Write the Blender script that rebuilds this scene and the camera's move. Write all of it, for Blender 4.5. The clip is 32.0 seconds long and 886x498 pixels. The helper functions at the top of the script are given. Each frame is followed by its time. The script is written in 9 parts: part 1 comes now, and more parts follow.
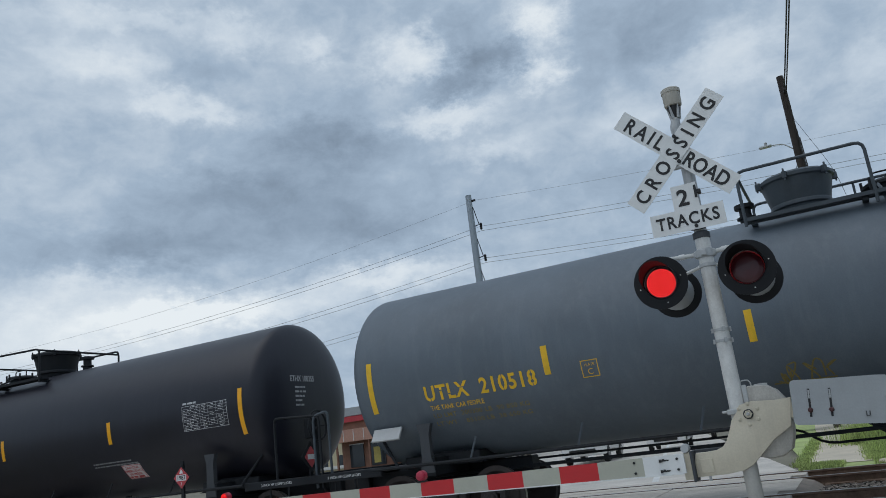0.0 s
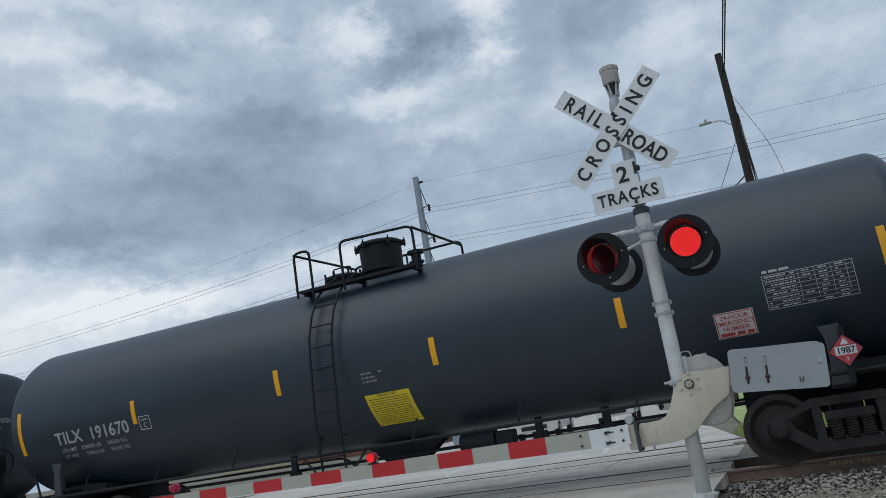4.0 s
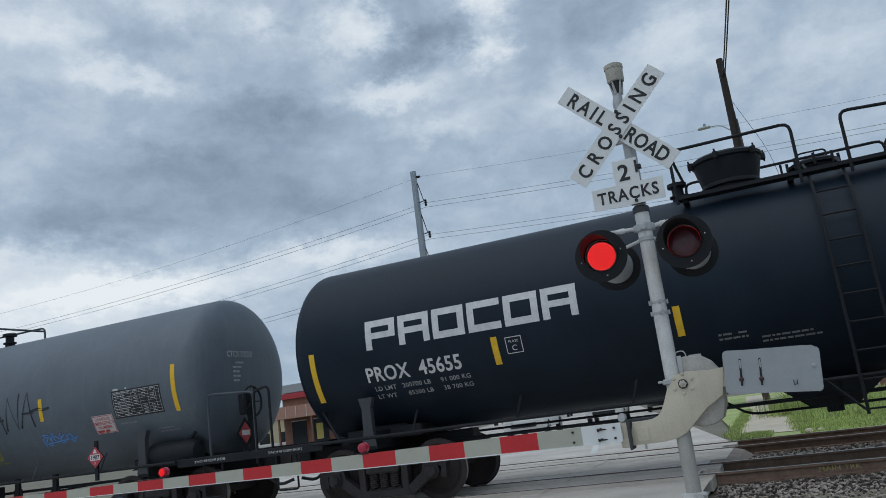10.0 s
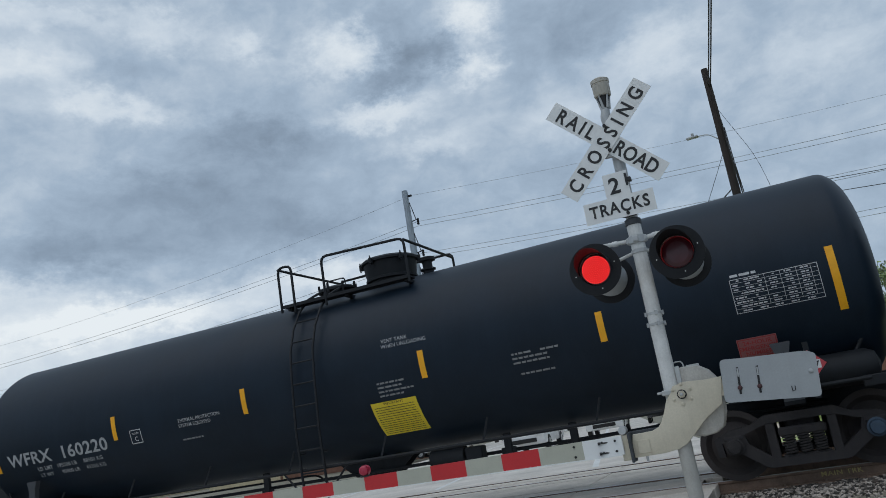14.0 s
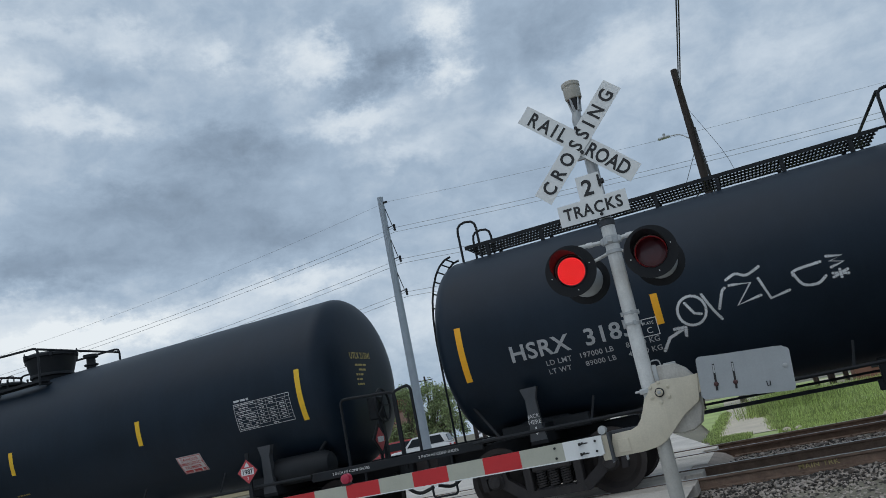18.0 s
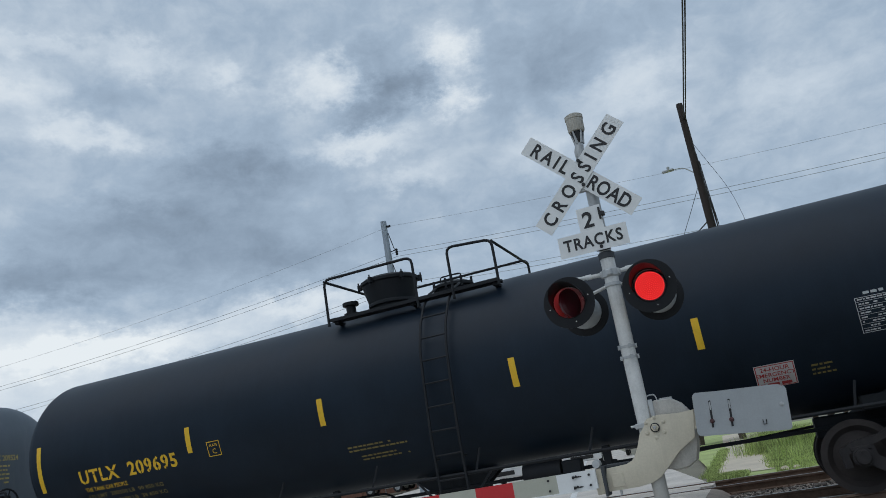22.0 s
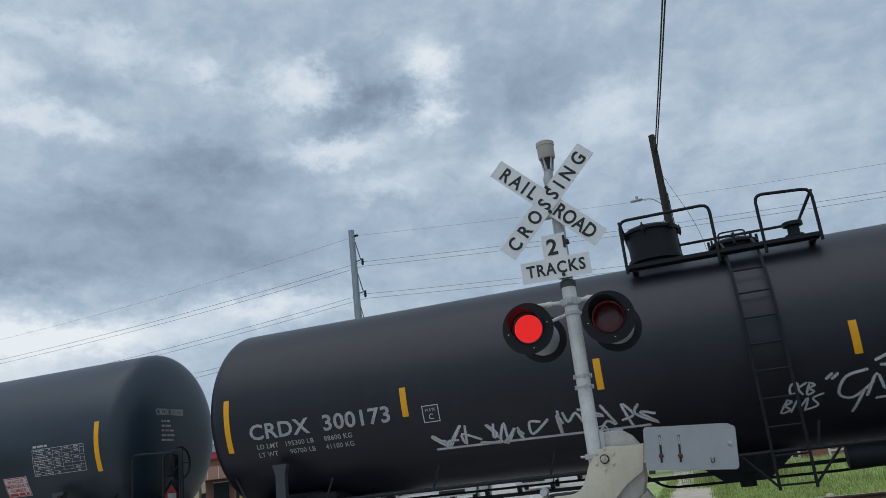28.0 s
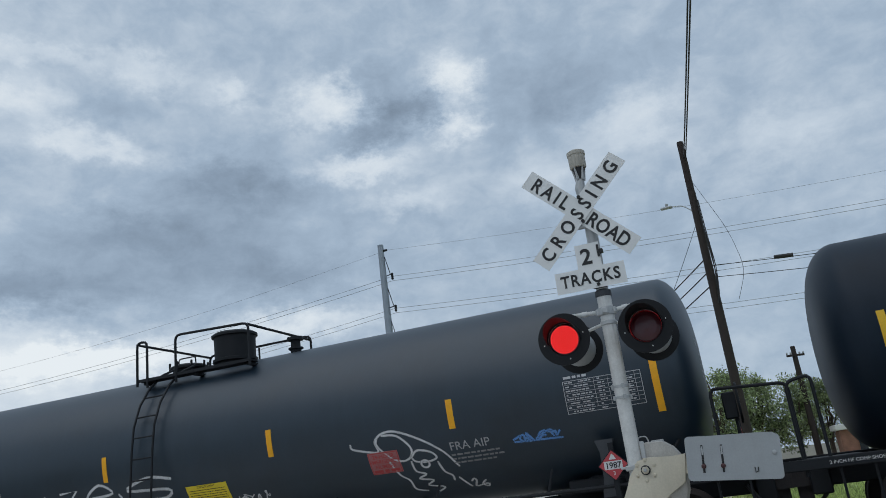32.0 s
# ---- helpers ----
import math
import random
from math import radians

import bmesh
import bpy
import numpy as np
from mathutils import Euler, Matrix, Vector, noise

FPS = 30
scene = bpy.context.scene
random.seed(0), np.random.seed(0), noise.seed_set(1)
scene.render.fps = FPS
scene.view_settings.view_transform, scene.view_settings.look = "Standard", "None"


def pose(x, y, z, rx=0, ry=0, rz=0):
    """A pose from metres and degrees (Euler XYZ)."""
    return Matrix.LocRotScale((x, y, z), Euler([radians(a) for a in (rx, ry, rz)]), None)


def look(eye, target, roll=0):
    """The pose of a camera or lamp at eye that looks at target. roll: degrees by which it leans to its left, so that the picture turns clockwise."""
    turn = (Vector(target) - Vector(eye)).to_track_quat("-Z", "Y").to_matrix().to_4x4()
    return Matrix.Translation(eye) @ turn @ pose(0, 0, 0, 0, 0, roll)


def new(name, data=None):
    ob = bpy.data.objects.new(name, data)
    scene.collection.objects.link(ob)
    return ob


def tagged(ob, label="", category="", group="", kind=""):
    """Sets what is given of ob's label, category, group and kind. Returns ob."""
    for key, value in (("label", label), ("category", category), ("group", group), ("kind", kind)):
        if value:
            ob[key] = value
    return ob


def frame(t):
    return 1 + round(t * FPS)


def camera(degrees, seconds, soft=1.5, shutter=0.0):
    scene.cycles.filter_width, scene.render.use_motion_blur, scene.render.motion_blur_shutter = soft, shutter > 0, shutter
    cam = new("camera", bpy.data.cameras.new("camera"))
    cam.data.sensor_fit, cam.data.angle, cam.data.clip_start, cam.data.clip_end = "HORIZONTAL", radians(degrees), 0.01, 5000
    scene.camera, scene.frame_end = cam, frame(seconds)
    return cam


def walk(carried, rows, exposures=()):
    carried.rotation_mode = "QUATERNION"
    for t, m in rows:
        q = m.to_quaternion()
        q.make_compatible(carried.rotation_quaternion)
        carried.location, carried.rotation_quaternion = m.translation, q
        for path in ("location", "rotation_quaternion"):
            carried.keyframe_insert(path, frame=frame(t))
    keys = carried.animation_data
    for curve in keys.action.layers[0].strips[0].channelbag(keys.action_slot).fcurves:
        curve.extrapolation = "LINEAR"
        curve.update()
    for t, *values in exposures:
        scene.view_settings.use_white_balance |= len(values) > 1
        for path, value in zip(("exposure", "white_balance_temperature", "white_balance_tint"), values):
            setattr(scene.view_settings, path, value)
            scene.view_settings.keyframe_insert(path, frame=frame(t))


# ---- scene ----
CLIP = 32.0
cam = camera(59.00, CLIP, 0.9)
# seconds, eye, then the degrees of turn to the left, of tilt up and of lean to the right
ROWS = [
    (0, -0.007, -0.004, 1.278, 25.84, 14.29, 7.07),
    (0.5, 0.007, 0.003, 1.273, 25.57, 13.28, 8.23),
    (1, 0.030, 0.010, 1.266, 23.61, 12.60, 9.34),
    (1.5, 0.039, 0.012, 1.267, 22.13, 12.19, 10.21),
    (2, 0.040, 0.014, 1.268, 22.04, 12.33, 10.40),
    (2.5, 0.043, 0.014, 1.268, 22.63, 12.47, 10.39),
    (3, 0.030, 0.014, 1.267, 22.89, 12.35, 9.90),
    (3.5, 0.035, 0.018, 1.266, 22.47, 12.41, 9.61),
    (5.5, 0.024, 0.020, 1.260, 22.12, 12.54, 8.53),
    (6, 0.029, 0.018, 1.261, 21.69, 12.99, 7.82),
    (6.5, 0.031, 0.018, 1.256, 21.12, 13.01, 7.42),
    (7, 0.042, 0.019, 1.259, 20.30, 12.79, 6.72),
    (7.5, 0.038, 0.018, 1.251, 19.56, 12.75, 6.29),
    (8, 0.017, 0.008, 1.250, 20.38, 12.82, 6.35),
    (8.5, -0.010, 0.010, 1.250, 22.13, 12.47, 6.58),
    (9, -0.026, 0.022, 1.243, 23.11, 11.80, 7.12),
    (9.5, -0.024, 0.020, 1.240, 22.90, 11.58, 7.45),
    (10, -0.014, 0.021, 1.235, 21.92, 12.12, 7.51),
    (10.5, -0.016, 0.015, 1.233, 21.36, 12.64, 7.40),
    (11, -0.015, 0.007, 1.232, 21.44, 12.91, 7.01),
    (11.5, -0.018, 0.001, 1.231, 21.77, 13.07, 6.86),
    (12, -0.025, -0.000, 1.233, 22.17, 13.07, 6.98),
    (12.5, -0.020, -0.007, 1.239, 22.32, 13.18, 7.58),
    (13, -0.000, -0.000, 1.250, 22.00, 13.30, 8.60),
    (13.5, -0.013, 0.003, 1.241, 21.63, 13.33, 9.14),
    (14, -0.009, -0.003, 1.243, 21.25, 13.33, 9.69),
    (14.5, -0.010, -0.010, 1.242, 21.15, 13.43, 9.71),
    (16.5, -0.001, -0.027, 1.249, 20.47, 14.55, 9.36),
    (17, -0.001, -0.023, 1.249, 19.76, 14.62, 10.08),
    (17.5, 0.002, -0.015, 1.245, 19.69, 13.99, 11.25),
    (18, 0.006, -0.009, 1.241, 19.49, 13.39, 11.61),
    (18.5, 0.008, -0.002, 1.240, 19.29, 13.08, 11.80),
    (19, 0.012, 0.003, 1.241, 19.23, 12.71, 12.27),
    (19.5, 0.021, 0.009, 1.243, 18.91, 12.62, 13.02),
    (20, 0.026, 0.013, 1.249, 18.51, 12.88, 14.07),
    (20.5, 0.031, 0.011, 1.252, 18.46, 13.50, 13.76),
    (21, 0.028, 0.005, 1.249, 18.80, 14.16, 11.34),
    (21.5, 0.034, -0.005, 1.246, 19.46, 14.73, 9.98),
    (22, 0.040, -0.018, 1.250, 19.31, 15.26, 9.87),
    (22.5, 0.049, -0.028, 1.256, 19.32, 15.91, 9.82),
    (23, 0.056, -0.032, 1.270, 19.66, 16.26, 7.95),
    (23.5, 0.063, -0.026, 1.285, 19.13, 16.10, 5.89),
    (24, 0.056, -0.021, 1.289, 18.31, 15.95, 5.33),
    (24.5, 0.054, -0.022, 1.289, 18.02, 15.85, 4.84),
    (25, 0.059, -0.013, 1.295, 17.75, 15.42, 4.50),
    (25.5, 0.053, -0.004, 1.298, 17.33, 15.13, 4.17),
    (26, 0.052, 0.003, 1.303, 17.06, 15.33, 4.19),
    (26.5, 0.045, 0.008, 1.301, 16.83, 15.53, 4.48),
    (28.5, 0.081, 0.013, 1.299, 16.76, 15.92, 6.95),
    (29, 0.074, 0.011, 1.292, 16.85, 15.87, 6.90),
    (29.5, 0.063, 0.003, 1.291, 17.16, 15.89, 6.96),
    (30, 0.060, -0.010, 1.294, 17.69, 16.05, 6.93),
    (30.5, 0.063, -0.013, 1.312, 17.96, 16.26, 6.60),
    (31, 0.064, -0.010, 1.310, 17.69, 16.32, 7.49),
    (31.5, 0.044, -0.006, 1.306, 17.65, 16.68, 7.85),
    (32, 0.031, 0.001, 1.302, 18.73, 17.09, 7.42),
]
walk(cam, [(t, pose(x, y, z, 0, 0, turn) @ pose(0, 0, 0, 90 + tilt) @ pose(0, 0, 0, 0, 0, -lean)) for t, x, y, z, turn, tilt, lean in ROWS])

# ---- world and light ----
SUN_EL, SUN_AZ = 68.0, 205.0
world = bpy.data.worlds.new("overcast_sky")
scene.world = world
world.use_nodes = True


def nodes_of(tree):
    tree.nodes.clear()

    def add(kind, links=(), operation=None, clamp=False, data_type=None, **values):
        node = tree.nodes.new(kind)
        if operation:
            node.operation = operation
        if clamp:
            node.use_clamp = True
        if data_type:
            node.data_type = data_type
        for key, value in values.items():
            node.inputs[key].default_value = value
        for socket, source in links:
            tree.links.new(source, node.inputs[socket])
        return node
    return add


def maths(add, op, a, b=None, clamp=False):
    node = add("ShaderNodeMath", operation=op, clamp=clamp)
    for i, v in enumerate((a, b)):
        if v is None:
            continue
        if isinstance(v, (int, float)):
            node.inputs[i].default_value = v
        else:
            node.id_data.links.new(v, node.inputs[i])
    return node.outputs[0]


def ramp(add, factor, stops):
    node = add("ShaderNodeValToRGB", links=[(0, factor)])
    el = node.color_ramp.elements
    while len(el) < len(stops):
        el.new(0.5)
    for e, (p, c) in zip(el, stops):
        e.position, e.color = p, (*c, 1) if len(c) == 3 else c
    return node.outputs[0]


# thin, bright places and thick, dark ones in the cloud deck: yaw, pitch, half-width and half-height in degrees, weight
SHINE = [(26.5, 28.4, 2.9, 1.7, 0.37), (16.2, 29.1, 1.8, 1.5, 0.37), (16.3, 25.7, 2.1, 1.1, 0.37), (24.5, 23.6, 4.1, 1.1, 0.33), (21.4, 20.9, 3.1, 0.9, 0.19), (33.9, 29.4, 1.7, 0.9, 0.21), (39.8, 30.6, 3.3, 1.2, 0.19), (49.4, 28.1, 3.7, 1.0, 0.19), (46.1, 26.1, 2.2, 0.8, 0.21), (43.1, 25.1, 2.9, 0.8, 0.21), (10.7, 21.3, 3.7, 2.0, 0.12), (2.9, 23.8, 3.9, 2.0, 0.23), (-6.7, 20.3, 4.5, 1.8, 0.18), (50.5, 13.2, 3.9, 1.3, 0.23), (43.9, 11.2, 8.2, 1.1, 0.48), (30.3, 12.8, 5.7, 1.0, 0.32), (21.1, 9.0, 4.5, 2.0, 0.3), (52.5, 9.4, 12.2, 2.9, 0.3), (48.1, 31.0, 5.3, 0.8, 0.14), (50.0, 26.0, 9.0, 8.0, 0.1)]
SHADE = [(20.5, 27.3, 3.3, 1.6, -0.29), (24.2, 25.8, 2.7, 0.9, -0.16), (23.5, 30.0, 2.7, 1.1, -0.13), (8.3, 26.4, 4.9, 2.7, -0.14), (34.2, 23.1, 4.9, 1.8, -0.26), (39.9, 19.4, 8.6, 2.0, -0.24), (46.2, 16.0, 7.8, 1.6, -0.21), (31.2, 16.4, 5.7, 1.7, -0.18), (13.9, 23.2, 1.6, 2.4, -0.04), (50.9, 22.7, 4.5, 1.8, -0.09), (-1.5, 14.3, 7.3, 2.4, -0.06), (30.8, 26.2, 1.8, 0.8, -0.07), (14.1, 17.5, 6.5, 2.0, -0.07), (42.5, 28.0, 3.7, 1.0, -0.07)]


def build_sky():
    add = nodes_of(world.node_tree)
    link = world.node_tree.links.new
    coord = add("ShaderNodeTexCoord").outputs["Generated"]
    norm = add("ShaderNodeVectorMath", links=[(0, coord)], operation="NORMALIZE").outputs[0]
    axes = add("ShaderNodeSeparateXYZ", links=[(0, norm)]).outputs
    yaw = maths(add, "MULTIPLY", maths(add, "ARCTAN2", maths(add, "MULTIPLY", axes[0], -1.0), axes[1]), 57.296)
    pitch = maths(add, "MULTIPLY", maths(add, "ARCSINE", axes[2]), 57.296)
    place = add("ShaderNodeCombineXYZ", links=[(0, yaw), (1, pitch)]).outputs[0]

    def scaled(vector, factors, shift=(0.0, 0.0, 0.0)):
        node = add("ShaderNodeVectorMath", links=[(0, vector)], operation="MULTIPLY_ADD")
        node.inputs[1].default_value, node.inputs[2].default_value = factors, shift
        return node.outputs[0]

    def cloud_noise(vector, size, detail, rough, output="Fac", twist=0.0):
        return add("ShaderNodeTexNoise", links=[("Vector", vector)], Scale=1.0 / size, Detail=detail, Roughness=rough, Distortion=twist).outputs[output]
    flat = scaled(place, (1.0, 1.5, 1.0))
    bent = add("ShaderNodeVectorMath", links=[(0, place), (1, scaled(cloud_noise(flat, 2.4, 8.0, 0.68, "Color"), (6.0, 4.0, 0.0), (-3.0, -2.0, 0.0)))], operation="ADD").outputs[0]
    folded = add("ShaderNodeVectorMath", links=[(0, flat), (1, scaled(cloud_noise(flat, 5.0, 3.0, 0.5, "Color"), (3.0, 3.0, 0.0), (31.0, 17.0, 0.0)))], operation="ADD").outputs[0]
    big = cloud_noise(folded, 9.0, 3.0, 0.5)
    mid = cloud_noise(folded, 3.3, 9.0, 0.62)
    total = maths(add, "ADD", maths(add, "MULTIPLY", maths(add, "SUBTRACT", big, 0.5), 0.24), maths(add, "MULTIPLY", maths(add, "SUBTRACT", mid, 0.5), 0.37))
    total = maths(add, "ADD", total, 0.475)
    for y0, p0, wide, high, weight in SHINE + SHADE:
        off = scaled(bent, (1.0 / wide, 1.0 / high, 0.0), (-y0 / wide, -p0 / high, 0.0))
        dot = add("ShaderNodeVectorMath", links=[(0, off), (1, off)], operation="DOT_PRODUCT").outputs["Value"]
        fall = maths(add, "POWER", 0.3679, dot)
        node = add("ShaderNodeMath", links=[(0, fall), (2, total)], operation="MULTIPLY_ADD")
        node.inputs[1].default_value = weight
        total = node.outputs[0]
    colour = ramp(add, total, [(0.10, (0.175, 0.228, 0.298)), (0.28, (0.262, 0.342, 0.444)), (0.45, (0.362, 0.462, 0.582)), (0.64, (0.560, 0.648, 0.742)), (0.94, (0.82, 0.875, 0.91))])
    sky = add("ShaderNodeTexSky")
    sky.sky_type, sky.sun_disc, sky.sun_elevation, sky.sun_rotation = "NISHITA", False, radians(SUN_EL), radians(SUN_AZ)
    clear = add("ShaderNodeBackground", links=[("Color", sky.outputs[0])], Strength=0.1)
    cloud = add("ShaderNodeBackground", links=[("Color", colour)], Strength=1.0)
    mix = add("ShaderNodeMixShader", links=[(1, clear.outputs[0]), (2, cloud.outputs[0])], Fac=0.95)
    link(mix.outputs[0], add("ShaderNodeOutputWorld").inputs[0])


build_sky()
sun = new("sun", bpy.data.lights.new("sun", "SUN"))
sun.data.energy, sun.data.angle, sun.data.color = 0.82, radians(70), (1, 0.99, 0.975)
sun.matrix_world = look((0, 0, 60), Vector((0, 0, 60)) - 10 * Vector((math.sin(radians(SUN_AZ)) * math.cos(radians(SUN_EL)), math.cos(radians(SUN_AZ)) * math.cos(radians(SUN_EL)), math.sin(radians(SUN_EL)))))


# ---- materials ----
def material(name, base, rough=0.6, metal=0.0, vary=0.25, scale=8.0, bump=0.0, fine=60.0, coat=0.0, streak=0.0, dust=None, island=0.0, gloss=0.5, soft=False):
    """A painted, cast or earthy surface: colour varied at two scales, roughness with it, and fine relief."""
    m = bpy.data.materials.new(name)
    m.use_nodes = True
    add = nodes_of(m.node_tree)
    where = add("ShaderNodeTexCoord").outputs["Object"]
    n1 = add("ShaderNodeTexNoise", links=[("Vector", where)], Scale=scale, Detail=5.0, Roughness=0.6).outputs["Fac"]
    n2 = add("ShaderNodeTexNoise", links=[("Vector", where)], Scale=fine, Detail=4.0, Roughness=0.65).outputs["Fac"]
    both = maths(add, "ADD", maths(add, "MULTIPLY", n1, 0.6), maths(add, "MULTIPLY", n2, 0.4))
    if island:
        geo = add("ShaderNodeNewGeometry").outputs["Random Per Island"]
        both = maths(add, "ADD", both, maths(add, "MULTIPLY", maths(add, "SUBTRACT", geo, 0.5), island))
    lo, hi = [c * (1 - vary) for c in base], [min(1, c * (1 + vary)) for c in base]
    colour = ramp(add, both, [(0.3, lo), (0.7, hi)])
    if streak:
        stretch = add("ShaderNodeMapping", links=[("Vector", where)])
        stretch.inputs["Scale"].default_value = (3.5, 3.5, 0.35)
        n3 = add("ShaderNodeTexNoise", links=[("Vector", stretch.outputs[0])], Scale=2.0, Detail=6.0, Roughness=0.7).outputs["Fac"]
        mask = ramp(add, n3, [(0.48, (0, 0, 0)), (0.75, (1, 1, 1))])
        mixed = add("ShaderNodeMix", data_type="RGBA")
        m.node_tree.links.new(maths(add, "MULTIPLY", mask, streak), mixed.inputs[0])
        m.node_tree.links.new(colour, mixed.inputs[6])
        mixed.inputs[7].default_value = (*(dust or (0.2, 0.19, 0.17)), 1)
        colour = mixed.outputs[2]
    bsdf = add("ShaderNodeBsdfPrincipled", links=[("Base Color", colour)], Metallic=metal)
    bsdf.inputs["Coat Weight"].default_value = coat
    bsdf.inputs["Specular IOR Level"].default_value = gloss
    m.node_tree.links.new(maths(add, "ADD", rough - 0.12, maths(add, "MULTIPLY", both, 0.24), True), bsdf.inputs["Roughness"])
    if bump:
        b = add("ShaderNodeBump", links=[("Height", both)], Strength=min(1.0, bump), Distance=0.02)
        m.node_tree.links.new(b.outputs[0], bsdf.inputs["Normal"])
    if soft:
        # sprayed strokes thin out towards their edges: u runs from the middle (0) to the rim (1)
        across = add("ShaderNodeSeparateXYZ", links=[(0, add("ShaderNodeTexCoord").outputs["UV"])]).outputs[0]
        speck = add("ShaderNodeTexNoise", links=[("Vector", where)], Scale=90.0, Detail=2.0).outputs["Fac"]
        body = maths(add, "SUBTRACT", 1.28, maths(add, "ABSOLUTE", across))
        fade = maths(add, "MULTIPLY", maths(add, "ADD", body, maths(add, "MULTIPLY", maths(add, "SUBTRACT", speck, 0.5), 0.7)), 1.35, True)
        m.node_tree.links.new(maths(add, "MULTIPLY", fade, fade), bsdf.inputs["Alpha"])
    add("ShaderNodeOutputMaterial", links=[(0, bsdf.outputs[0])])
    return m


def glowing(name, colour, strength):
    m = bpy.data.materials.new(name)
    m.use_nodes = True
    add = nodes_of(m.node_tree)
    e = add("ShaderNodeEmission", Strength=strength, Color=(*colour, 1))
    add("ShaderNodeOutputMaterial", links=[(0, e.outputs[0])])
    return m


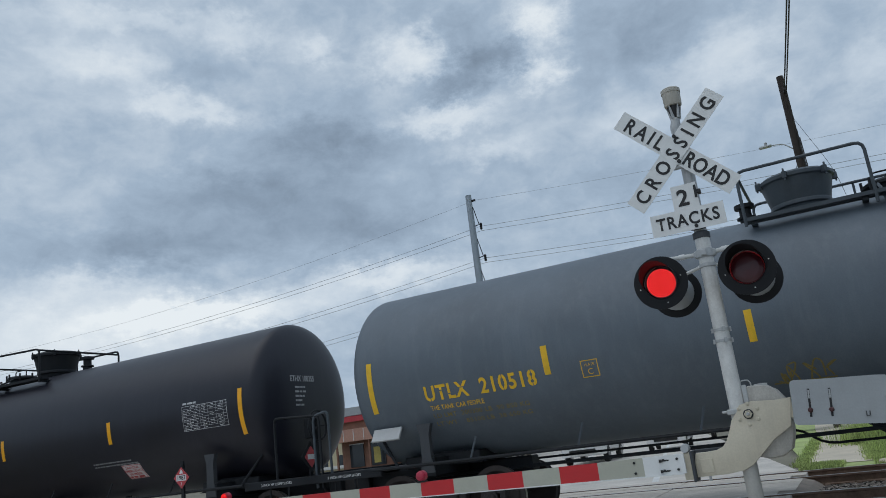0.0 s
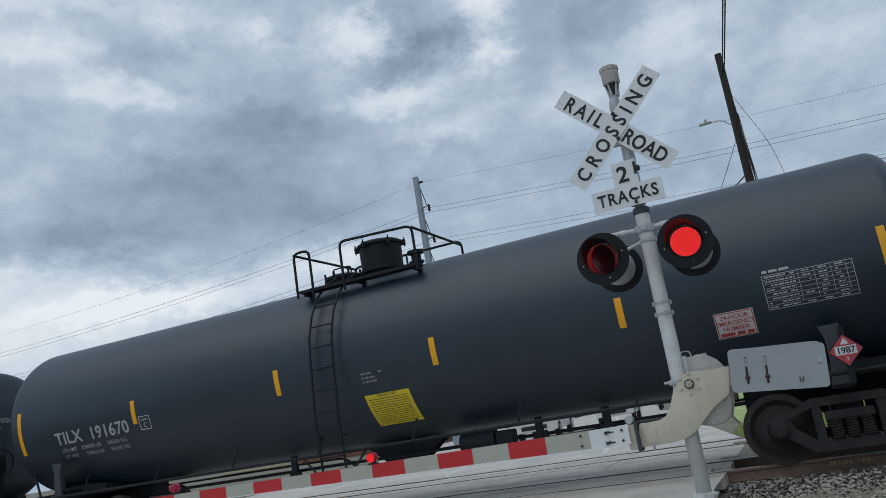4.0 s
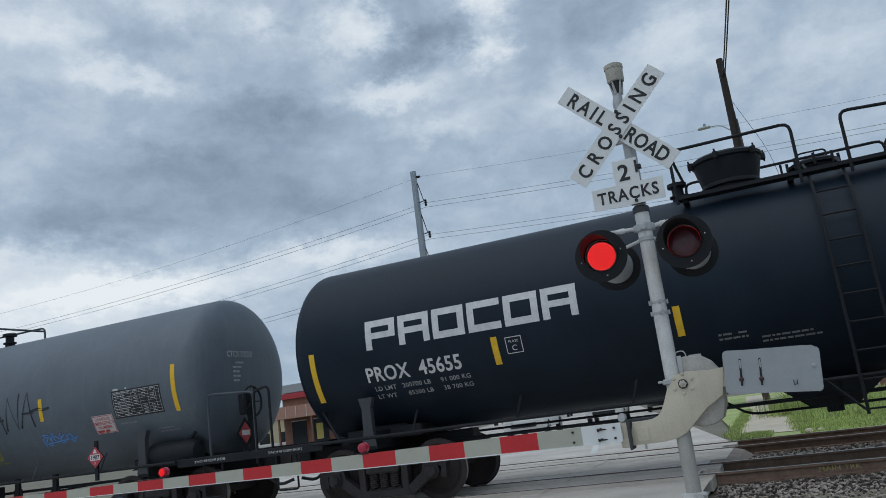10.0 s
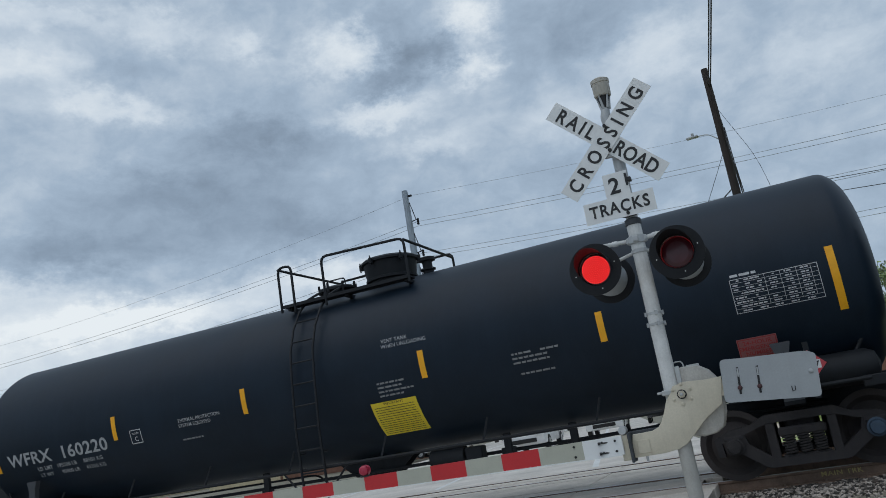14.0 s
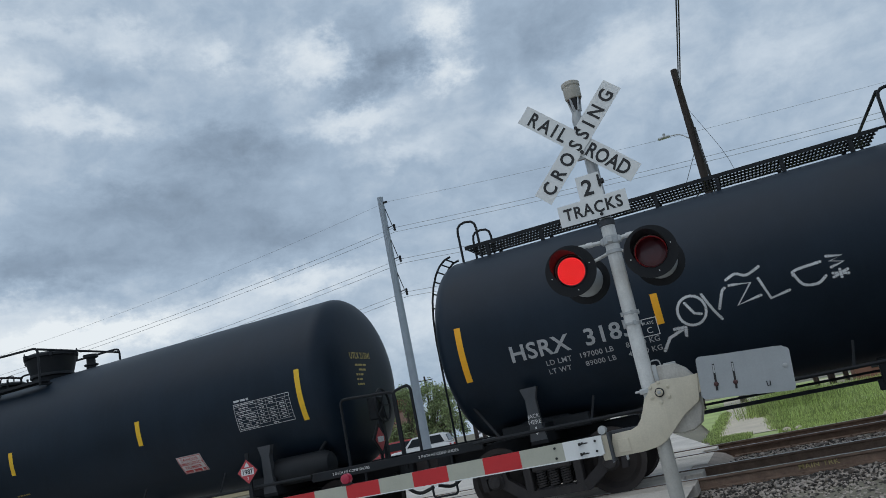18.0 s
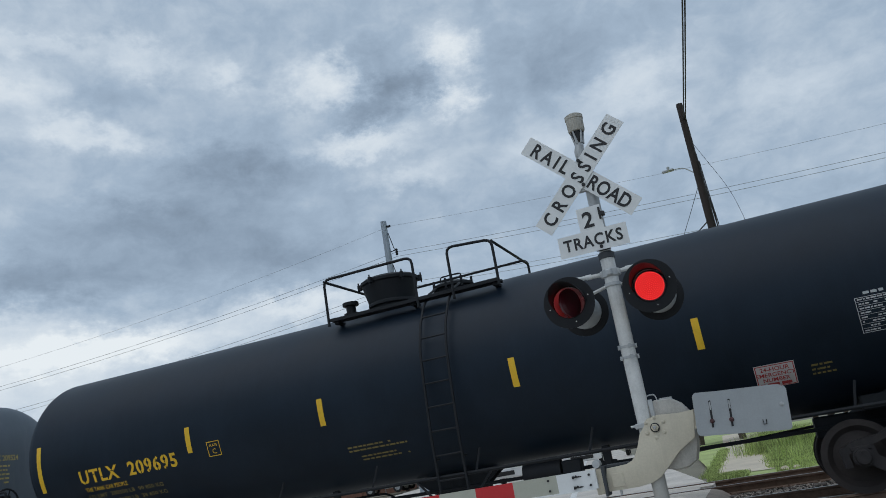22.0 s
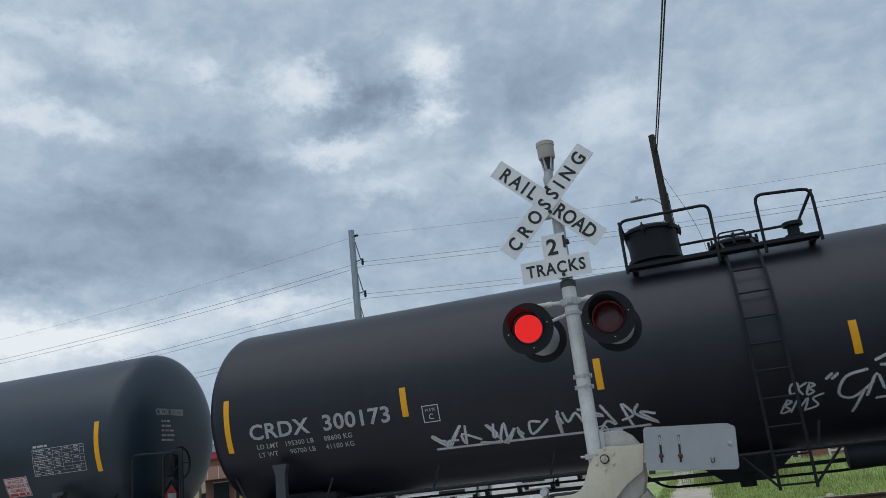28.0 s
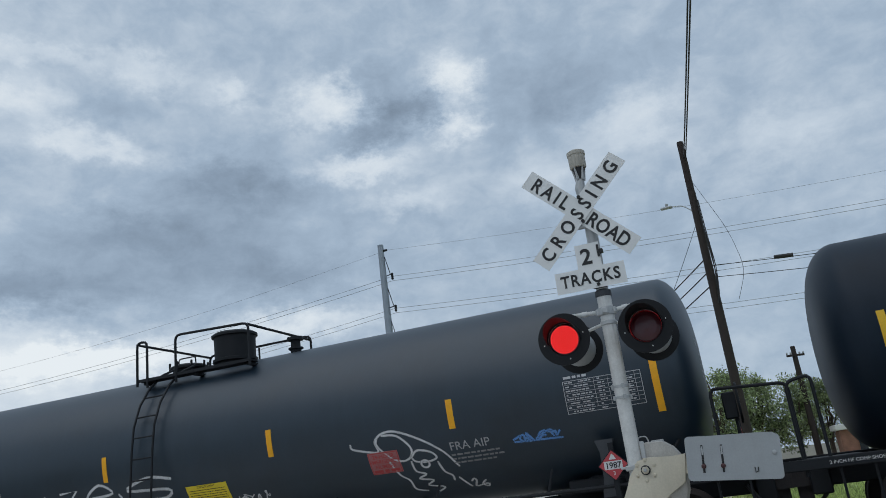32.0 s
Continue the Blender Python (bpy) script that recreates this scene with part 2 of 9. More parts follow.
MAT = {
    "tank_black": material("tank_black_paint", (0.0085, 0.0165, 0.0275), 0.46, vary=0.3, scale=1.2, streak=0.12, dust=(0.028, 0.042, 0.06), bump=0.03, gloss=0.2),
    "tank_blue_black": material("tank_blue_black_paint", (0.012, 0.026, 0.041), 0.42, vary=0.3, scale=1.0, streak=0.14, dust=(0.042, 0.058, 0.074), bump=0.03, gloss=0.62),
    "tank_brown_black": material("tank_brown_black_paint", (0.0115, 0.012, 0.020), 0.40, vary=0.3, scale=1.0, streak=0.12, dust=(0.05, 0.05, 0.06), bump=0.03, gloss=0.45),
    "tank_grey": material("tank_weathered_grey_paint", (0.105, 0.13, 0.155), 0.55, vary=0.22, scale=0.9, streak=0.25, dust=(0.20, 0.22, 0.24), bump=0.03),
    "frame_black": material("underframe_black", (0.010, 0.012, 0.015), 0.65, vary=0.4, scale=3.0, streak=0.10, dust=(0.05, 0.047, 0.045), bump=0.1, gloss=0.3),
    "cast_iron": material("grimy_cast_steel", (0.024, 0.021, 0.022), 0.8, vary=0.5, scale=6.0, bump=0.35, streak=0.35, dust=(0.07, 0.058, 0.05)),
    "wheel": material("wheel_steel", (0.036, 0.029, 0.027), 0.8, metal=0.0, vary=0.4, scale=5.0, bump=0.1),
    "tread": material("bright_wheel_tread", (0.34, 0.33, 0.32), 0.35, metal=0.9, vary=0.15),
    "rail": material("rusty_rail_side", (0.18, 0.118, 0.085), 0.85, vary=0.45, scale=7.0, bump=0.3),
    "rail_head": material("worn_rail_head", (0.42, 0.41, 0.40), 0.35, metal=0.8, vary=0.2, scale=3.0),
    "tie": material("weathered_tie", (0.10, 0.08, 0.066), 0.9, vary=0.5, scale=5.0, bump=0.5),
    "ballast": material("ballast_stone", (0.235, 0.205, 0.178), 0.9, vary=0.8, scale=2.0, bump=0.6, fine=35.0, island=1.6),
    "ballast_bed": material("ballast_bed", (0.22, 0.19, 0.16), 0.95, vary=0.5, scale=9.0, bump=0.8, fine=45.0),
    "asphalt": material("worn_road", (0.54, 0.50, 0.45), 0.9, vary=0.32, scale=0.7, bump=0.35, fine=60.0, streak=0.3, dust=(0.36, 0.33, 0.29)),
    "panel": material("crossing_concrete", (0.52, 0.47, 0.41), 0.9, vary=0.34, scale=1.3, bump=0.4, fine=45.0, streak=0.45, dust=(0.30, 0.26, 0.22)),
    "line": material("road_paint", (0.62, 0.62, 0.60), 0.8, vary=0.25, scale=4.0),
    "ground": material("dry_ground", (0.19, 0.175, 0.13), 0.95, vary=0.35, scale=0.35, bump=0.5, fine=20.0),
    "path": material("pale_gravel_path", (0.56, 0.49, 0.385), 0.95, vary=0.2, scale=1.0, bump=0.4, fine=40.0),
    "grass": material("grass_blades", (0.36, 0.44, 0.15), 0.85, vary=0.5, scale=0.7, island=0.5),
    "lawn": material("lawn_ground", (0.36, 0.43, 0.16), 0.95, vary=0.4, scale=0.5, bump=0.5, fine=12.0),
    "leaf": material("tree_leaves", (0.19, 0.24, 0.10), 0.7, vary=0.5, scale=0.6, island=0.9),
    "bark": material("bark", (0.09, 0.07, 0.055), 0.95, vary=0.4, scale=6.0, bump=0.6),
    "wood_pole": material("creosoted_pole", (0.032, 0.024, 0.021), 0.9, vary=0.4, scale=3.0, bump=0.5, streak=0.15, dust=(0.08, 0.065, 0.055)),
    "steel_pole": material("galvanised_pole", (0.30, 0.34, 0.38), 0.55, metal=0.4, vary=0.15, scale=2.0),
    "wire": material("black_wire", (0.02, 0.02, 0.02), 0.6),
    "grey_wire": material("bare_wire", (0.24, 0.25, 0.26), 0.5, metal=0.2),
    "mast": material("mast_white_paint", (0.62, 0.62, 0.60), 0.5, vary=0.2, scale=7.0, streak=0.75, dust=(0.30, 0.29, 0.27), bump=0.05),
    "galv": material("galvanised_casting", (0.42, 0.43, 0.43), 0.5, metal=0.3, vary=0.15, scale=6.0, bump=0.08),
    "mechanism": material("cream_gate_arm_casting", (0.54, 0.49, 0.385), 0.6, vary=0.16, scale=3.0, bump=0.08, streak=0.35, dust=(0.36, 0.32, 0.25)),
    "weight": material("grey_counterweight", (0.36, 0.38, 0.39), 0.6, metal=0.2, vary=0.12, scale=4.0, bump=0.05, streak=0.15, dust=(0.25, 0.25, 0.25)),
    "sign": material("sign_white_sheeting", (0.70, 0.71, 0.70), 0.45, vary=0.06, scale=5.0, streak=0.12, dust=(0.5, 0.49, 0.46)),
    "black": material("black_paint", (0.012, 0.012, 0.013), 0.5, vary=0.25),
    "lamp_black": material("black_lamp_housing", (0.007, 0.008, 0.010), 0.6, vary=0.3, scale=8.0, gloss=0.3),
    "lens": material("unlit_red_lens", (0.065, 0.005, 0.010), 0.35, vary=0.15, coat=0.25),
    "led_back": glowing("red_led_board", (1.0, 0.008, 0.016), 0.66),
    "led": glowing("lit_led", (1.0, 0.11, 0.10), 1.0),
    "red": material("red_sheeting", (0.50, 0.018, 0.022), 0.45, vary=0.1, scale=5.0),
    "cream": material("faded_white_sheeting", (0.40, 0.40, 0.33), 0.5, vary=0.1, scale=5.0),
    "white": material("white_marking", (0.62, 0.62, 0.62), 0.6, vary=0.2, scale=9.0),
    "dim_white": material("worn_white_stencil", (0.36, 0.37, 0.38), 0.7, vary=0.3, scale=9.0),
    "yellow": material("yellow_marking", (0.78, 0.47, 0.02), 0.5, vary=0.15, scale=8.0),
    "amber": material("amber_reflector", (0.86, 0.40, 0.008), 0.4, vary=0.1, scale=8.0),
}


# ---- mesh helpers ----
def part(name, bm, mat, parent=None, label="", m=None, smooth=False):
    """Links a bmesh (or a mesh already made) as one mesh object under a thing or a part."""
    if isinstance(bm, bmesh.types.BMesh):
        me = bpy.data.meshes.new(name)
        if smooth:
            for f in bm.faces:
                f.smooth = True
        bm.to_mesh(me)
        bm.free()
        me.materials.append(mat)
        if smooth:
            me.set_sharp_from_angle(angle=radians(38))
    else:
        me = bm
    ob = new(name, me)
    if parent is not None:
        ob.parent = parent
    if m is not None:
        ob.matrix_basis = m
    if label:
        ob["label"] = label
    return ob


def empty(name, m=None):
    ob = new(name)
    if m is not None:
        ob.matrix_basis = m
    return ob


def box(bm, x0, x1, y0, y1, z0, z1, bevel=0.0, m=None):
    made = bmesh.ops.create_cube(bm, size=1, matrix=Matrix.Translation(((x0 + x1) / 2, (y0 + y1) / 2, (z0 + z1) / 2)) @ Matrix.Diagonal((x1 - x0, y1 - y0, z1 - z0, 1)))
    verts = made["verts"]
    if bevel:
        edges = list({e for v in verts for e in v.link_edges})
        made = bmesh.ops.bevel(bm, geom=edges, offset=bevel, segments=1, affect="EDGES")
        verts = made["verts"]
    if m is not None:
        bmesh.ops.transform(bm, matrix=m, verts=verts)
    return verts


def tube(bm, points, r, seg=8, close=False):
    """A pipe along a polyline."""
    pts = [Vector(p) for p in points]
    rings = []
    n = len(pts)
    side = None
    for i, p in enumerate(pts):
        a = pts[i] - pts[i - 1] if i else pts[1] - pts[0]
        b = pts[i + 1] - pts[i] if i < n - 1 else pts[-1] - pts[-2]
        d = (a.normalized() + b.normalized()).normalized()
        if side is None or abs(side.dot(d)) > 0.95:
            side = d.orthogonal().normalized()
        side = (side - d * side.dot(d)).normalized()
        up = d.cross(side)
        rr = r[i] if isinstance(r, (list, tuple)) else r
        rings.append([bm.verts.new(p + rr * (math.cos(2 * math.pi * k / seg) * side + math.sin(2 * math.pi * k / seg) * up)) for k in range(seg)])
    for u, w in zip(rings, rings[1:]):
        for k in range(seg):
            bm.faces.new((u[k], u[(k + 1) % seg], w[(k + 1) % seg], w[k]))
    bm.faces.new(rings[0][::-1])
    bm.faces.new(rings[-1])


def bend(points, r=0.1, steps=3):
    """Rounds the corners of a polyline."""
    pts = [Vector(p) for p in points]
    out = [pts[0]]
    for a, b, c in zip(pts, pts[1:], pts[2:]):
        u, w = (a - b), (c - b)
        q = min(r, u.length * 0.45, w.length * 0.45)
        s, e = b + u.normalized() * q, b + w.normalized() * q
        for k in range(steps + 1):
            f = k / steps
            out.append((1 - f) ** 2 * s + 2 * f * (1 - f) * b + f * f * e)
    out.append(pts[-1])
    return out


def cyl(bm, p0, p1, r0, r1=None, seg=16):
    tube(bm, [p0, p1], [r0, r0 if r1 is None else r1], seg)


def lathe(bm, profile, seg=24, m=None):
    """Turns (r, z) pairs about z; closes both ends."""
    rings = []
    for r, z in profile:
        ring = [Vector((r * math.cos(2 * math.pi * k / seg), r * math.sin(2 * math.pi * k / seg), z)) for k in range(seg)]
        rings.append([bm.verts.new(m @ v if m is not None else v) for v in ring])
    for u, w in zip(rings, rings[1:]):
        for k in range(seg):
            bm.faces.new((u[k], u[(k + 1) % seg], w[(k + 1) % seg], w[k]))
    bm.faces.new(rings[0][::-1])
    bm.faces.new(rings[-1])


def prism(bm, outline, y0, y1, m=None):
    """An outline in x and z, from y0 to y1."""
    a = [bm.verts.new((x, y0, z)) for x, z in outline]
    b = [bm.verts.new((x, y1, z)) for x, z in outline]
    if m is not None:
        for v in a + b:
            v.co = m @ v.co
    n = len(outline)
    bm.faces.new(a)
    bm.faces.new(b[::-1])
    for i in range(n):
        bm.faces.new((a[(i + 1) % n], a[i], b[i], b[(i + 1) % n]))


def letters(text, height, bold=0.0, wide=1.0, gap=1.0):
    """A flat bmesh of letters in x and y, standing on y = 0, in the middle of x."""
    cu = bpy.data.curves.new("lettering", "FONT")
    cu.body, cu.size, cu.align_x, cu.offset, cu.space_character, cu.resolution_u = text, height / 0.69, "CENTER", bold * height, gap, 3
    ob = bpy.data.objects.new("lettering", cu)
    me = bpy.data.meshes.new_from_object(ob)
    bm = bmesh.new()
    bm.from_mesh(me)
    bpy.data.objects.remove(ob)
    bpy.data.meshes.remove(me)
    bpy.data.curves.remove(cu)
    for v in bm.verts:
        v.co.x *= wide
        v.co.z = 0
    return bm


def stencil_cut(bm, text, height):
    """Cuts the bridges of a stencil through a line of letters."""
    left, groups = set(bm.verts), []
    while left:
        todo, group = [left.pop()], []
        while todo:
            v = todo.pop()
            group.append(v)
            for e in v.link_edges:
                w = e.other_vert(v)
                if w in left:
                    left.remove(w)
                    todo.append(w)
        groups.append(group)
    groups.sort(key=lambda g: min(v.co.x for v in g))
    cuts = []
    for ch, g in zip(text.replace(" ", ""), groups):
        xs = [v.co.x for v in g]
        mid = (min(xs) + max(xs)) / 2
        gap = height * 0.032
        if ch in "UTLX0689":
            cuts.append((min(xs), max(xs), mid, gap, ch))
    for x0, x1, mid, gap, ch in cuts:
        lying = ch in "TLX"
        at = (height * (0.62 if ch in "TX" else 0.3)) if lying else mid
        for d in (-gap, gap):
            near = [f for f in bm.faces if x0 - 1e-4 <= f.calc_center_median().x <= x1 + 1e-4]
            geom = list({v for f in near for v in f.verts} | {e for f in near for e in f.edges}) + near
            bmesh.ops.bisect_plane(bm, geom=geom, plane_co=(0, at + d, 0) if lying else (at + d, 0, 0), plane_no=(0, 1, 0) if lying else (1, 0, 0))
        gone = [f for f in bm.faces if x0 - 1e-4 <= f.calc_center_median().x <= x1 + 1e-4 and abs((f.calc_center_median().y if lying else f.calc_center_median().x) - at) < gap]
        bmesh.ops.delete(bm, geom=gone, context="FACES")


def rect(bm, x0, x1, y0, y1, z=0.0):
    return bm.faces.new([bm.verts.new(p) for p in ((x0, y0, z), (x1, y0, z), (x1, y1, z), (x0, y1, z))])


def frame_rect(bm, x0, x1, y0, y1, w):
    rect(bm, x0, x1, y0, y0 + w), rect(bm, x0, x1, y1 - w, y1), rect(bm, x0, x0 + w, y0 + w, y1 - w), rect(bm, x1 - w, x1, y0 + w, y1 - w)


def bars(bm, x0, y, width, height, rng, density=0.75):
    """A line of writing too small to read: plain bars."""
    x = x0
    while x < x0 + width - height:
        w = min(rng.uniform(1.2, 4.0) * height, x0 + width - x)
        if rng.random() < density + 0.2:
            rect(bm, x, x + w, y, y + height)
        x += w + height * 0.6


def stroke(bm, points, w, z=0.0):
    """A painted line: a flat ribbon along points in x and y."""
    pts = [Vector((p[0], p[1], z)) for p in points]
    last = None
    uv = bm.loops.layers.uv.verify()
    for i, p in enumerate(pts):
        d = (pts[min(i + 1, len(pts) - 1)] - pts[max(i - 1, 0)])
        d = d.normalized() if d.length > 1e-6 else Vector((1, 0, 0))
        s = Vector((-d.y, d.x, 0)) * w / 2
        pair = (bm.verts.new(p + s), bm.verts.new(p - s))
        if last:
            face = bm.faces.new((last[0], last[1], pair[1], pair[0]))
            for loop, u in zip(face.loops, (1.0, -1.0, -1.0, 1.0)):
                loop[uv].uv = (u, 0.0)
        last = pair


def join(bm, other):
    """Adds another bmesh's faces to bm and frees it."""
    me = bpy.data.meshes.new("joined")
    other.to_mesh(me)
    other.free()
    bm.from_mesh(me)
    bpy.data.meshes.remove(me)
# ---- the plan: tracks run along x, the road crosses them along y ----
TRACK_Y, FAR_TRACK_Y, GAUGE = 12.82, 17.22, 1.435
ROAD_LEAN = -0.2                      # beyond the tracks the road drifts to -x
ROAD_RIGHT, ROAD_LEFT = -1.2, -15.5   # its edges at the crossing
ROAD_Z = -0.02


def road_x(x, y):
    return x + ROAD_LEAN * max(0.0, y - 19.2)


def sheet(name, outline, z, mat, parent=None, thick=0.0):
    bm = bmesh.new()
    vs = [bm.verts.new((x, y, z)) for x, y in outline]
    f = bm.faces.new(vs)
    if thick:
        bmesh.ops.solidify(bm, geom=[f], thickness=thick)
    bmesh.ops.recalc_face_normals(bm, faces=bm.faces)
    return part(name, bm, mat, parent)


MAT["dirt"] = material("packed_dirt", (0.24, 0.20, 0.165), 0.95, vary=0.4, scale=2.5, bump=0.8, fine=30.0)
ground = tagged(sheet("ground", [(-900, -300), (900, -300), (900, 1500), (-900, 1500)], -0.22, MAT["ground"]), "dry earth and thin grass beside the railway", "ground", kind="structure")
road = tagged(sheet("road", [(ROAD_LEFT, -60), (2.6, -60), (2.6, 3.5), (ROAD_RIGHT + 0.55, 6.6), (ROAD_RIGHT, 8.2), (ROAD_RIGHT, 11.9), (ROAD_LEFT, 11.9)], ROAD_Z, MAT["asphalt"]), "worn grey asphalt road up to the crossing", "road", kind="structure")
road_far = tagged(sheet("road_beyond", [(road_x(ROAD_LEFT - 1, 18.05), 18.05), (road_x(ROAD_RIGHT - 0.1, 18.05), 18.05), (road_x(ROAD_RIGHT - 0.1, 420), 420), (road_x(ROAD_LEFT - 1, 420), 420)], ROAD_Z - 0.01, MAT["asphalt"]), "worn grey asphalt road beyond the crossing", "road", kind="structure")


def build_track(y0, x0=-160.0, x1=120.0):
    bm = bmesh.new()
    for s in (-1, 1):
        yy = y0 + s * (GAUGE / 2 + 0.035)
        prof = [(-0.075, -0.17), (0.075, -0.17), (0.075, -0.155), (0.012, -0.14), (0.012, -0.045), (0.036, -0.035), (0.036, -0.004), (-0.036, -0.004), (-0.036, -0.035), (-0.012, -0.045), (-0.012, -0.14), (-0.075, -0.155)]
        m = Matrix(((0, 1, 0, 0), (1, 0, 0, yy), (0, 0, 1, 0), (0, 0, 0, 1)))
        prism(bm, prof, x0, x1, m)
    bmesh.ops.recalc_face_normals(bm, faces=bm.faces)
    track = tagged(part("railway_track", bm, MAT["rail"]), "pair of rusty steel rails with bright worn heads", "track", kind="structure")
    for s in (-1, 1):
        yy = y0 + s * (GAUGE / 2 + 0.035)
        bm = bmesh.new()
        box(bm, x0, x1, yy - 0.033, yy + 0.033, -0.0038, 0.0, 0.0)
        part("rail_head", bm, MAT["rail_head"], track, "bright worn running surface")
    return track


tracks = [build_track(TRACK_Y), build_track(FAR_TRACK_Y)]


# ---- tank cars ----
TANK_R, TANK_Z = 1.505, 2.60
WHEEL_R, HEAD = 0.457, 0.44


def wrapped(bm, x0, z0, lift=0.004, r=TANK_R):
    """Lays a flat bmesh (x along the car, y up) on the near side of the tank, its origin at x0 and height z0."""
    ys = [v.co.y for v in bm.verts]
    if ys and max(ys) - min(ys) > 0.16:
        y = min(ys) + 0.12
        while y < max(ys):
            bmesh.ops.bisect_plane(bm, geom=bm.verts[:] + bm.edges[:] + bm.faces[:], plane_co=(0, y, 0), plane_no=(0, 1, 0))
            y += 0.12
    a0 = math.asin((z0 - TANK_Z) / r)
    for v in bm.verts:
        a, rr = a0 + v.co.y / r, r + lift + v.co.z
        v.co = Vector((x0 + v.co.x, -rr * math.cos(a), TANK_Z + rr * math.sin(a)))
    return bm


CACHE = {}


def shared(name, key, make, mat, parent, label="", m=None, smooth=False):
    """A part whose mesh is made once and shared by all that have the same key."""
    if key not in CACHE:
        bm = bmesh.new()
        make(bm)
        ob = part(name, bm, mat, parent, label, m, smooth)
        CACHE[key] = ob.data
        return ob
    return part(name, CACHE[key], mat, parent, label, m)


def make_tank(bm, half, nose=0.0, tail=0.0):
    seg, rings = 72, []
    prof = []
    for k in range(17):
        a = math.pi / 2 * k / 16
        prof.append((-half - HEAD * math.cos(a), TANK_R * math.sin(a) ** 0.62 if k else 0.02))
    for k in range(1, 12):
        prof.append((-half + 2 * half * k / 12, TANK_R))
    prof += [(half - (x + half) * (HEAD + tail) / HEAD, r) for x, r in prof[16::-1]]
    prof = [(-half + (x + half) * (HEAD + nose) / HEAD if x < -half else x, r) for x, r in prof]
    for x, r in prof:
        rings.append([bm.verts.new((x, r * math.cos(2 * math.pi * k / seg), TANK_Z + r * math.sin(2 * math.pi * k / seg))) for k in range(seg)])
    for u, w in zip(rings, rings[1:]):
        for k in range(seg):
            bm.faces.new((u[k], u[(k + 1) % seg], w[(k + 1) % seg], w[k]))
    bm.faces.new(rings[0])
    bm.faces.new(rings[-1][::-1])
    bmesh.ops.recalc_face_normals(bm, faces=bm.faces)


def make_sideframe(bm):
    """A cast truck side frame: bowed top member, jaws over the bearings, sloping lower arms and a spring window."""
    prism(bm, [(-1.14, 0.58), (-0.95, 0.67), (-0.64, 0.71), (-0.44, 0.81), (0.44, 0.81), (0.64, 0.71), (0.95, 0.67), (1.14, 0.58), (1.08, 0.51), (0.78, 0.585), (0.62, 0.635), (0.42, 0.70), (-0.42, 0.70), (-0.62, 0.635), (-0.78, 0.585), (-1.08, 0.51)], -0.09, 0.09)
    prism(bm, [(-0.50, 0.12), (0.50, 0.12), (0.44, 0.235), (-0.44, 0.235)], -0.10, 0.10)
    for s in (-1, 1):
        prism(bm, [(s * x, z) for x, z in ((0.82, 0.59), (0.735, 0.60), (0.70, 0.46), (0.40, 0.23), (0.40, 0.13), (0.52, 0.13), (0.84, 0.36))], -0.085, 0.085)
        prism(bm, [(s * x, z) for x, z in ((1.14, 0.58), (1.05, 0.55), (1.03, 0.34), (1.12, 0.34))], -0.085, 0.085)
        box(bm, s * 0.39 - 0.06, s * 0.39 + 0.06, -0.088, 0.088, 0.20, 0.70, 0.012)
        box(bm, s * 0.889 - 0.13, s * 0.889 + 0.13, -0.10, 0.06, 0.545, 0.60, 0.01)
    box(bm, -0.30, 0.30, -0.11, 0.06, 0.50, 0.62, 0.02)
    box(bm, -0.30, 0.30, -0.06, 0.06, 0.225, 0.262, 0.005)
    bmesh.ops.recalc_face_normals(bm, faces=bm.faces)


def make_spring(bm):
    tube(bm, [(0.068 * math.cos(k * math.pi / 5), 0.068 * math.sin(k * math.pi / 5), 0.26 + 0.0035 * k) for k in range(71)], 0.016, 5)


def make_wheel(bm):
    turn = Matrix.Rotation(radians(90), 4, "X")
    lathe(bm, [(0.08, -0.07), (0.20, -0.05), (0.33, -0.035), (0.39, -0.065), (WHEEL_R - 0.012, -0.07), (WHEEL_R, -0.06), (WHEEL_R + 0.004, 0.045), (WHEEL_R + 0.026, 0.055), (WHEEL_R + 0.024, 0.075), (0.40, 0.075), (0.33, 0.0), (0.2, 0.02), (0.08, 0.07)], 32, turn)
    bmesh.ops.recalc_face_normals(bm, faces=bm.faces)


def make_rim(bm):
    lathe(bm, [(WHEEL_R - 0.006, -0.0715), (WHEEL_R + 0.003, -0.064), (WHEEL_R + 0.006, 0.0), (WHEEL_R + 0.002, 0.044)], 32, Matrix.Rotation(radians(90), 4, "X"))
    bmesh.ops.delete(bm, geom=[f for f in bm.faces if len(f.verts) > 4], context="FACES_ONLY")


def make_cap(bm):
    turn = Matrix.Rotation(radians(90), 4, "X")
    lathe(bm, [(0.125, 0.0), (0.125, 0.03), (0.10, 0.035), (0.10, 0.07), (0.085, 0.095), (0.03, 0.10)], 18, turn)
    for k in range(3):
        a = 2 * math.pi * k / 3
        lathe(bm, [(0.018, 0.0), (0.018, 0.11)], 6, turn @ Matrix.Translation((0.06 * math.cos(a), 0.06 * math.sin(a), 0)))
    bmesh.ops.recalc_face_normals(bm, faces=bm.faces)


ROLLERS = []                          # turning wheels and caps, with their car and place along it


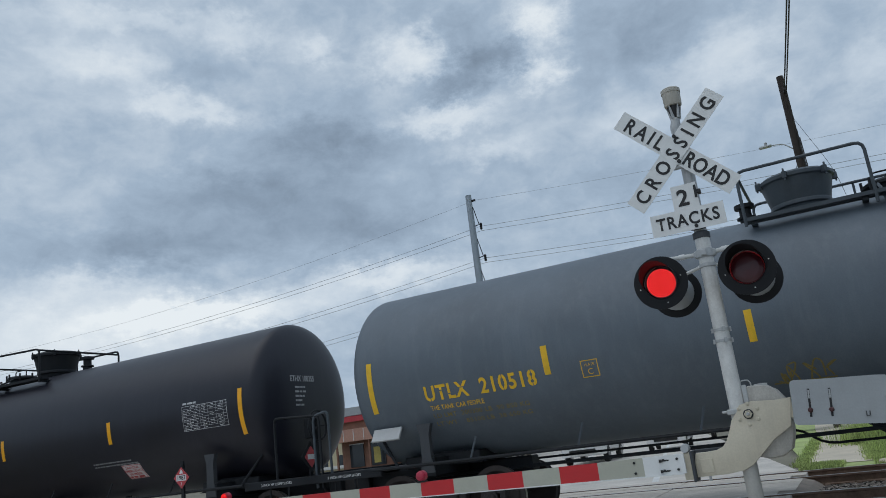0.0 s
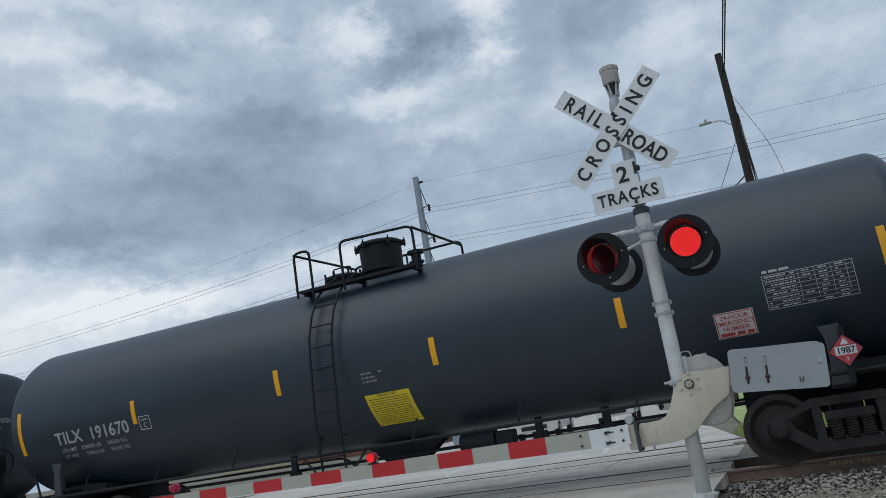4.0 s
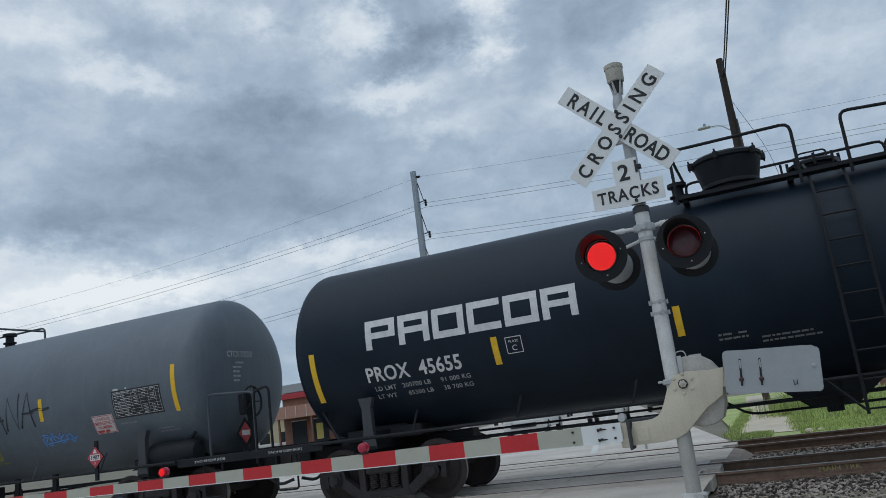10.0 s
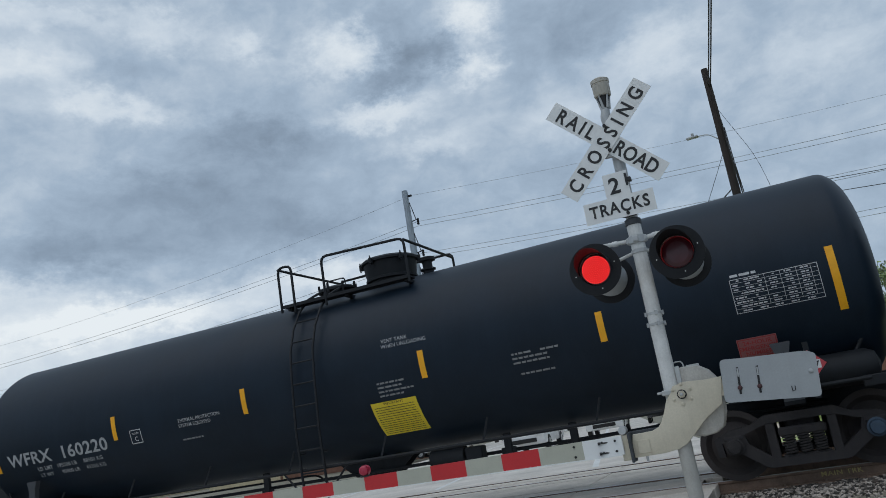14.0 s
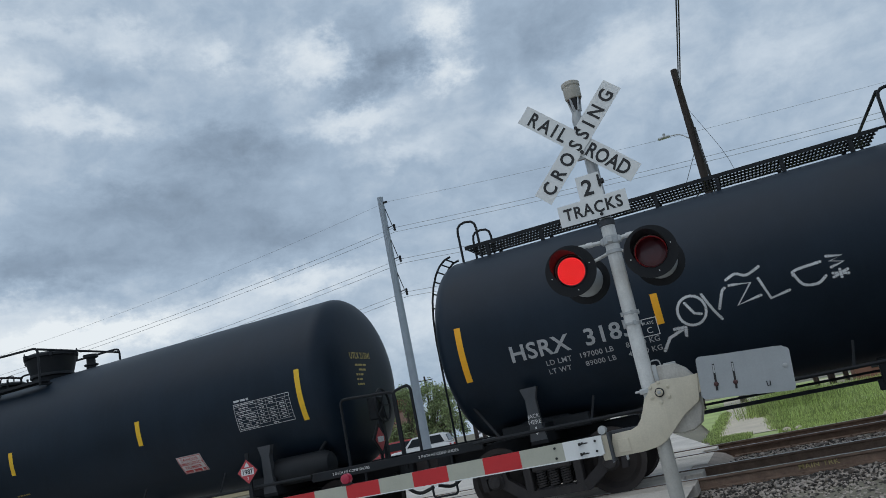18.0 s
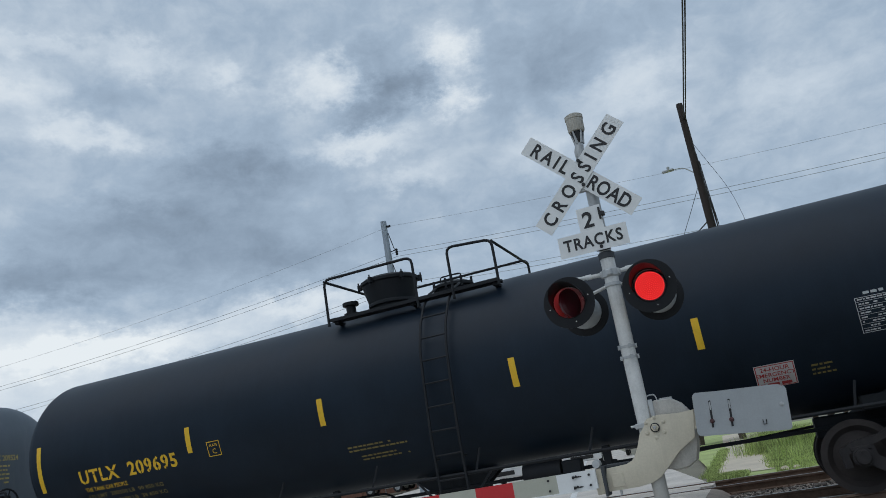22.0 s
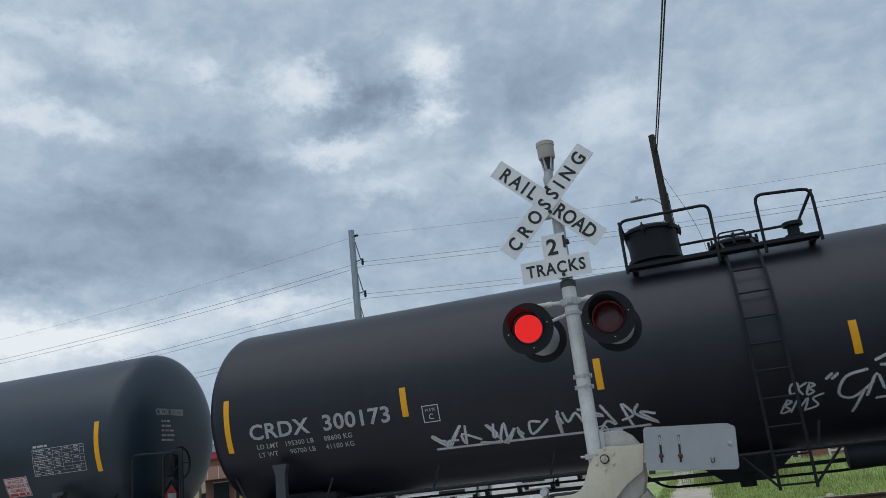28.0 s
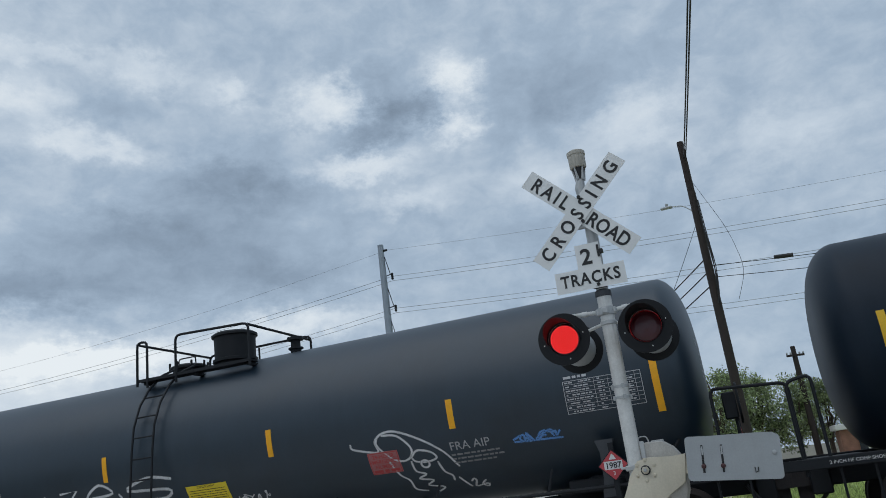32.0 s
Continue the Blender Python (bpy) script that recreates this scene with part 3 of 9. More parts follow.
def build_truck(car, x, rng):
    truck = shared("truck", "bolster", lambda bm: (box(bm, -0.2, 0.2, -0.9, 0.9, 0.50, 0.80, 0.03), cyl(bm, (0, 0, 0.8), (0, 0, 0.9), 0.2)), MAT["cast_iron"], car, m=pose(x, 0, 0))
    for s in (-1, 1):
        shared("side_frame", "side", make_sideframe, MAT["cast_iron"], truck, m=pose(0, s * 1.0, 0))
        for sx in (-0.19, 0.0, 0.19):
            shared("coil_spring", "spring", make_spring, MAT["cast_iron"], truck, "rusty coil spring", m=pose(sx, s * 1.03, 0), smooth=True)
    wheels = []
    for dx in (-0.889, 0.889):
        axle = shared("axle", "axle", lambda bm: cyl(bm, (0, -1.08, 0), (0, 1.08, 0), 0.07, seg=12), MAT["wheel"], truck, m=pose(dx, 0, WHEEL_R), smooth=True)
        for s in (-1, 1):
            roll = shared("wheel", "wheel", make_wheel, MAT["wheel"], truck, "steel wheel with a bright tread", m=pose(dx, s * 0.75, WHEEL_R, 0, 0, 0 if s < 0 else 180), smooth=True)
            if s < 0:
                ROLLERS.append((roll, car, x + dx))
        shared("wheel_rim", "rim", make_rim, MAT["tread"], truck, "bright worn tread", m=pose(dx, -0.75, WHEEL_R), smooth=True)
        col = MAT["cap_blue"] if rng.random() < 0.12 else MAT["cast_iron"]
        roll = shared("bearing_cap", "cap" + col.name, make_cap, col, truck, "round bolted bearing cap", m=pose(dx, -1.09, WHEEL_R), smooth=True)
        ROLLERS.append((roll, car, x + dx))
        shared("brake_shoe", "shoe", lambda bm: box(bm, -0.03, 0.03, -0.82, -0.68, -0.14, 0.14, 0.01), MAT["cast_iron"], truck, m=pose(dx + (0.5 if dx < 0 else -0.5), 0, WHEEL_R))
    return truck


def rail_pipe(bm, pts, r=0.024, corner=0.1):
    tube(bm, bend(pts, corner), r, 7)


MAT["cap_blue"] = material("blue_bearing_cap", (0.04, 0.07, 0.11), 0.6, vary=0.3, scale=9.0)
MAT["red_print"] = material("red_print", (0.42, 0.05, 0.05), 0.6, vary=0.15)
MAT["pale_yellow"] = material("pale_yellow_stencil", (0.50, 0.40, 0.14), 0.7, vary=0.3, scale=9.0)
MAT["print_white"] = material("white_print", (0.50, 0.51, 0.52), 0.7, vary=0.25, scale=9.0)
MAT["sticker"] = material("white_sticker", (0.60, 0.57, 0.56), 0.55, vary=0.1)
MAT["faded_sticker"] = material("faded_red_sticker", (0.36, 0.13, 0.13), 0.6, vary=0.2, scale=12.0)
MAT["placard"] = material("red_placard", (0.45, 0.05, 0.06), 0.5, vary=0.12)
MAT["bright_yellow"] = material("yellow_notice", (0.75, 0.58, 0.03), 0.5, vary=0.12, scale=3.0)
MAT["teal"] = material("teal_spray_paint", (0.03, 0.20, 0.23), 0.5, vary=0.3, scale=3.0)
MAT["halo"] = material("pale_spray_halo", (0.40, 0.41, 0.42), 0.7, vary=0.3, scale=6.0)
MAT["spray_white"] = material("white_spray_paint", (0.55, 0.56, 0.57), 0.7, vary=0.3, scale=5.0, soft=True)
MAT["spray_black"] = material("black_spray_paint", (0.024, 0.026, 0.030), 0.6, vary=0.3, scale=5.0, soft=True)
MAT["spray_olive"] = material("olive_spray_paint", (0.30, 0.30, 0.06), 0.6, vary=0.3, scale=5.0, soft=True)
MAT["spray_green"] = material("pale_green_spray_paint", (0.45, 0.55, 0.20), 0.6, vary=0.2, scale=5.0, soft=True)
MAT["spray_blue"] = material("blue_spray_paint", (0.10, 0.24, 0.50), 0.6, vary=0.2, scale=5.0, soft=True)
MAT["spray_aqua"] = material("aqua_spray_paint", (0.04, 0.38, 0.33), 0.6, vary=0.2, scale=5.0, soft=True)


MAT["fit_grey"] = material("blue_grey_fittings", (0.045, 0.058, 0.07), 0.55, vary=0.3, scale=4.0, streak=0.2, dust=(0.08, 0.085, 0.09))
MAT["pad_grey"] = material("dull_grey_steel", (0.045, 0.05, 0.057), 0.7, vary=0.3, scale=4.0, streak=0.2, dust=(0.09, 0.085, 0.08))


def build_car(k, spec):
    """One tank car: its empty stands on the rail under the middle of the car; -x is its leading end."""
    rng = random.Random(100 + k)
    span = spec["span"]
    half = span / 2 + 0.16
    end = span / 2 + 1.5
    dark = MAT[spec["paint"]]
    tail = spec.get("tail", 0.0)
    steel = MAT["fit_grey"] if spec["paint"] == "tank_grey" else MAT["frame_black"]
    car = empty("tank_car")
    tagged(car, spec["label"], "tank car", "freight train of tank cars")
    bm = bmesh.new()
    make_tank(bm, half, spec.get("nose", 0.0), tail)
    tank = part("tank", bm, dark, car, smooth=True)
    # stub sills, bolsters, couplers
    for s in (-1, 1):
        tx = s * (span / 2 - 0.88)
        shared("stub_sill", "sill", lambda bm: (box(bm, -1.3, 2.05, -0.17, 0.17, 0.72, 1.02, 0.02), box(bm, 1.85, 2.12, -0.30, 0.30, 0.62, 1.10, 0.02)), MAT["frame_black"], car, m=pose(tx, 0, 0, 0, 0, 0 if s > 0 else 180))
        shared("body_bolster", "bbolster", lambda bm: (prism(bm, [(-0.13, 0.90), (0.13, 0.90), (0.13, 1.18), (-0.13, 1.18)], -1.40, 1.40), box(bm, -0.7, 0.7, -0.9, 0.9, 1.02, 1.22, 0.02)), MAT["frame_black"], car, m=pose(tx, 0, 0))
        for yy in (-1.42, 1.32):
            shared("jack_pad", "jackpad", lambda bm: (prism(bm, [(-0.13, 0.95), (0.13, 0.95), (0.085, 1.2), (0.08, 1.55), (0.13, 1.72), (-0.13, 1.72), (-0.08, 1.55), (-0.085, 1.2)], 0.0, 0.10), bmesh.ops.recalc_face_normals(bm, faces=bm.faces)), MAT["pad_grey"], car, "dull grey bolster pad", m=pose(tx, yy, 0))
        shared("coupler", "coupler", lambda bm: (box(bm, 0, 0.42, -0.07, 0.07, 0.80, 0.95, 0.02), prism(bm, [(0.38, 0.74), (0.66, 0.74), (0.66, 1.02), (0.38, 1.02)], -0.16, 0.14), box(bm, 0.40, 0.6, -0.04, 0.04, 0.55, 0.80, 0.01)), MAT["cast_iron"], car, m=pose(s * (end - 0.68), 0, 0, 0, 0, 0 if s > 0 else 180))
        shared("air_hose", "hose", lambda bm: tube(bm, bend([(0, -0.25, 0.85), (0.15, -0.3, 0.62), (0.38, -0.22, 0.42), (0.62, -0.1, 0.5)], 0.12, 4), 0.03, 7), MAT["black"], car, m=pose(s * (end - 0.65), 0, 0, 0, 0, 0 if s > 0 else 180), smooth=True)
        build_truck(car, tx, rng)
        # end platform and rails
        px = s * (span / 2 + 0.72)
        shared("end_platform", "endplat", lambda bm: (box(bm, -0.32, 0.32, -1.45, 1.45, 1.04, 1.09, 0.01), box(bm, -0.75, 0.88, -1.47, -1.41, 0.98, 1.12, 0.01), box(bm, -0.75, 0.88, 1.41, 1.47, 0.98, 1.12, 0.01)), MAT["frame_black"], car, m=pose(px, 0, 0, 0, 0, 0 if s > 0 else 180))
        # a wide hoop at the trailing end, a narrow one at the leading end
        near, far = (-0.06, 0.92) if s > 0 else (0.28, 0.60)
        shared("end_railing", ("endrail", s, steel.name), lambda bm: rail_pipe(bm, [(s * near, -1.38, 1.05), (s * near, -1.38, 2.18), (s * far, -1.38, 2.12), (s * far, -1.38, 0.9)], 0.024, 0.1), steel, car, m=pose(px, 0, 0), smooth=True)
        shared("sill_step", "sillstep", lambda bm: rail_pipe(bm, [(-0.2, -1.42, 1.0), (-0.2, -1.42, 0.42), (0.2, -1.42, 0.42), (0.2, -1.42, 1.0)], 0.018, 0.05), MAT["frame_black"], car, m=pose(px, 0, 0), smooth=True)
        shared("head_brace", "headbrace", lambda bm: tube(bm, [(0.42, -0.95, 2.0), (-0.25, -1.28, 1.1)], 0.026, 6), steel, car, m=pose(s * span / 2, 0, 0) if s > 0 else pose(s * span / 2, 0, 0) @ Matrix.Diagonal((-1, 1, 1, 1)))
        if s > 0:
            plate = shared("end_placard_holder", "endholder", lambda bm: (box(bm, -0.012, 0.0, -0.2, 0.2, -0.2, 0.2, 0.0, Matrix.Rotation(radians(45), 4, "X")), box(bm, -0.04, -0.012, -0.03, 0.03, -0.4, 0.2)), MAT["frame_black"], car, m=pose(s * (span / 2 + 0.95), -0.75, 1.45, 0, 0, 0 if s > 0 else 180))
            shared("end_placard", "endplacard", lambda bm: box(bm, 0.002, 0.006, -0.138, 0.138, -0.138, 0.138, 0.0, Matrix.Rotation(radians(45), 4, "X")), MAT["placard"], plate, "red diamond flammable placard")
            shared("end_placard_field", "endfield", lambda bm: box(bm, 0.007, 0.009, -0.11, 0.11, -0.045, 0.045), MAT["white"], plate)
        # saddle braces
        shared("saddle_web", "saddle", lambda bm: prism(bm, [(-0.9, 1.02), (0.75, 1.02), (0.35, 1.25), (-0.35, 1.25)], -0.02, 0.02, pose(0, -0.75, 0)), MAT["frame_black"], car, m=pose(tx, 0, 0))
    # hand wheel of the brake at the trailing end
    def brake_wheel(bm):
        lathe_pts = [(0, 0.28 * math.cos(2 * math.pi * j / 20), 0.28 * math.sin(2 * math.pi * j / 20)) for j in range(21)]
        tube(bm, lathe_pts, 0.02, 6)
        for j in range(5):
            a = 2 * math.pi * j / 5
            tube(bm, [(0, 0, 0), (0, 0.27 * math.cos(a), 0.27 * math.sin(a))], 0.012, 5)
        box(bm, -0.22, -0.03, -0.14, 0.14, -0.22, 0.16, 0.02)
        box(bm, -0.10, -0.04, -0.05, 0.05, -0.95, -0.2)
    bs = 1 if spec.get("brake", "R") == "R" else -1
    shared("brake_wheel", "brakewheel", brake_wheel, MAT["frame_black"], car, "spoked hand brake wheel", m=pose(bs * (span / 2 + 1.0), -0.55, 2.0, 0, 0, 0 if bs > 0 else 180), smooth=True)
    # running pipe along both sides with its brackets
    def side_rail(bm, half=half):
        for yy in (-1.60, 1.60):
            tube(bm, [(-half + 0.1, yy, 1.09), (half - 0.1, yy, 1.09)], 0.026, 8)
    shared("side_handrail", ("siderail", round(half, 2)), side_rail, MAT["frame_black"], car, smooth=True)
    for j in range(8):
        x = -half + 1.9 + (2 * half - 3.8) * j / 7
        shared("rail_bracket", ("bracket", steel.name), lambda bm: (tube(bm, [(0, -1.60, 1.08), (0.09, -1.50, 1.42)], 0.018, 5)), steel, car, m=pose(x, 0, 0))
    # pipes and gear under the belly
    def under(bm, half=half):
        tube(bm, [(-half + 0.6, -0.35, 0.86), (half - 0.6, -0.35, 0.86)], 0.03, 6)
        tube(bm, bend([(-half + 1.2, 0.3, 0.95), (-1.5, 0.3, 0.95), (-1.2, 0.2, 0.7), (1.3, 0.2, 0.7), (half - 1.2, 0.3, 0.95)], 0.2), 0.02, 6)
    shared("brake_pipe", ("under", round(half, 2)), under, MAT["frame_black"], car, smooth=True)
    shared("bottom_outlet", "outlet", lambda bm: (cyl(bm, (0, 0, 1.1), (0, 0, 0.74), 0.22, 0.2, 14), cyl(bm, (0, 0, 0.74), (0, 0, 0.62), 0.12, 0.12, 12), prism(bm, [(-0.75, 1.06), (-0.3, 0.70), (0.3, 0.70), (0.75, 1.06)], -0.16, -0.13), prism(bm, [(-0.75, 1.06), (-0.3, 0.70), (0.3, 0.70), (0.75, 1.06)], 0.13, 0.16)), MAT["frame_black"], car, smooth=True)
    for dx, zz in ((-2.1, 0.60), (2.6, 0.66), (3.7, 0.62)):
        shared("brake_hanger", ("hanger", zz), lambda bm, zz=zz: (box(bm, -0.06, 0.06, -0.54, -0.46, zz + 0.08, 1.14, 0.01), box(bm, -0.13, 0.13, -0.52, -0.48, zz + 0.1, zz + 0.26, 0.015)), MAT["frame_black"], car, m=pose(dx, 0, 0), smooth=True)
    shared("brake_cylinder", "bcyl", lambda bm: (cyl(bm, (-0.3, -0.62, 0.9), (0.3, -0.62, 0.9), 0.16), box(bm, 0.32, 0.62, -0.74, -0.5, 0.78, 1.02, 0.02)), MAT["frame_black"], car, m=pose(spec.get("valve", 1.6), 0, 0), smooth=True)
    if spec.get("reservoir"):
        shared("air_reservoir", "reservoir", lambda bm: (lathe(bm, [(0.05, -0.60), (0.17, -0.56), (0.225, -0.45), (0.225, 0.45), (0.17, 0.56), (0.05, 0.60)], 20, Matrix.Translation((0, -1.15, 1.24)) @ Matrix.Rotation(radians(90), 4, "Y"))), MAT["frame_black"], car, m=pose(span / 2 - 0.35, 0, 0), smooth=True)
    build_top(car, spec)
    build_markings(car, spec, rng)
    extra_markings(car, spec, rng)
    return car


def build_top(car, spec):
    """Platform, rails, fittings dome, hatch and ladder on the middle of the tank."""
    x0, x1 = spec["plat"]
    fit = MAT["fit_grey"] if spec["paint"] == "tank_grey" else MAT["frame_black"]
    ztop = TANK_Z + TANK_R
    plat = empty("platform")
    plat.parent = car
    for yy in (-0.98, 0.98):
        g = bmesh.new()
        box(g, x0, x1, yy - 0.10, yy + 0.10, ztop - 0.185, ztop - 0.16, 0.0)
        box(g, x0, x1, yy - 0.125, yy - 0.102, ztop - 0.20, ztop - 0.145, 0.0)
        box(g, x0, x1, yy + 0.102, yy + 0.12, ztop - 0.20, ztop - 0.145, 0.0)
        part("walkway_grating", g, fit, plat, "walkway grating along the tank top")
    for x in (x0 + 0.1, (x0 + x1) / 2, x1 - 0.1):
        g = bmesh.new()
        box(g, x - 0.04, x + 0.04, -1.0, 1.0, ztop - 0.24, ztop - 0.195)
        part("platform_bearer", g, fit, plat)
    top = ztop - 0.17
    lx, high = spec["ladder"], 0.72
    groups = [[(x0, -1.1, top - 0.1), (x0, -1.1, top + high), (lx - 0.32, -1.1, top + high), (lx - 0.32, -1.1, top - 0.15)],
              [(lx + 0.32, -1.1, top - 0.15), (lx + 0.32, -1.1, top + high), (x1, -1.1, top + high - 0.06), (x1, -1.1, top - 0.1)],
              [(x0, 1.1, top - 0.1), (x0, 1.1, top + high), (x1, 1.1, top + high), (x1, 1.1, top - 0.1)],
              [(x0, -1.1, top + high - 0.03), (x0, 1.1, top + high - 0.03)], [(x1, -1.1, top + high - 0.09), (x1, 1.1, top + high - 0.09)]]
    for g in groups:
        bm = bmesh.new()
        rail_pipe(bm, g, 0.024, 0.12)
        if abs(g[0][0] - g[-1][0]) > 1.9:
            mx = (g[0][0] + g[-1][0]) / 2
            rail_pipe(bm, [(mx, g[0][1], g[0][2]), (mx, g[0][1], top + high - 0.03)], 0.02)
        part("railing", bm, fit, plat, smooth=True)
    dx = spec["dome"]
    shared("dome", ("dome", spec["paint"], spec.get("wide_dome", 0), spec.get("low_dome", 0)), lambda bm: lathe(bm, [(0.40, -0.2), (0.42, 0.05), (0.48, 0.06), (0.48, 0.10), (0.46, 0.11), (0.50, 0.38), (0.54, 0.39), (0.54, 0.43), (0.48, 0.47), (0.05, 0.49)] if spec.get("low_dome") else [(0.34, -0.2), (0.34, 0.06), (0.43, 0.07), (0.43, 0.12), (0.39, 0.13), (0.40, 0.55), (0.44, 0.56), (0.44, 0.60), (0.38, 0.64), (0.05, 0.66)] if not spec.get("wide_dome") else [(0.36, -0.2), (0.38, 0.06), (0.44, 0.07), (0.44, 0.11), (0.43, 0.13), (0.51, 0.46), (0.54, 0.48), (0.54, 0.53), (0.48, 0.57), (0.05, 0.59)], 26), fit, car, "round fittings housing with a lid", m=pose(dx, 0, ztop), smooth=True)
    for j in range(0 if spec["mark"] == "GATX" else 6):
        a = 2 * math.pi * j / 6 + 0.3
        rr, zz = (0.55, 0.50) if spec.get("wide_dome") else (0.53, 0.40) if spec.get("low_dome") else (0.44, 0.57)
        shared("dome_lug", ("lug", fit.name), lambda bm: (box(bm, -0.03, 0.05, -0.03, 0.03, -0.06, 0.05, 0.008), cyl(bm, (0.03, 0, -0.09), (0.03, 0, 0.09), 0.014, seg=6)), fit, car, m=pose(dx + rr * math.cos(a), rr * math.sin(a), ztop + zz, 0, 0, math.degrees(a)))
    hx = spec["hatch"]
    def hatch(bm):
        lathe(bm, [(0.30, -0.2), (0.30, 0.10), (0.37, 0.11), (0.37, 0.15), (0.30, 0.19), (0.04, 0.22)], 22)
        tube(bm, bend([(-0.2, -0.05, 0.2), (-0.2, -0.05, 0.34), (0.2, -0.05, 0.34), (0.2, -0.05, 0.2)], 0.06), 0.014, 6)
    lid = shared("manway_hatch", "hatch", hatch, MAT["frame_black"], car, "bolted manway hatch", m=pose(hx, 0, ztop), smooth=True)
    for j in range(8):
        a = 2 * math.pi * j / 8
        shared("hatch_bolt", "hatchbolt", lambda bm: cyl(bm, (0, 0, 0.06), (0, 0, 0.24), 0.022, seg=6), MAT["frame_black"], lid, m=pose(0.36 * math.cos(a), 0.36 * math.sin(a), 0))
    shared("relief_valve", "relief", lambda bm: lathe(bm, [(0.10, -0.1), (0.10, 0.05), (0.14, 0.06), (0.14, 0.09), (0.09, 0.10), (0.09, 0.22), (0.15, 0.23), (0.15, 0.29), (0.04, 0.31)], 14), MAT["frame_black"], car, m=pose(spec.get("relief", x1 + 0.35), -0.1, ztop), smooth=True)
    if spec.get("no_ladder"):
        return
    # ladder down the near side: follows the shell, then hangs straight
    ladder = empty("ladder")
    ladder.parent = car
    path = []
    for a in range(75, -1, -15):
        q = radians(a)
        path.append((-(TANK_R + 0.13) * math.cos(q), TANK_Z + (TANK_R + 0.13) * math.sin(q)))
    path += [(-1.69, 1.7), (-1.66, 1.0), (-1.64, 0.62)]
    for s in (-1, 1):
        bm = bmesh.new()
        tube(bm, [(lx + s * 0.22, y, z) for y, z in path], 0.022, 6)
        part("ladder_rail", bm, fit, ladder, smooth=True)
    for j in range(9):
        z = 0.68 + j * 0.36
        y = np.interp(z, [p[1] for p in path][::-1], [p[0] for p in path][::-1])
        shared("rung", ("rung", fit.name), lambda bm: cyl(bm, (-0.22, 0, 0), (0.22, 0, 0), 0.014, seg=6), fit, ladder, m=pose(lx, float(y), z))
    for s in (-1, 1):
        bm = bmesh.new()
        tube(bm, [(lx + s * 0.22, -1.64, 0.66), (lx + s * 0.62, -1.6, 1.1)], 0.018, 5)
        tube(bm, [(lx + s * 0.22, -1.66, 1.35), (lx + s * 0.22, -1.50, 1.35)], 0.018, 5)
        part("ladder_brace", bm, fit, ladder)


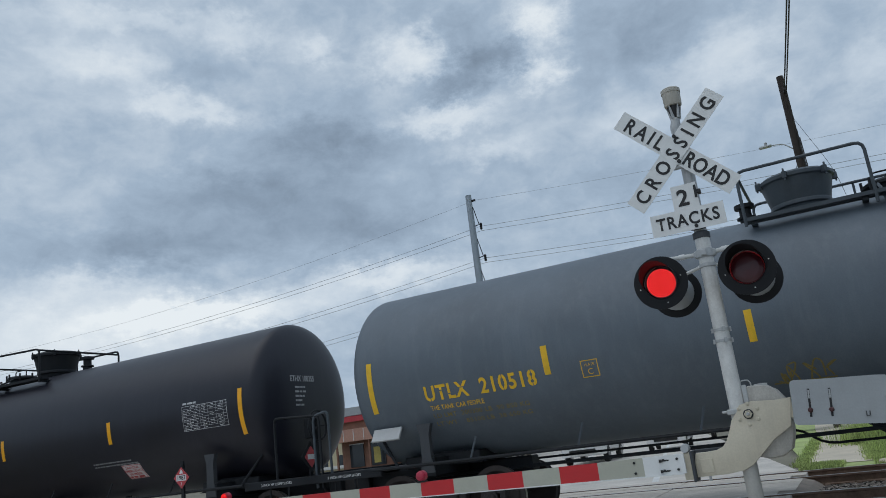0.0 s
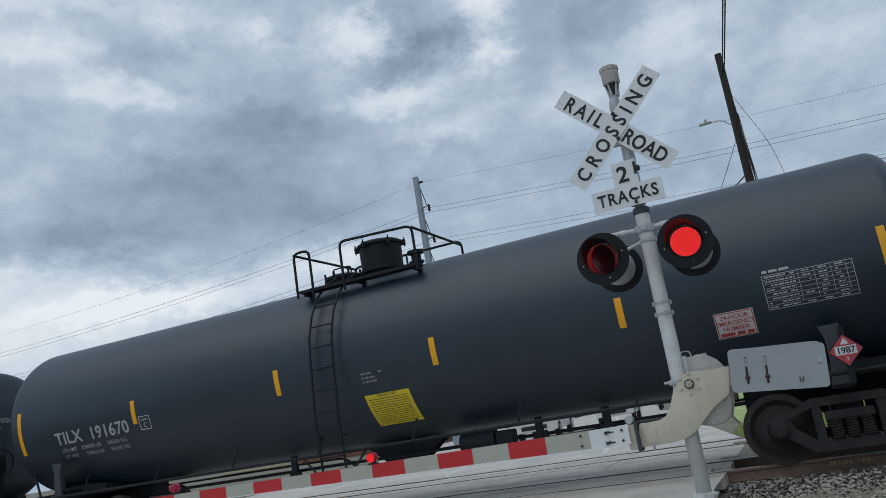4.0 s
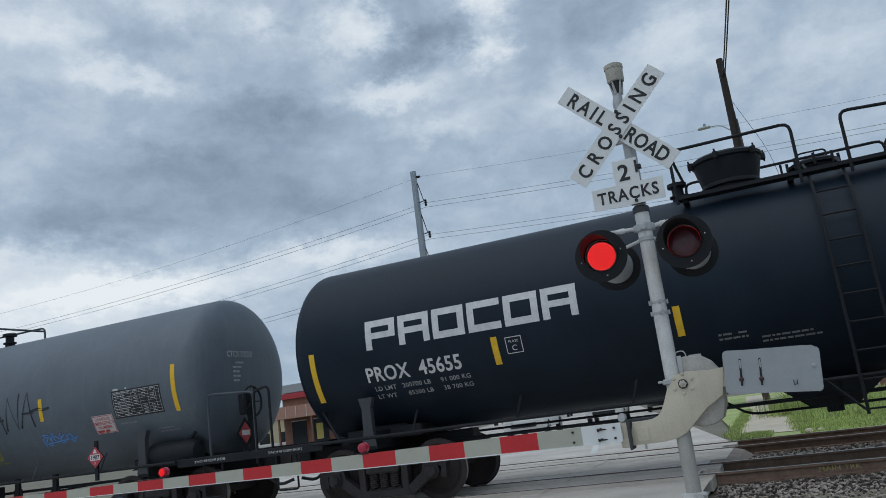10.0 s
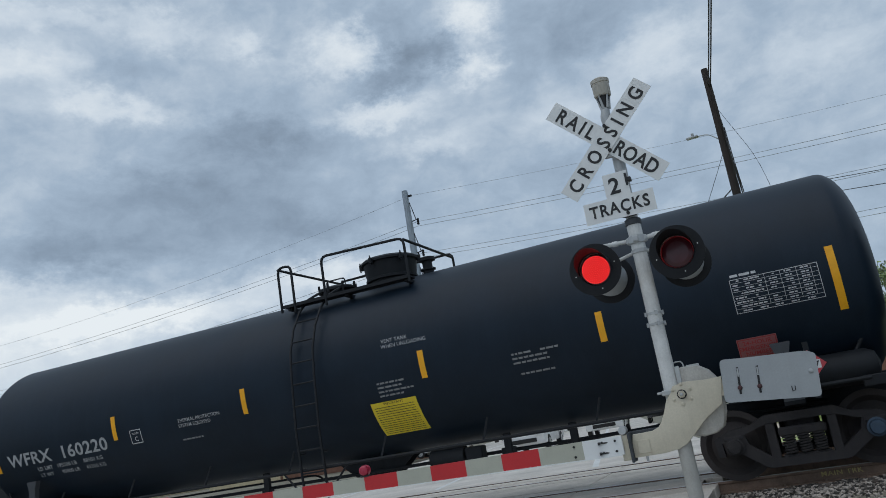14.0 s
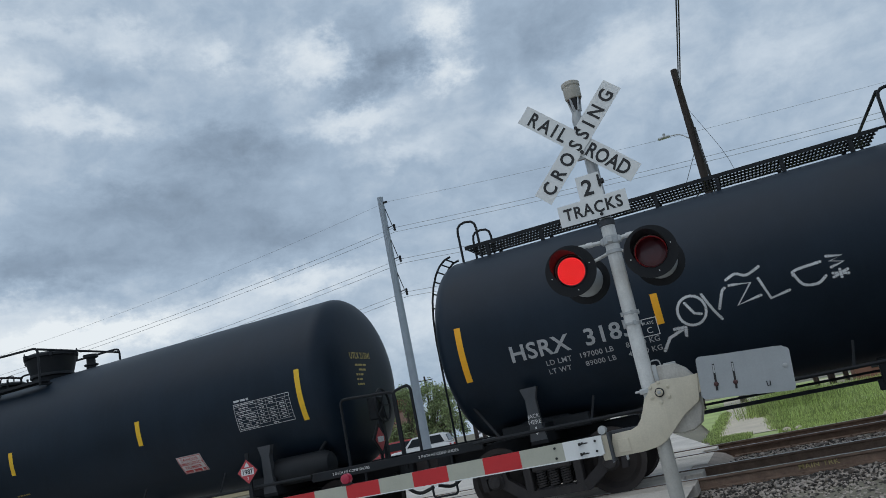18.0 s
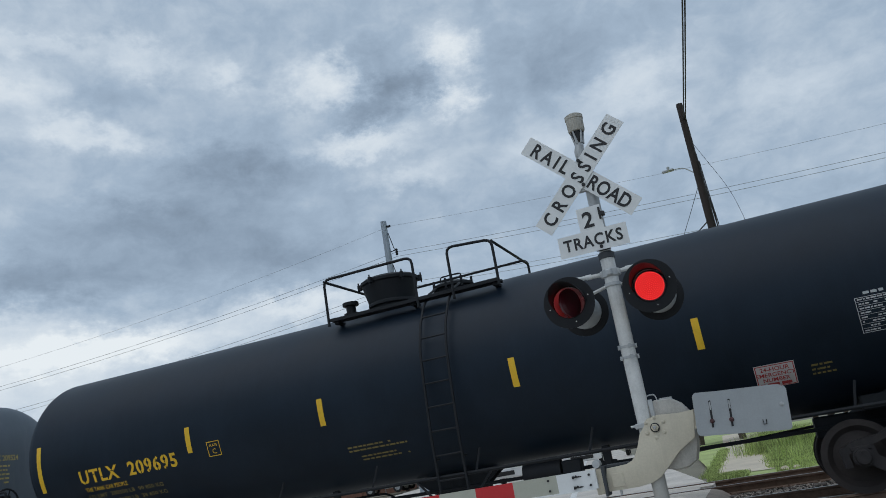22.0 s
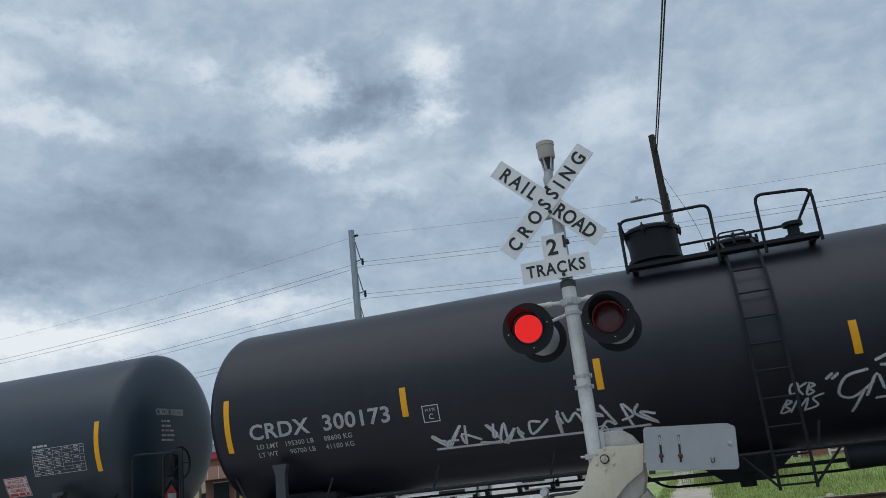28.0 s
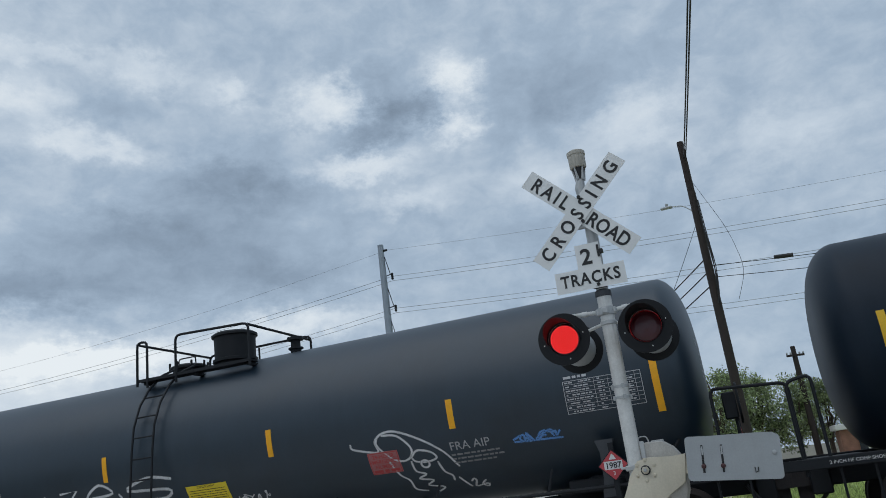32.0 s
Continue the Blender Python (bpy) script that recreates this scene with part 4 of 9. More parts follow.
def build_markings(car, spec, rng):
    span = spec["span"]
    for i, f in enumerate(spec["strips"]):
        tall = 0.86 if i in (0, len(spec["strips"]) - 1) else 0.44
        bm = bmesh.new()
        rect(bm, -0.05, 0.05, -tall / 2, tall / 2)
        part("reflector_strip", wrapped(bm, -span / 2 + f, spec.get("stripz", 2.40)), MAT[spec["strip"]], car, "yellow reflective strip")
    ink = MAT[spec["ink"]]
    x0, x1 = spec.get("text", (-6.86, -4.95))
    base = spec.get("textz", 2.07)
    big = letters(spec["mark"] + "  " + spec["number"], 0.235, spec.get("bold", 0.04 if spec["ink"] == "yellow" else 0.03), 1.0, 1.12 if spec["ink"] == "yellow" else 1.05)
    if spec["ink"] == "yellow":
        stencil_cut(big, spec["mark"] + spec["number"], 0.235)
    width = max(v.co.x for v in big.verts) - min(v.co.x for v in big.verts)
    for v in big.verts:
        v.co.x *= (x1 - x0) / width
    # the owner's letters and the number are two stencils: cut where the gap between them is widest
    edges = sorted({round(v.co.x, 3) for v in big.verts})
    cut = max(zip(edges, edges[1:]), key=lambda e: e[1] - e[0])
    other = big.copy()
    for half_bm, name, keep in ((big, "reporting_mark", -1), (other, "car_number", 1)):
        middle = (cut[0] + cut[1]) / 2
        bmesh.ops.delete(half_bm, geom=[v for v in half_bm.verts if (v.co.x - middle) * keep < 0], context="VERTS")
        part(name, wrapped(half_bm, (x0 + x1) / 2, base), ink, car, "stencilled letters" if keep < 0 else "stencilled car number")
    lines = spec["weights"]
    wx0 = spec.get("weight_x", x0 + (0.05 if spec["ink"] == "yellow" else 0.08))
    for j, line in enumerate(lines):
        bm = letters(line, 0.078, 0.015, 1.0, 1.08)
        w = max(v.co.x for v in bm.verts)
        want = 0.5 * (0.95 if line.startswith("THE") else 1.68)
        for v in bm.verts:
            v.co.x *= want / w
        tagged(part("weight_stencil", wrapped(bm, wx0 + want, base - 0.155 - 0.125 * j), MAT["dim_white"] if spec["ink"] != "yellow" else (ink if j == 0 else MAT["faded_yellow"]), car), kind="stuff")
    bm = bmesh.new()
    frame_rect(bm, -0.13, 0.13, -0.13, 0.13, 0.012)
    for t, h, dy in (("PLATE", 0.04, 0.04), ("C", 0.085, -0.085)):
        l = letters(t, h)
        for v in l.verts:
            v.co.y += dy
        join(bm, l)
    part("plate_mark", wrapped(bm, spec.get("plate", -4.3), 2.18), ink if spec["ink"] != "dim_white" else MAT["white"], car)
    # qualification table near the trailing end
    if spec["paint"] == "tank_grey":
        patch_of(car, "table_ground", spec.get("table", 6.36) - 0.03, spec.get("tablez", 2.04) - 0.03, 1.18, 0.53, MAT["black"], "black painted ground of the table", 0.002)
    bm = bmesh.new()
    tw, th = 1.12, 0.47
    frame_rect(bm, 0, tw, 0, th, 0.008)
    for j in range(1, 8):
        rect(bm, 0.015, tw - 0.015, th * j / 8, th * j / 8 + 0.005)
    for fx in (0.40, 0.58, 0.76, 0.92):
        rect(bm, tw * fx, tw * fx + 0.005, th * 0.13, th - 0.015)
    for j in range(8):
        y = th * j / 8 + 0.022
        bars(bm, 0.03, y, tw * 0.34, 0.018, rng, 0.6)
        for fx in (0.42, 0.60, 0.78, 0.94):
            if rng.random() < 0.8 and fx < 0.9:
                bars(bm, tw * fx + 0.03, y, tw * 0.09, 0.017, rng, 0.7)
    bars(bm, 0.02, th + 0.03, 0.34, 0.035, rng)
    part("inspection_table", wrapped(bm, spec.get("table", 6.36), spec.get("tablez", 2.04)), MAT["print_white"], car, "white printed inspection table")
    # emergency number sticker
    ex, ez = spec["sticker"]
    st = part("emergency_sticker", wrapped((lambda b: (rect(b, -0.26, 0.26, -0.19, 0.19), b)[1])(bmesh.new()), ex, ez, 0.005), MAT["faded_sticker" if spec.get("faded") else "sticker"], car, "white sticker printed in red")
    bm = bmesh.new()
    frame_rect(bm, -0.25, 0.25, -0.18, 0.18, 0.012)
    for t, y in (("24-HOUR", 0.085), ("EMERGENCY", 0.0), ("NUMBER", -0.085)):
        l = letters(t, 0.062, 0.02)
        for v in l.verts:
            v.co.y += y
        join(bm, l)
    bars(bm, -0.22, -0.16, 0.44, 0.05, rng)
    part("sticker_print", wrapped(bm, ex, ez, 0.009), MAT["red_print"], st)
    # hazard placard on its holder
    px = spec.get("placard", 7.12)
    hold = shared("placard_holder", "holder", lambda bm: (prism(bm, [(0.0, -0.21), (0.21, 0.0), (0.0, 0.21), (-0.21, 0.0)], 0.0, 0.012), box(bm, -0.035, 0.035, 0.012, 0.05, -0.42, 0.3)), MAT["frame_black"], car, m=pose(px, -1.66, 1.36))
    shared("placard", "placard", lambda bm: prism(bm, [(0.0, -0.195), (0.195, 0.0), (0.0, 0.195), (-0.195, 0.0)], -0.006, -0.002), MAT["placard"], hold, "red diamond flammable placard")
    def digits(bm):
        rect(bm, -0.125, 0.125, -0.055, 0.055, 0.0)
        for v in bm.verts:
            v.co = Vector((v.co.x, -0.009, v.co.y))
    shared("placard_field", "field", digits, MAT["white"], hold)
    def figures(bm):
        for t, h, y in (("1987", 0.075, -0.037),):
            l = letters(t, h, 0.03)
            for v in l.verts:
                v.co = Vector((v.co.x, -0.012, v.co.y + y))
            join(bm, l)
    shared("placard_number", "figures", figures, MAT["black"], hold)
    def flame(bm):
        l = letters("3", 0.05, 0.02)
        for v in l.verts:
            v.co = Vector((v.co.x, -0.012, v.co.y - 0.13))
        join(bm, l)
    shared("placard_class", "class", flame, MAT["white"], hold)
    shared("placard_symbol", "flame", lambda bm: bm.faces.new([bm.verts.new(p) for p in ((-0.05, -0.012, 0.075), (0.05, -0.012, 0.075), (0.03, -0.012, 0.12), (0.0, -0.012, 0.155), (-0.025, -0.012, 0.115))]), MAT["white"], hold)
    # small stencils too small to read
    for sx, sz, w, n in spec.get("notes", ()):
        bm = bmesh.new()
        for j in range(n):
            bars(bm, 0, -j * 0.07, w * rng.uniform(0.6, 1.0), 0.03, rng)
        tagged(part("small_stencil", wrapped(bm, sx, sz), MAT["pale_white"] if spec["ink"] != "yellow" else MAT["faded_yellow"], car), kind="stuff")
    for s in (-1, 1):
        bm = letters("2 INCH HF COMP SHOES", 0.042)
        for v in bm.verts:
            v.co = Vector((v.co.x, -1.475, v.co.y + 1.03))
        tagged(part("shoe_stencil", bm, MAT["white"], car, m=pose(s * (span / 2 + 0.7), 0, 0)), kind="stuff")
    # number repeated on the trailing head
    if spec.get("headmark", True):
        bm = letters(spec["mark"] + " " + spec["number"], 0.11, 0.03)
        for v in bm.verts:
            v.co.x *= 0.8
        hb = bmesh.new()
        for j in range(5):
            bars(hb, -0.25, -0.13 - 0.085 * j, rng.uniform(0.2, 0.42), 0.035, rng)
        for b2 in (bm, hb):
            for v in b2.verts:
                r = math.hypot(v.co.x - 0.75, v.co.y + 0.35)
                yy, zz = -0.28 + v.co.x, 2.9 + v.co.y
                rad = min(0.999, math.hypot(yy, zz - TANK_Z) / TANK_R)
                a = math.asin(rad ** (1 / 0.62))
                v.co = Vector((span / 2 + 0.16 + (HEAD + spec.get("tail", 0.0)) * math.cos(a) + 0.006, yy, zz))
            tagged(part("head_stencil", b2, MAT["pale_yellow"] if spec["ink"] == "yellow" else MAT["dim_white"], car), kind="stuff")


LETTERS = {
    "J": [[(0.05, 0.86), (0.5, 0.98), (1.0, 0.9)], [(0.55, 0.96), (0.5, 0.5), (0.42, 0.06)], [(0.0, 0.1), (0.4, 0.04), (0.95, 0.16)]],
    "A": (((0, 0), (.45, 1), (1, 0)), ((.15, .38), (.9, .42))), "B": (((0, 0), (0, 1), (.8, .85), (.1, .5), (.9, .25), (0, 0)),), "C": (((1, .85), (.5, 1), (0, .5), (.5, 0), (1, .15)),),
    "D": (((.1, 0), (.1, 1), (.8, .8), (.9, .3), (.1, 0)),), "E": (((.95, 1), (.2, .95), (.1, .5), (.7, .55)), ((.1, .5), (.1, .05), (1, .1))), "F": (((0, 0), (.05, 1), (1, .95)), ((.05, .5), (.7, .55))),
    "G": (((.95, .85), (.5, 1), (0, .5), (.4, 0), (.9, .1), (.9, .45), (.5, .42)),), "I": (((.3, 1), (.6, 0)),), "K": (((0, 0), (0, 1)), ((.9, 1), (.05, .5), (.95, 0))), "L": (((.1, 1), (.05, 0), (.9, .05)),),
    "M": (((0, 0), (.1, 1), (.5, .25), (.9, 1), (1, 0)),), "N": (((0, 0), (.1, 1), (.9, 0), (1, 1)),), "O": (((.5, 1), (.1, .8), (0, .4), (.4, 0), (.85, .1), (1, .6), (.5, 1)),), "P": (((.05, 0), (.05, 1), (.9, .8), (.1, .45)),),
    "R": (((.05, 0), (.05, 1), (.9, .8), (.1, .5), (1, 0)),), "S": (((.95, .9), (.4, 1), (.05, .7), (.9, .4), (.9, .1), (.3, 0), (0, .15)),), "T": (((0, 1), (1, .95)), ((.5, 1), (.45, 0))), "U": (((0, 1), (.1, .1), (.6, 0), (.95, 1)),),
    "V": (((0, 1), (.45, 0), (1, 1)),), "W": (((0, 1), (.25, 0), (.5, .7), (.75, 0), (1, 1)),), "Y": (((0, 1), (.45, .45)), ((1, 1), (.3, -.2))), "Z": (((0, .95), (.95, 1), (.1, 0), (1, .08)),),
}


def curve_points(pts, steps=4):
    """A smooth line through a few points."""
    if len(pts) < 3:
        return list(pts)
    out = []
    for i in range(len(pts) - 1):
        p0, p1, p2, p3 = pts[max(i - 1, 0)], pts[i], pts[i + 1], pts[min(i + 2, len(pts) - 1)]
        for k in range(steps):
            t = k / steps
            out.append(tuple(0.5 * (2 * b + (c - a) * t + (2 * a - 5 * b + 4 * c - d) * t * t + (3 * b - a - 3 * c + d) * t ** 3) for a, b, c, d in zip(p0, p1, p2, p3)))
    out.append(pts[-1])
    return out


def tag_lines(word, rng, smooth=True):
    lines, n = [], len(word)
    for i, ch in enumerate(word):
        if ch not in LETTERS:
            continue
        grow, up = rng.uniform(0.85, 1.05), rng.uniform(-0.05, 0.08)
        for l in LETTERS[ch]:
            pts = [((i + 0.06 + 0.86 * x + rng.uniform(-.04, .04) + 0.12 * y) / n, up + grow * y + rng.uniform(-.03, .03)) for x, y in l]
            lines.append(curve_points(pts) if smooth and len(pts) > 4 else pts)
    return lines


def scrawl_lines(rng, n=7):
    """Illegible looping tag strokes."""
    lines = []
    for i in range(n):
        x = i / n
        pts = []
        for k in range(rng.randint(4, 7)):
            pts.append((x + rng.uniform(-.05, 1.35) / n, rng.uniform(0, 1)))
        lines.append(curve_points(pts))
    lines.append([(0.02, rng.uniform(0, .3)), (0.98, rng.uniform(0, .4))])
    return lines


def ring(cx, cy, rx, ry, a0=0, a1=360, n=22):
    return [(cx + rx * math.cos(radians(a0 + (a1 - a0) * k / n)), cy + ry * math.sin(radians(a0 + (a1 - a0) * k / n))) for k in range(n + 1)]


def spray(car, lines, area, width, mat, label, name="graffiti"):
    """Painted strokes, given in a unit square, in the area x0, z0, x1, z1 of the near side."""
    x0, z0, x1, z1 = area
    arc = TANK_R * (math.asin((z1 - TANK_Z) / TANK_R) - math.asin((z0 - TANK_Z) / TANK_R))
    bm = bmesh.new()
    wide = width if width > 0.15 else width * 1.5
    uv = bm.loops.layers.uv.verify()
    for i, l in enumerate(lines):
        pts = [(u * (x1 - x0), v * arc) for u, v in l]
        stroke(bm, pts, wide, 0.0006 * (i % 5))
        for p in pts if width > 0.15 else (pts[0], pts[-1]):
            cap = bmesh.ops.create_circle(bm, cap_ends=True, cap_tris=True, radius=wide / 2, segments=18 if width > 0.15 else 8, matrix=Matrix.Translation((p[0], p[1], 0.0006 * (i % 5) + 0.0003)))
            for f in {f for v in cap["verts"] for f in v.link_faces}:
                for loop in f.loops:
                    loop[uv].uv = (min(1.0, (loop.vert.co.xy - Vector(p)).length * 2 / wide), 0.0)
    return part(name, wrapped(bm, x0, z0, 0.004), mat, car, label)


def patch_of(car, name, x0, z0, w, h, mat, label, lift=0.004, parent=None):
    bm = bmesh.new()
    rect(bm, 0, w, 0, h)
    return part(name, wrapped(bm, x0, z0, lift), mat, parent or car, label)


def extra_markings(car, spec, rng):
    span = spec["span"]
    if "notice" in spec:
        x, z = spec["notice"]
        w, h = spec.get("notice_size", (0.82, 0.68))
        n = patch_of(car, "yellow_notice", x, z, w, h, MAT["bright_yellow"], "yellow printed notice panel")
        bm = bmesh.new()
        for j in range(13):
            bars(bm, 0.05, h - 0.64 + j * 0.045, w - 0.1, 0.012, rng, 0.9)
        l = letters("IMPORTANT", 0.045)
        for v in l.verts:
            v.co.x, v.co.y = v.co.x + w / 2, v.co.y + h - 0.055
        join(bm, l)
        part("notice_print", wrapped(bm, x, z, 0.007), MAT["black"], n)
    if "stencil_frame" in spec:
        x, z = spec["stencil_frame"]
        f = patch_of(car, "painted_patch", x - 0.38, z - 0.12, 0.76, 0.25, MAT["black"], "black painted-out panel with yellow edge", 0.003)
        bm = bmesh.new()
        frame_rect(bm, -0.42, 0.42, -0.16, 0.16, 0.035)
        rect(bm, -0.40, -0.28, -0.13, 0.13)
        rect(bm, 0.31, 0.40, -0.10, 0.13)
        part("patch_edge", wrapped(bm, x, z, 0.005), MAT["faded_yellow"] if spec["ink"] != "yellow" else MAT["yellow"], f)
    if "panel" in spec:
        x, z = spec["panel"]
        patch_of(car, "yellow_panel", x - 0.46, z - 0.15, 0.92, 0.31, MAT["bright_yellow"], "yellow panel behind the sticker", 0.003)
    if "patch" in spec:
        x, z = spec["patch"]
        patch_of(car, "painted_patch", x - 0.42, z - 0.12, 0.84, 0.26, MAT["black"], "black painted-out panel", 0.004)
    if spec.get("pad"):
        bm = bmesh.new()
        box(bm, -0.27, 0.27, -0.02, 0.02, -0.12, 0.12, 0.008)
        part("jack_plate", bm, MAT["galv"] if spec["paint"] == "tank_grey" else MAT["frame_black"], car, "bare steel plate", m=pose(-7.68, -1.34, 1.63, -35))
    for text, x, z, h in spec.get("words", ()):
        bm = letters(text, h, 0.006)
        w = max(v.co.x for v in bm.verts)
        part("stencil_line", wrapped(bm, x + w, z), MAT["dim_white"], car)
    if "block" in spec:
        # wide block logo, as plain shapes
        x0, x1, z, h = spec["block"]
        n, w = 6, (x1 - x0) / 6
        arc = TANK_R * (math.asin((z + h - TANK_Z) / TANK_R) - math.asin((z - TANK_Z) / TANK_R))
        t = 0.11
        for k in range(n):
            bm = bmesh.new()
            a, b = k * w + 0.03, (k + 1) * w - 0.03
            rect(bm, a, a + t, 0 if k in (0, 1, 5) else t, arc - t)
            rect(bm, a, b, arc - t, arc)
            if k in (0, 1, 5):
                rect(bm, a + t, b, arc * 0.36, arc * 0.36 + t * 0.9), rect(bm, b - t, b, arc * 0.36 + t * 0.9, arc - t)
            else:
                rect(bm, a, b, 0, t)
            if k in (2, 4):
                rect(bm, b - t, b, t, arc - t)
            if k in (1, 5):
                rect(bm, b - t, b, 0, arc * 0.36)
            part("block_shape", wrapped(bm, x0, z), MAT["white"], car, "large white block shape")
    for s in (-1, 1) if spec.get("jack") else ():
        bm = letters("JACK", 0.055)
        l = letters("HERE", 0.06)
        for v in l.verts:
            v.co.y -= 0.09
        join(bm, l)
        rect(bm, -0.012, 0.012, -0.22, -0.13)
        bm.faces.new([bm.verts.new(p) for p in ((-0.035, -0.2, 0), (0, -0.25, 0), (0.035, -0.2, 0))])
        for v in bm.verts:
            v.co = Vector((v.co.x, -1.428, v.co.y + 1.28))
        part("jack_stencil", bm, MAT["white"], car, m=pose(s * (span / 2 - 0.88), 0, 0))
    if spec.get("walkway"):
        build_walkway(car, spec)


def build_walkway(car, spec):
    half, top = spec["span"] / 2, TANK_Z + TANK_R
    for x0, x1 in ((-half + 0.05, spec["plat"][0]), (spec["plat"][1], half - 0.05)):
        bm = bmesh.new()
        for yy in (-0.38, -0.19, 0.0, 0.19, 0.38):
            box(bm, x0, x1, yy - 0.012, yy + 0.012, top + 0.15, top + 0.18)
        x = x0
        while x < x1:
            box(bm, x, x + 0.02, -0.4, 0.4, top + 0.155, top + 0.175)
            x += 0.055
        box(bm, x0, x1, -0.42, -0.40, top + 0.14, top + 0.20)
        part("walkway", bm, MAT["frame_black"], car, "long steel grating walkway on the tank top")
        x = x0 + 0.4
        while x < x1:
            shared("walkway_support", "walksup", lambda bm: (box(bm, -0.03, 0.03, -0.42, -0.36, top - 0.06, top + 0.15), box(bm, -0.03, 0.03, 0.36, 0.42, top - 0.06, top + 0.15)), MAT["frame_black"], car, m=pose(x, 0, 0))
            x += 0.95
    for s in (-1, 1):
        for dy in (-0.4, 0.4):
            shared("end_hoop", "hoop", lambda bm: rail_pipe(bm, [(-0.17, 0, top - 0.05), (-0.17, 0, top + 0.62), (0.17, 0, top + 0.62), (0.17, 0, top - 0.05)], 0.022, 0.16), MAT["frame_black"], car, m=pose(s * (half - 0.15), dy, 0), smooth=True)
        # end ladder curving down the head
        for dy in (-0.62, -0.2):
            bm = bmesh.new()
            pts = []
            for a in range(90, -10, -12):
                q = radians(a)
                pts.append((s * (half + 0.17 + (HEAD + 0.10) * math.cos(q)), dy, TANK_Z + (TANK_R + 0.05) * math.sin(q) ** 0.8 if a > 0 else TANK_Z - 0.2))
            tube(bm, pts + [(pts[-1][0], dy, 1.1)], 0.018, 6)
            part("end_ladder_rail", bm, MAT["frame_black"], car, smooth=True)
        for k in range(8):
            q = radians(80 - 11 * k)
            shared("end_rung", "endrung", lambda bm: cyl(bm, (0, -0.62, 0), (0, -0.2, 0), 0.013, seg=6), MAT["frame_black"], car, m=pose(s * (half + 0.17 + (HEAD + 0.10) * math.cos(q)), 0, TANK_Z + (TANK_R + 0.05) * math.sin(q) ** 0.8))


def paint_graffiti():
    """Scrawls on each car, as they stand in the train."""
    rng = random.Random(77)
    white, dim = MAT["spray_white"], MAT["dim_white"]
    def scrawl(k, area, width, mat, n=7, label="sprayed scrawl"):
        spray(cars[k], scrawl_lines(rng, n), area, width, mat, label)
    def word(k, text, area, width, mat, label="sprayed letters", smooth=True):
        spray(cars[k], tag_lines(text, rng, smooth), area, width, mat, label)
    scrawl(1, (-1.6, 1.55, -0.8, 1.9), 0.015, MAT["faded_yellow"], 4)
    scrawl(2, (1.93, 1.78, 2.61, 2.05), 0.014, dim, 6)
    scrawl(2, (-1.84, 1.6, -0.82, 1.95), 0.012, MAT["pale_grey"], 5)
    scrawl(2, (5.02, 1.5, 5.87, 1.68), 0.022, MAT["sticker"], 6)
    scrawl(2, (0.9, 1.6, 1.6, 1.95), 0.012, MAT["pale_grey"], 4)
    word(5, "FEMC", (3.96, 1.86, 5.6, 2.26), 0.05, white)
    scrawl(5, (3.9, 1.86, 5.8, 1.98), 0.02, dim, 5)
    scrawl(5, (-7.5, 1.55, -6.9, 1.8), 0.01, MAT["pale_grey"], 4)
    black = MAT["spray_black"]
    word(6, "JGUANA", (1.78, 2.1, 4.3, 2.76), 0.034, black)
    word(6, "JGUA A", (-0.6, 2.86, 1.9, 3.3), 0.026, MAT["pale_black"])
    for area in ((4.2, 2.38, 4.7, 2.46),):
        spray(cars[6], [[(0, .4), (.4, .8), (.7, .3), (1, .6)]], area, 0.04, black, "sprayed flourish")
    scrawl(6, (-2.2, 1.48, 0.05, 1.78), 0.025, MAT["spray_olive"], 11)
    scrawl(6, (1.85, 1.46, 3.05, 1.8), 0.022, MAT["spray_olive"], 6)
    scrawl(6, (-6.9, 1.86, -5.6, 1.98), 0.03, MAT["spray_aqua"], 9)
    scrawl(6, (-4.1, 1.38, -3.1, 1.68), 0.022, MAT["faded_yellow"], 5)
    scrawl(6, (4.3, 1.7, 5.2, 1.96), 0.03, MAT["spray_blue"], 6)
    scrawl(8, (6.16, 1.86, 7.1, 2.0), 0.02, white, 6)
    spray(cars[12], [ring(.09, .42, .085, .40), [(.06, .66), (.10, .34), (.14, .28)], curve_points([(.17, .78), (.21, .35), (.25, .02)]), curve_points([(.25, .3), (.29, .72), (.31, .8)]), [(.34, .84), (.46, .78), (.36, .28), (.50, .40)],
                     curve_points([(.33, 1.0), (.39, 1.1), (.45, 1.0), (.53, 1.14)]), [(.51, .84), (.55, .26), (.66, .36)], curve_points([(.86, .88), (.72, .82), (.70, .7)]), curve_points([(.70, .78), (.74, .42), (.82, .36), (.87, .5)]),
                     [(.90, .98), (.98, .92), (.91, .84), (.98, .76), (.91, .68)], [(.91, .52), (.99, .44)], [(.91, .42), (.99, .54)], [(.95, .58), (.95, .38)]], (-4.5, 2.06, -2.25, 2.56), 0.032, white, "sprayed white letters")
    spray(cars[12], [curve_points([(.1, 1), (.3, .6), (.25, .2)]), curve_points([(.35, 1), (.45, .5), (.4, .1)]), curve_points([(.6, .95), (.62, .5), (.7, .2)]), curve_points([(.8, 1), (.75, .6), (.78, .35)])], (0.35, 2.75, 0.75, 3.45), 0.10, MAT["drip"], "pale grey drip stain")
    god = curve_points([(.75, .95), (.35, 1.0), (.1, .8), (.4, .72), (.3, .55), (.05, .55)]), ring(.45, .78, .16, .2), ring(.75, .78, .14, .2), curve_points([(.08, .45), (.1, .1), (.3, .1), (.35, .4)]), curve_points([(.35, .4), (.45, .1), (.6, .1), (.6, .42)]), ring(.8, .22, .14, .2)
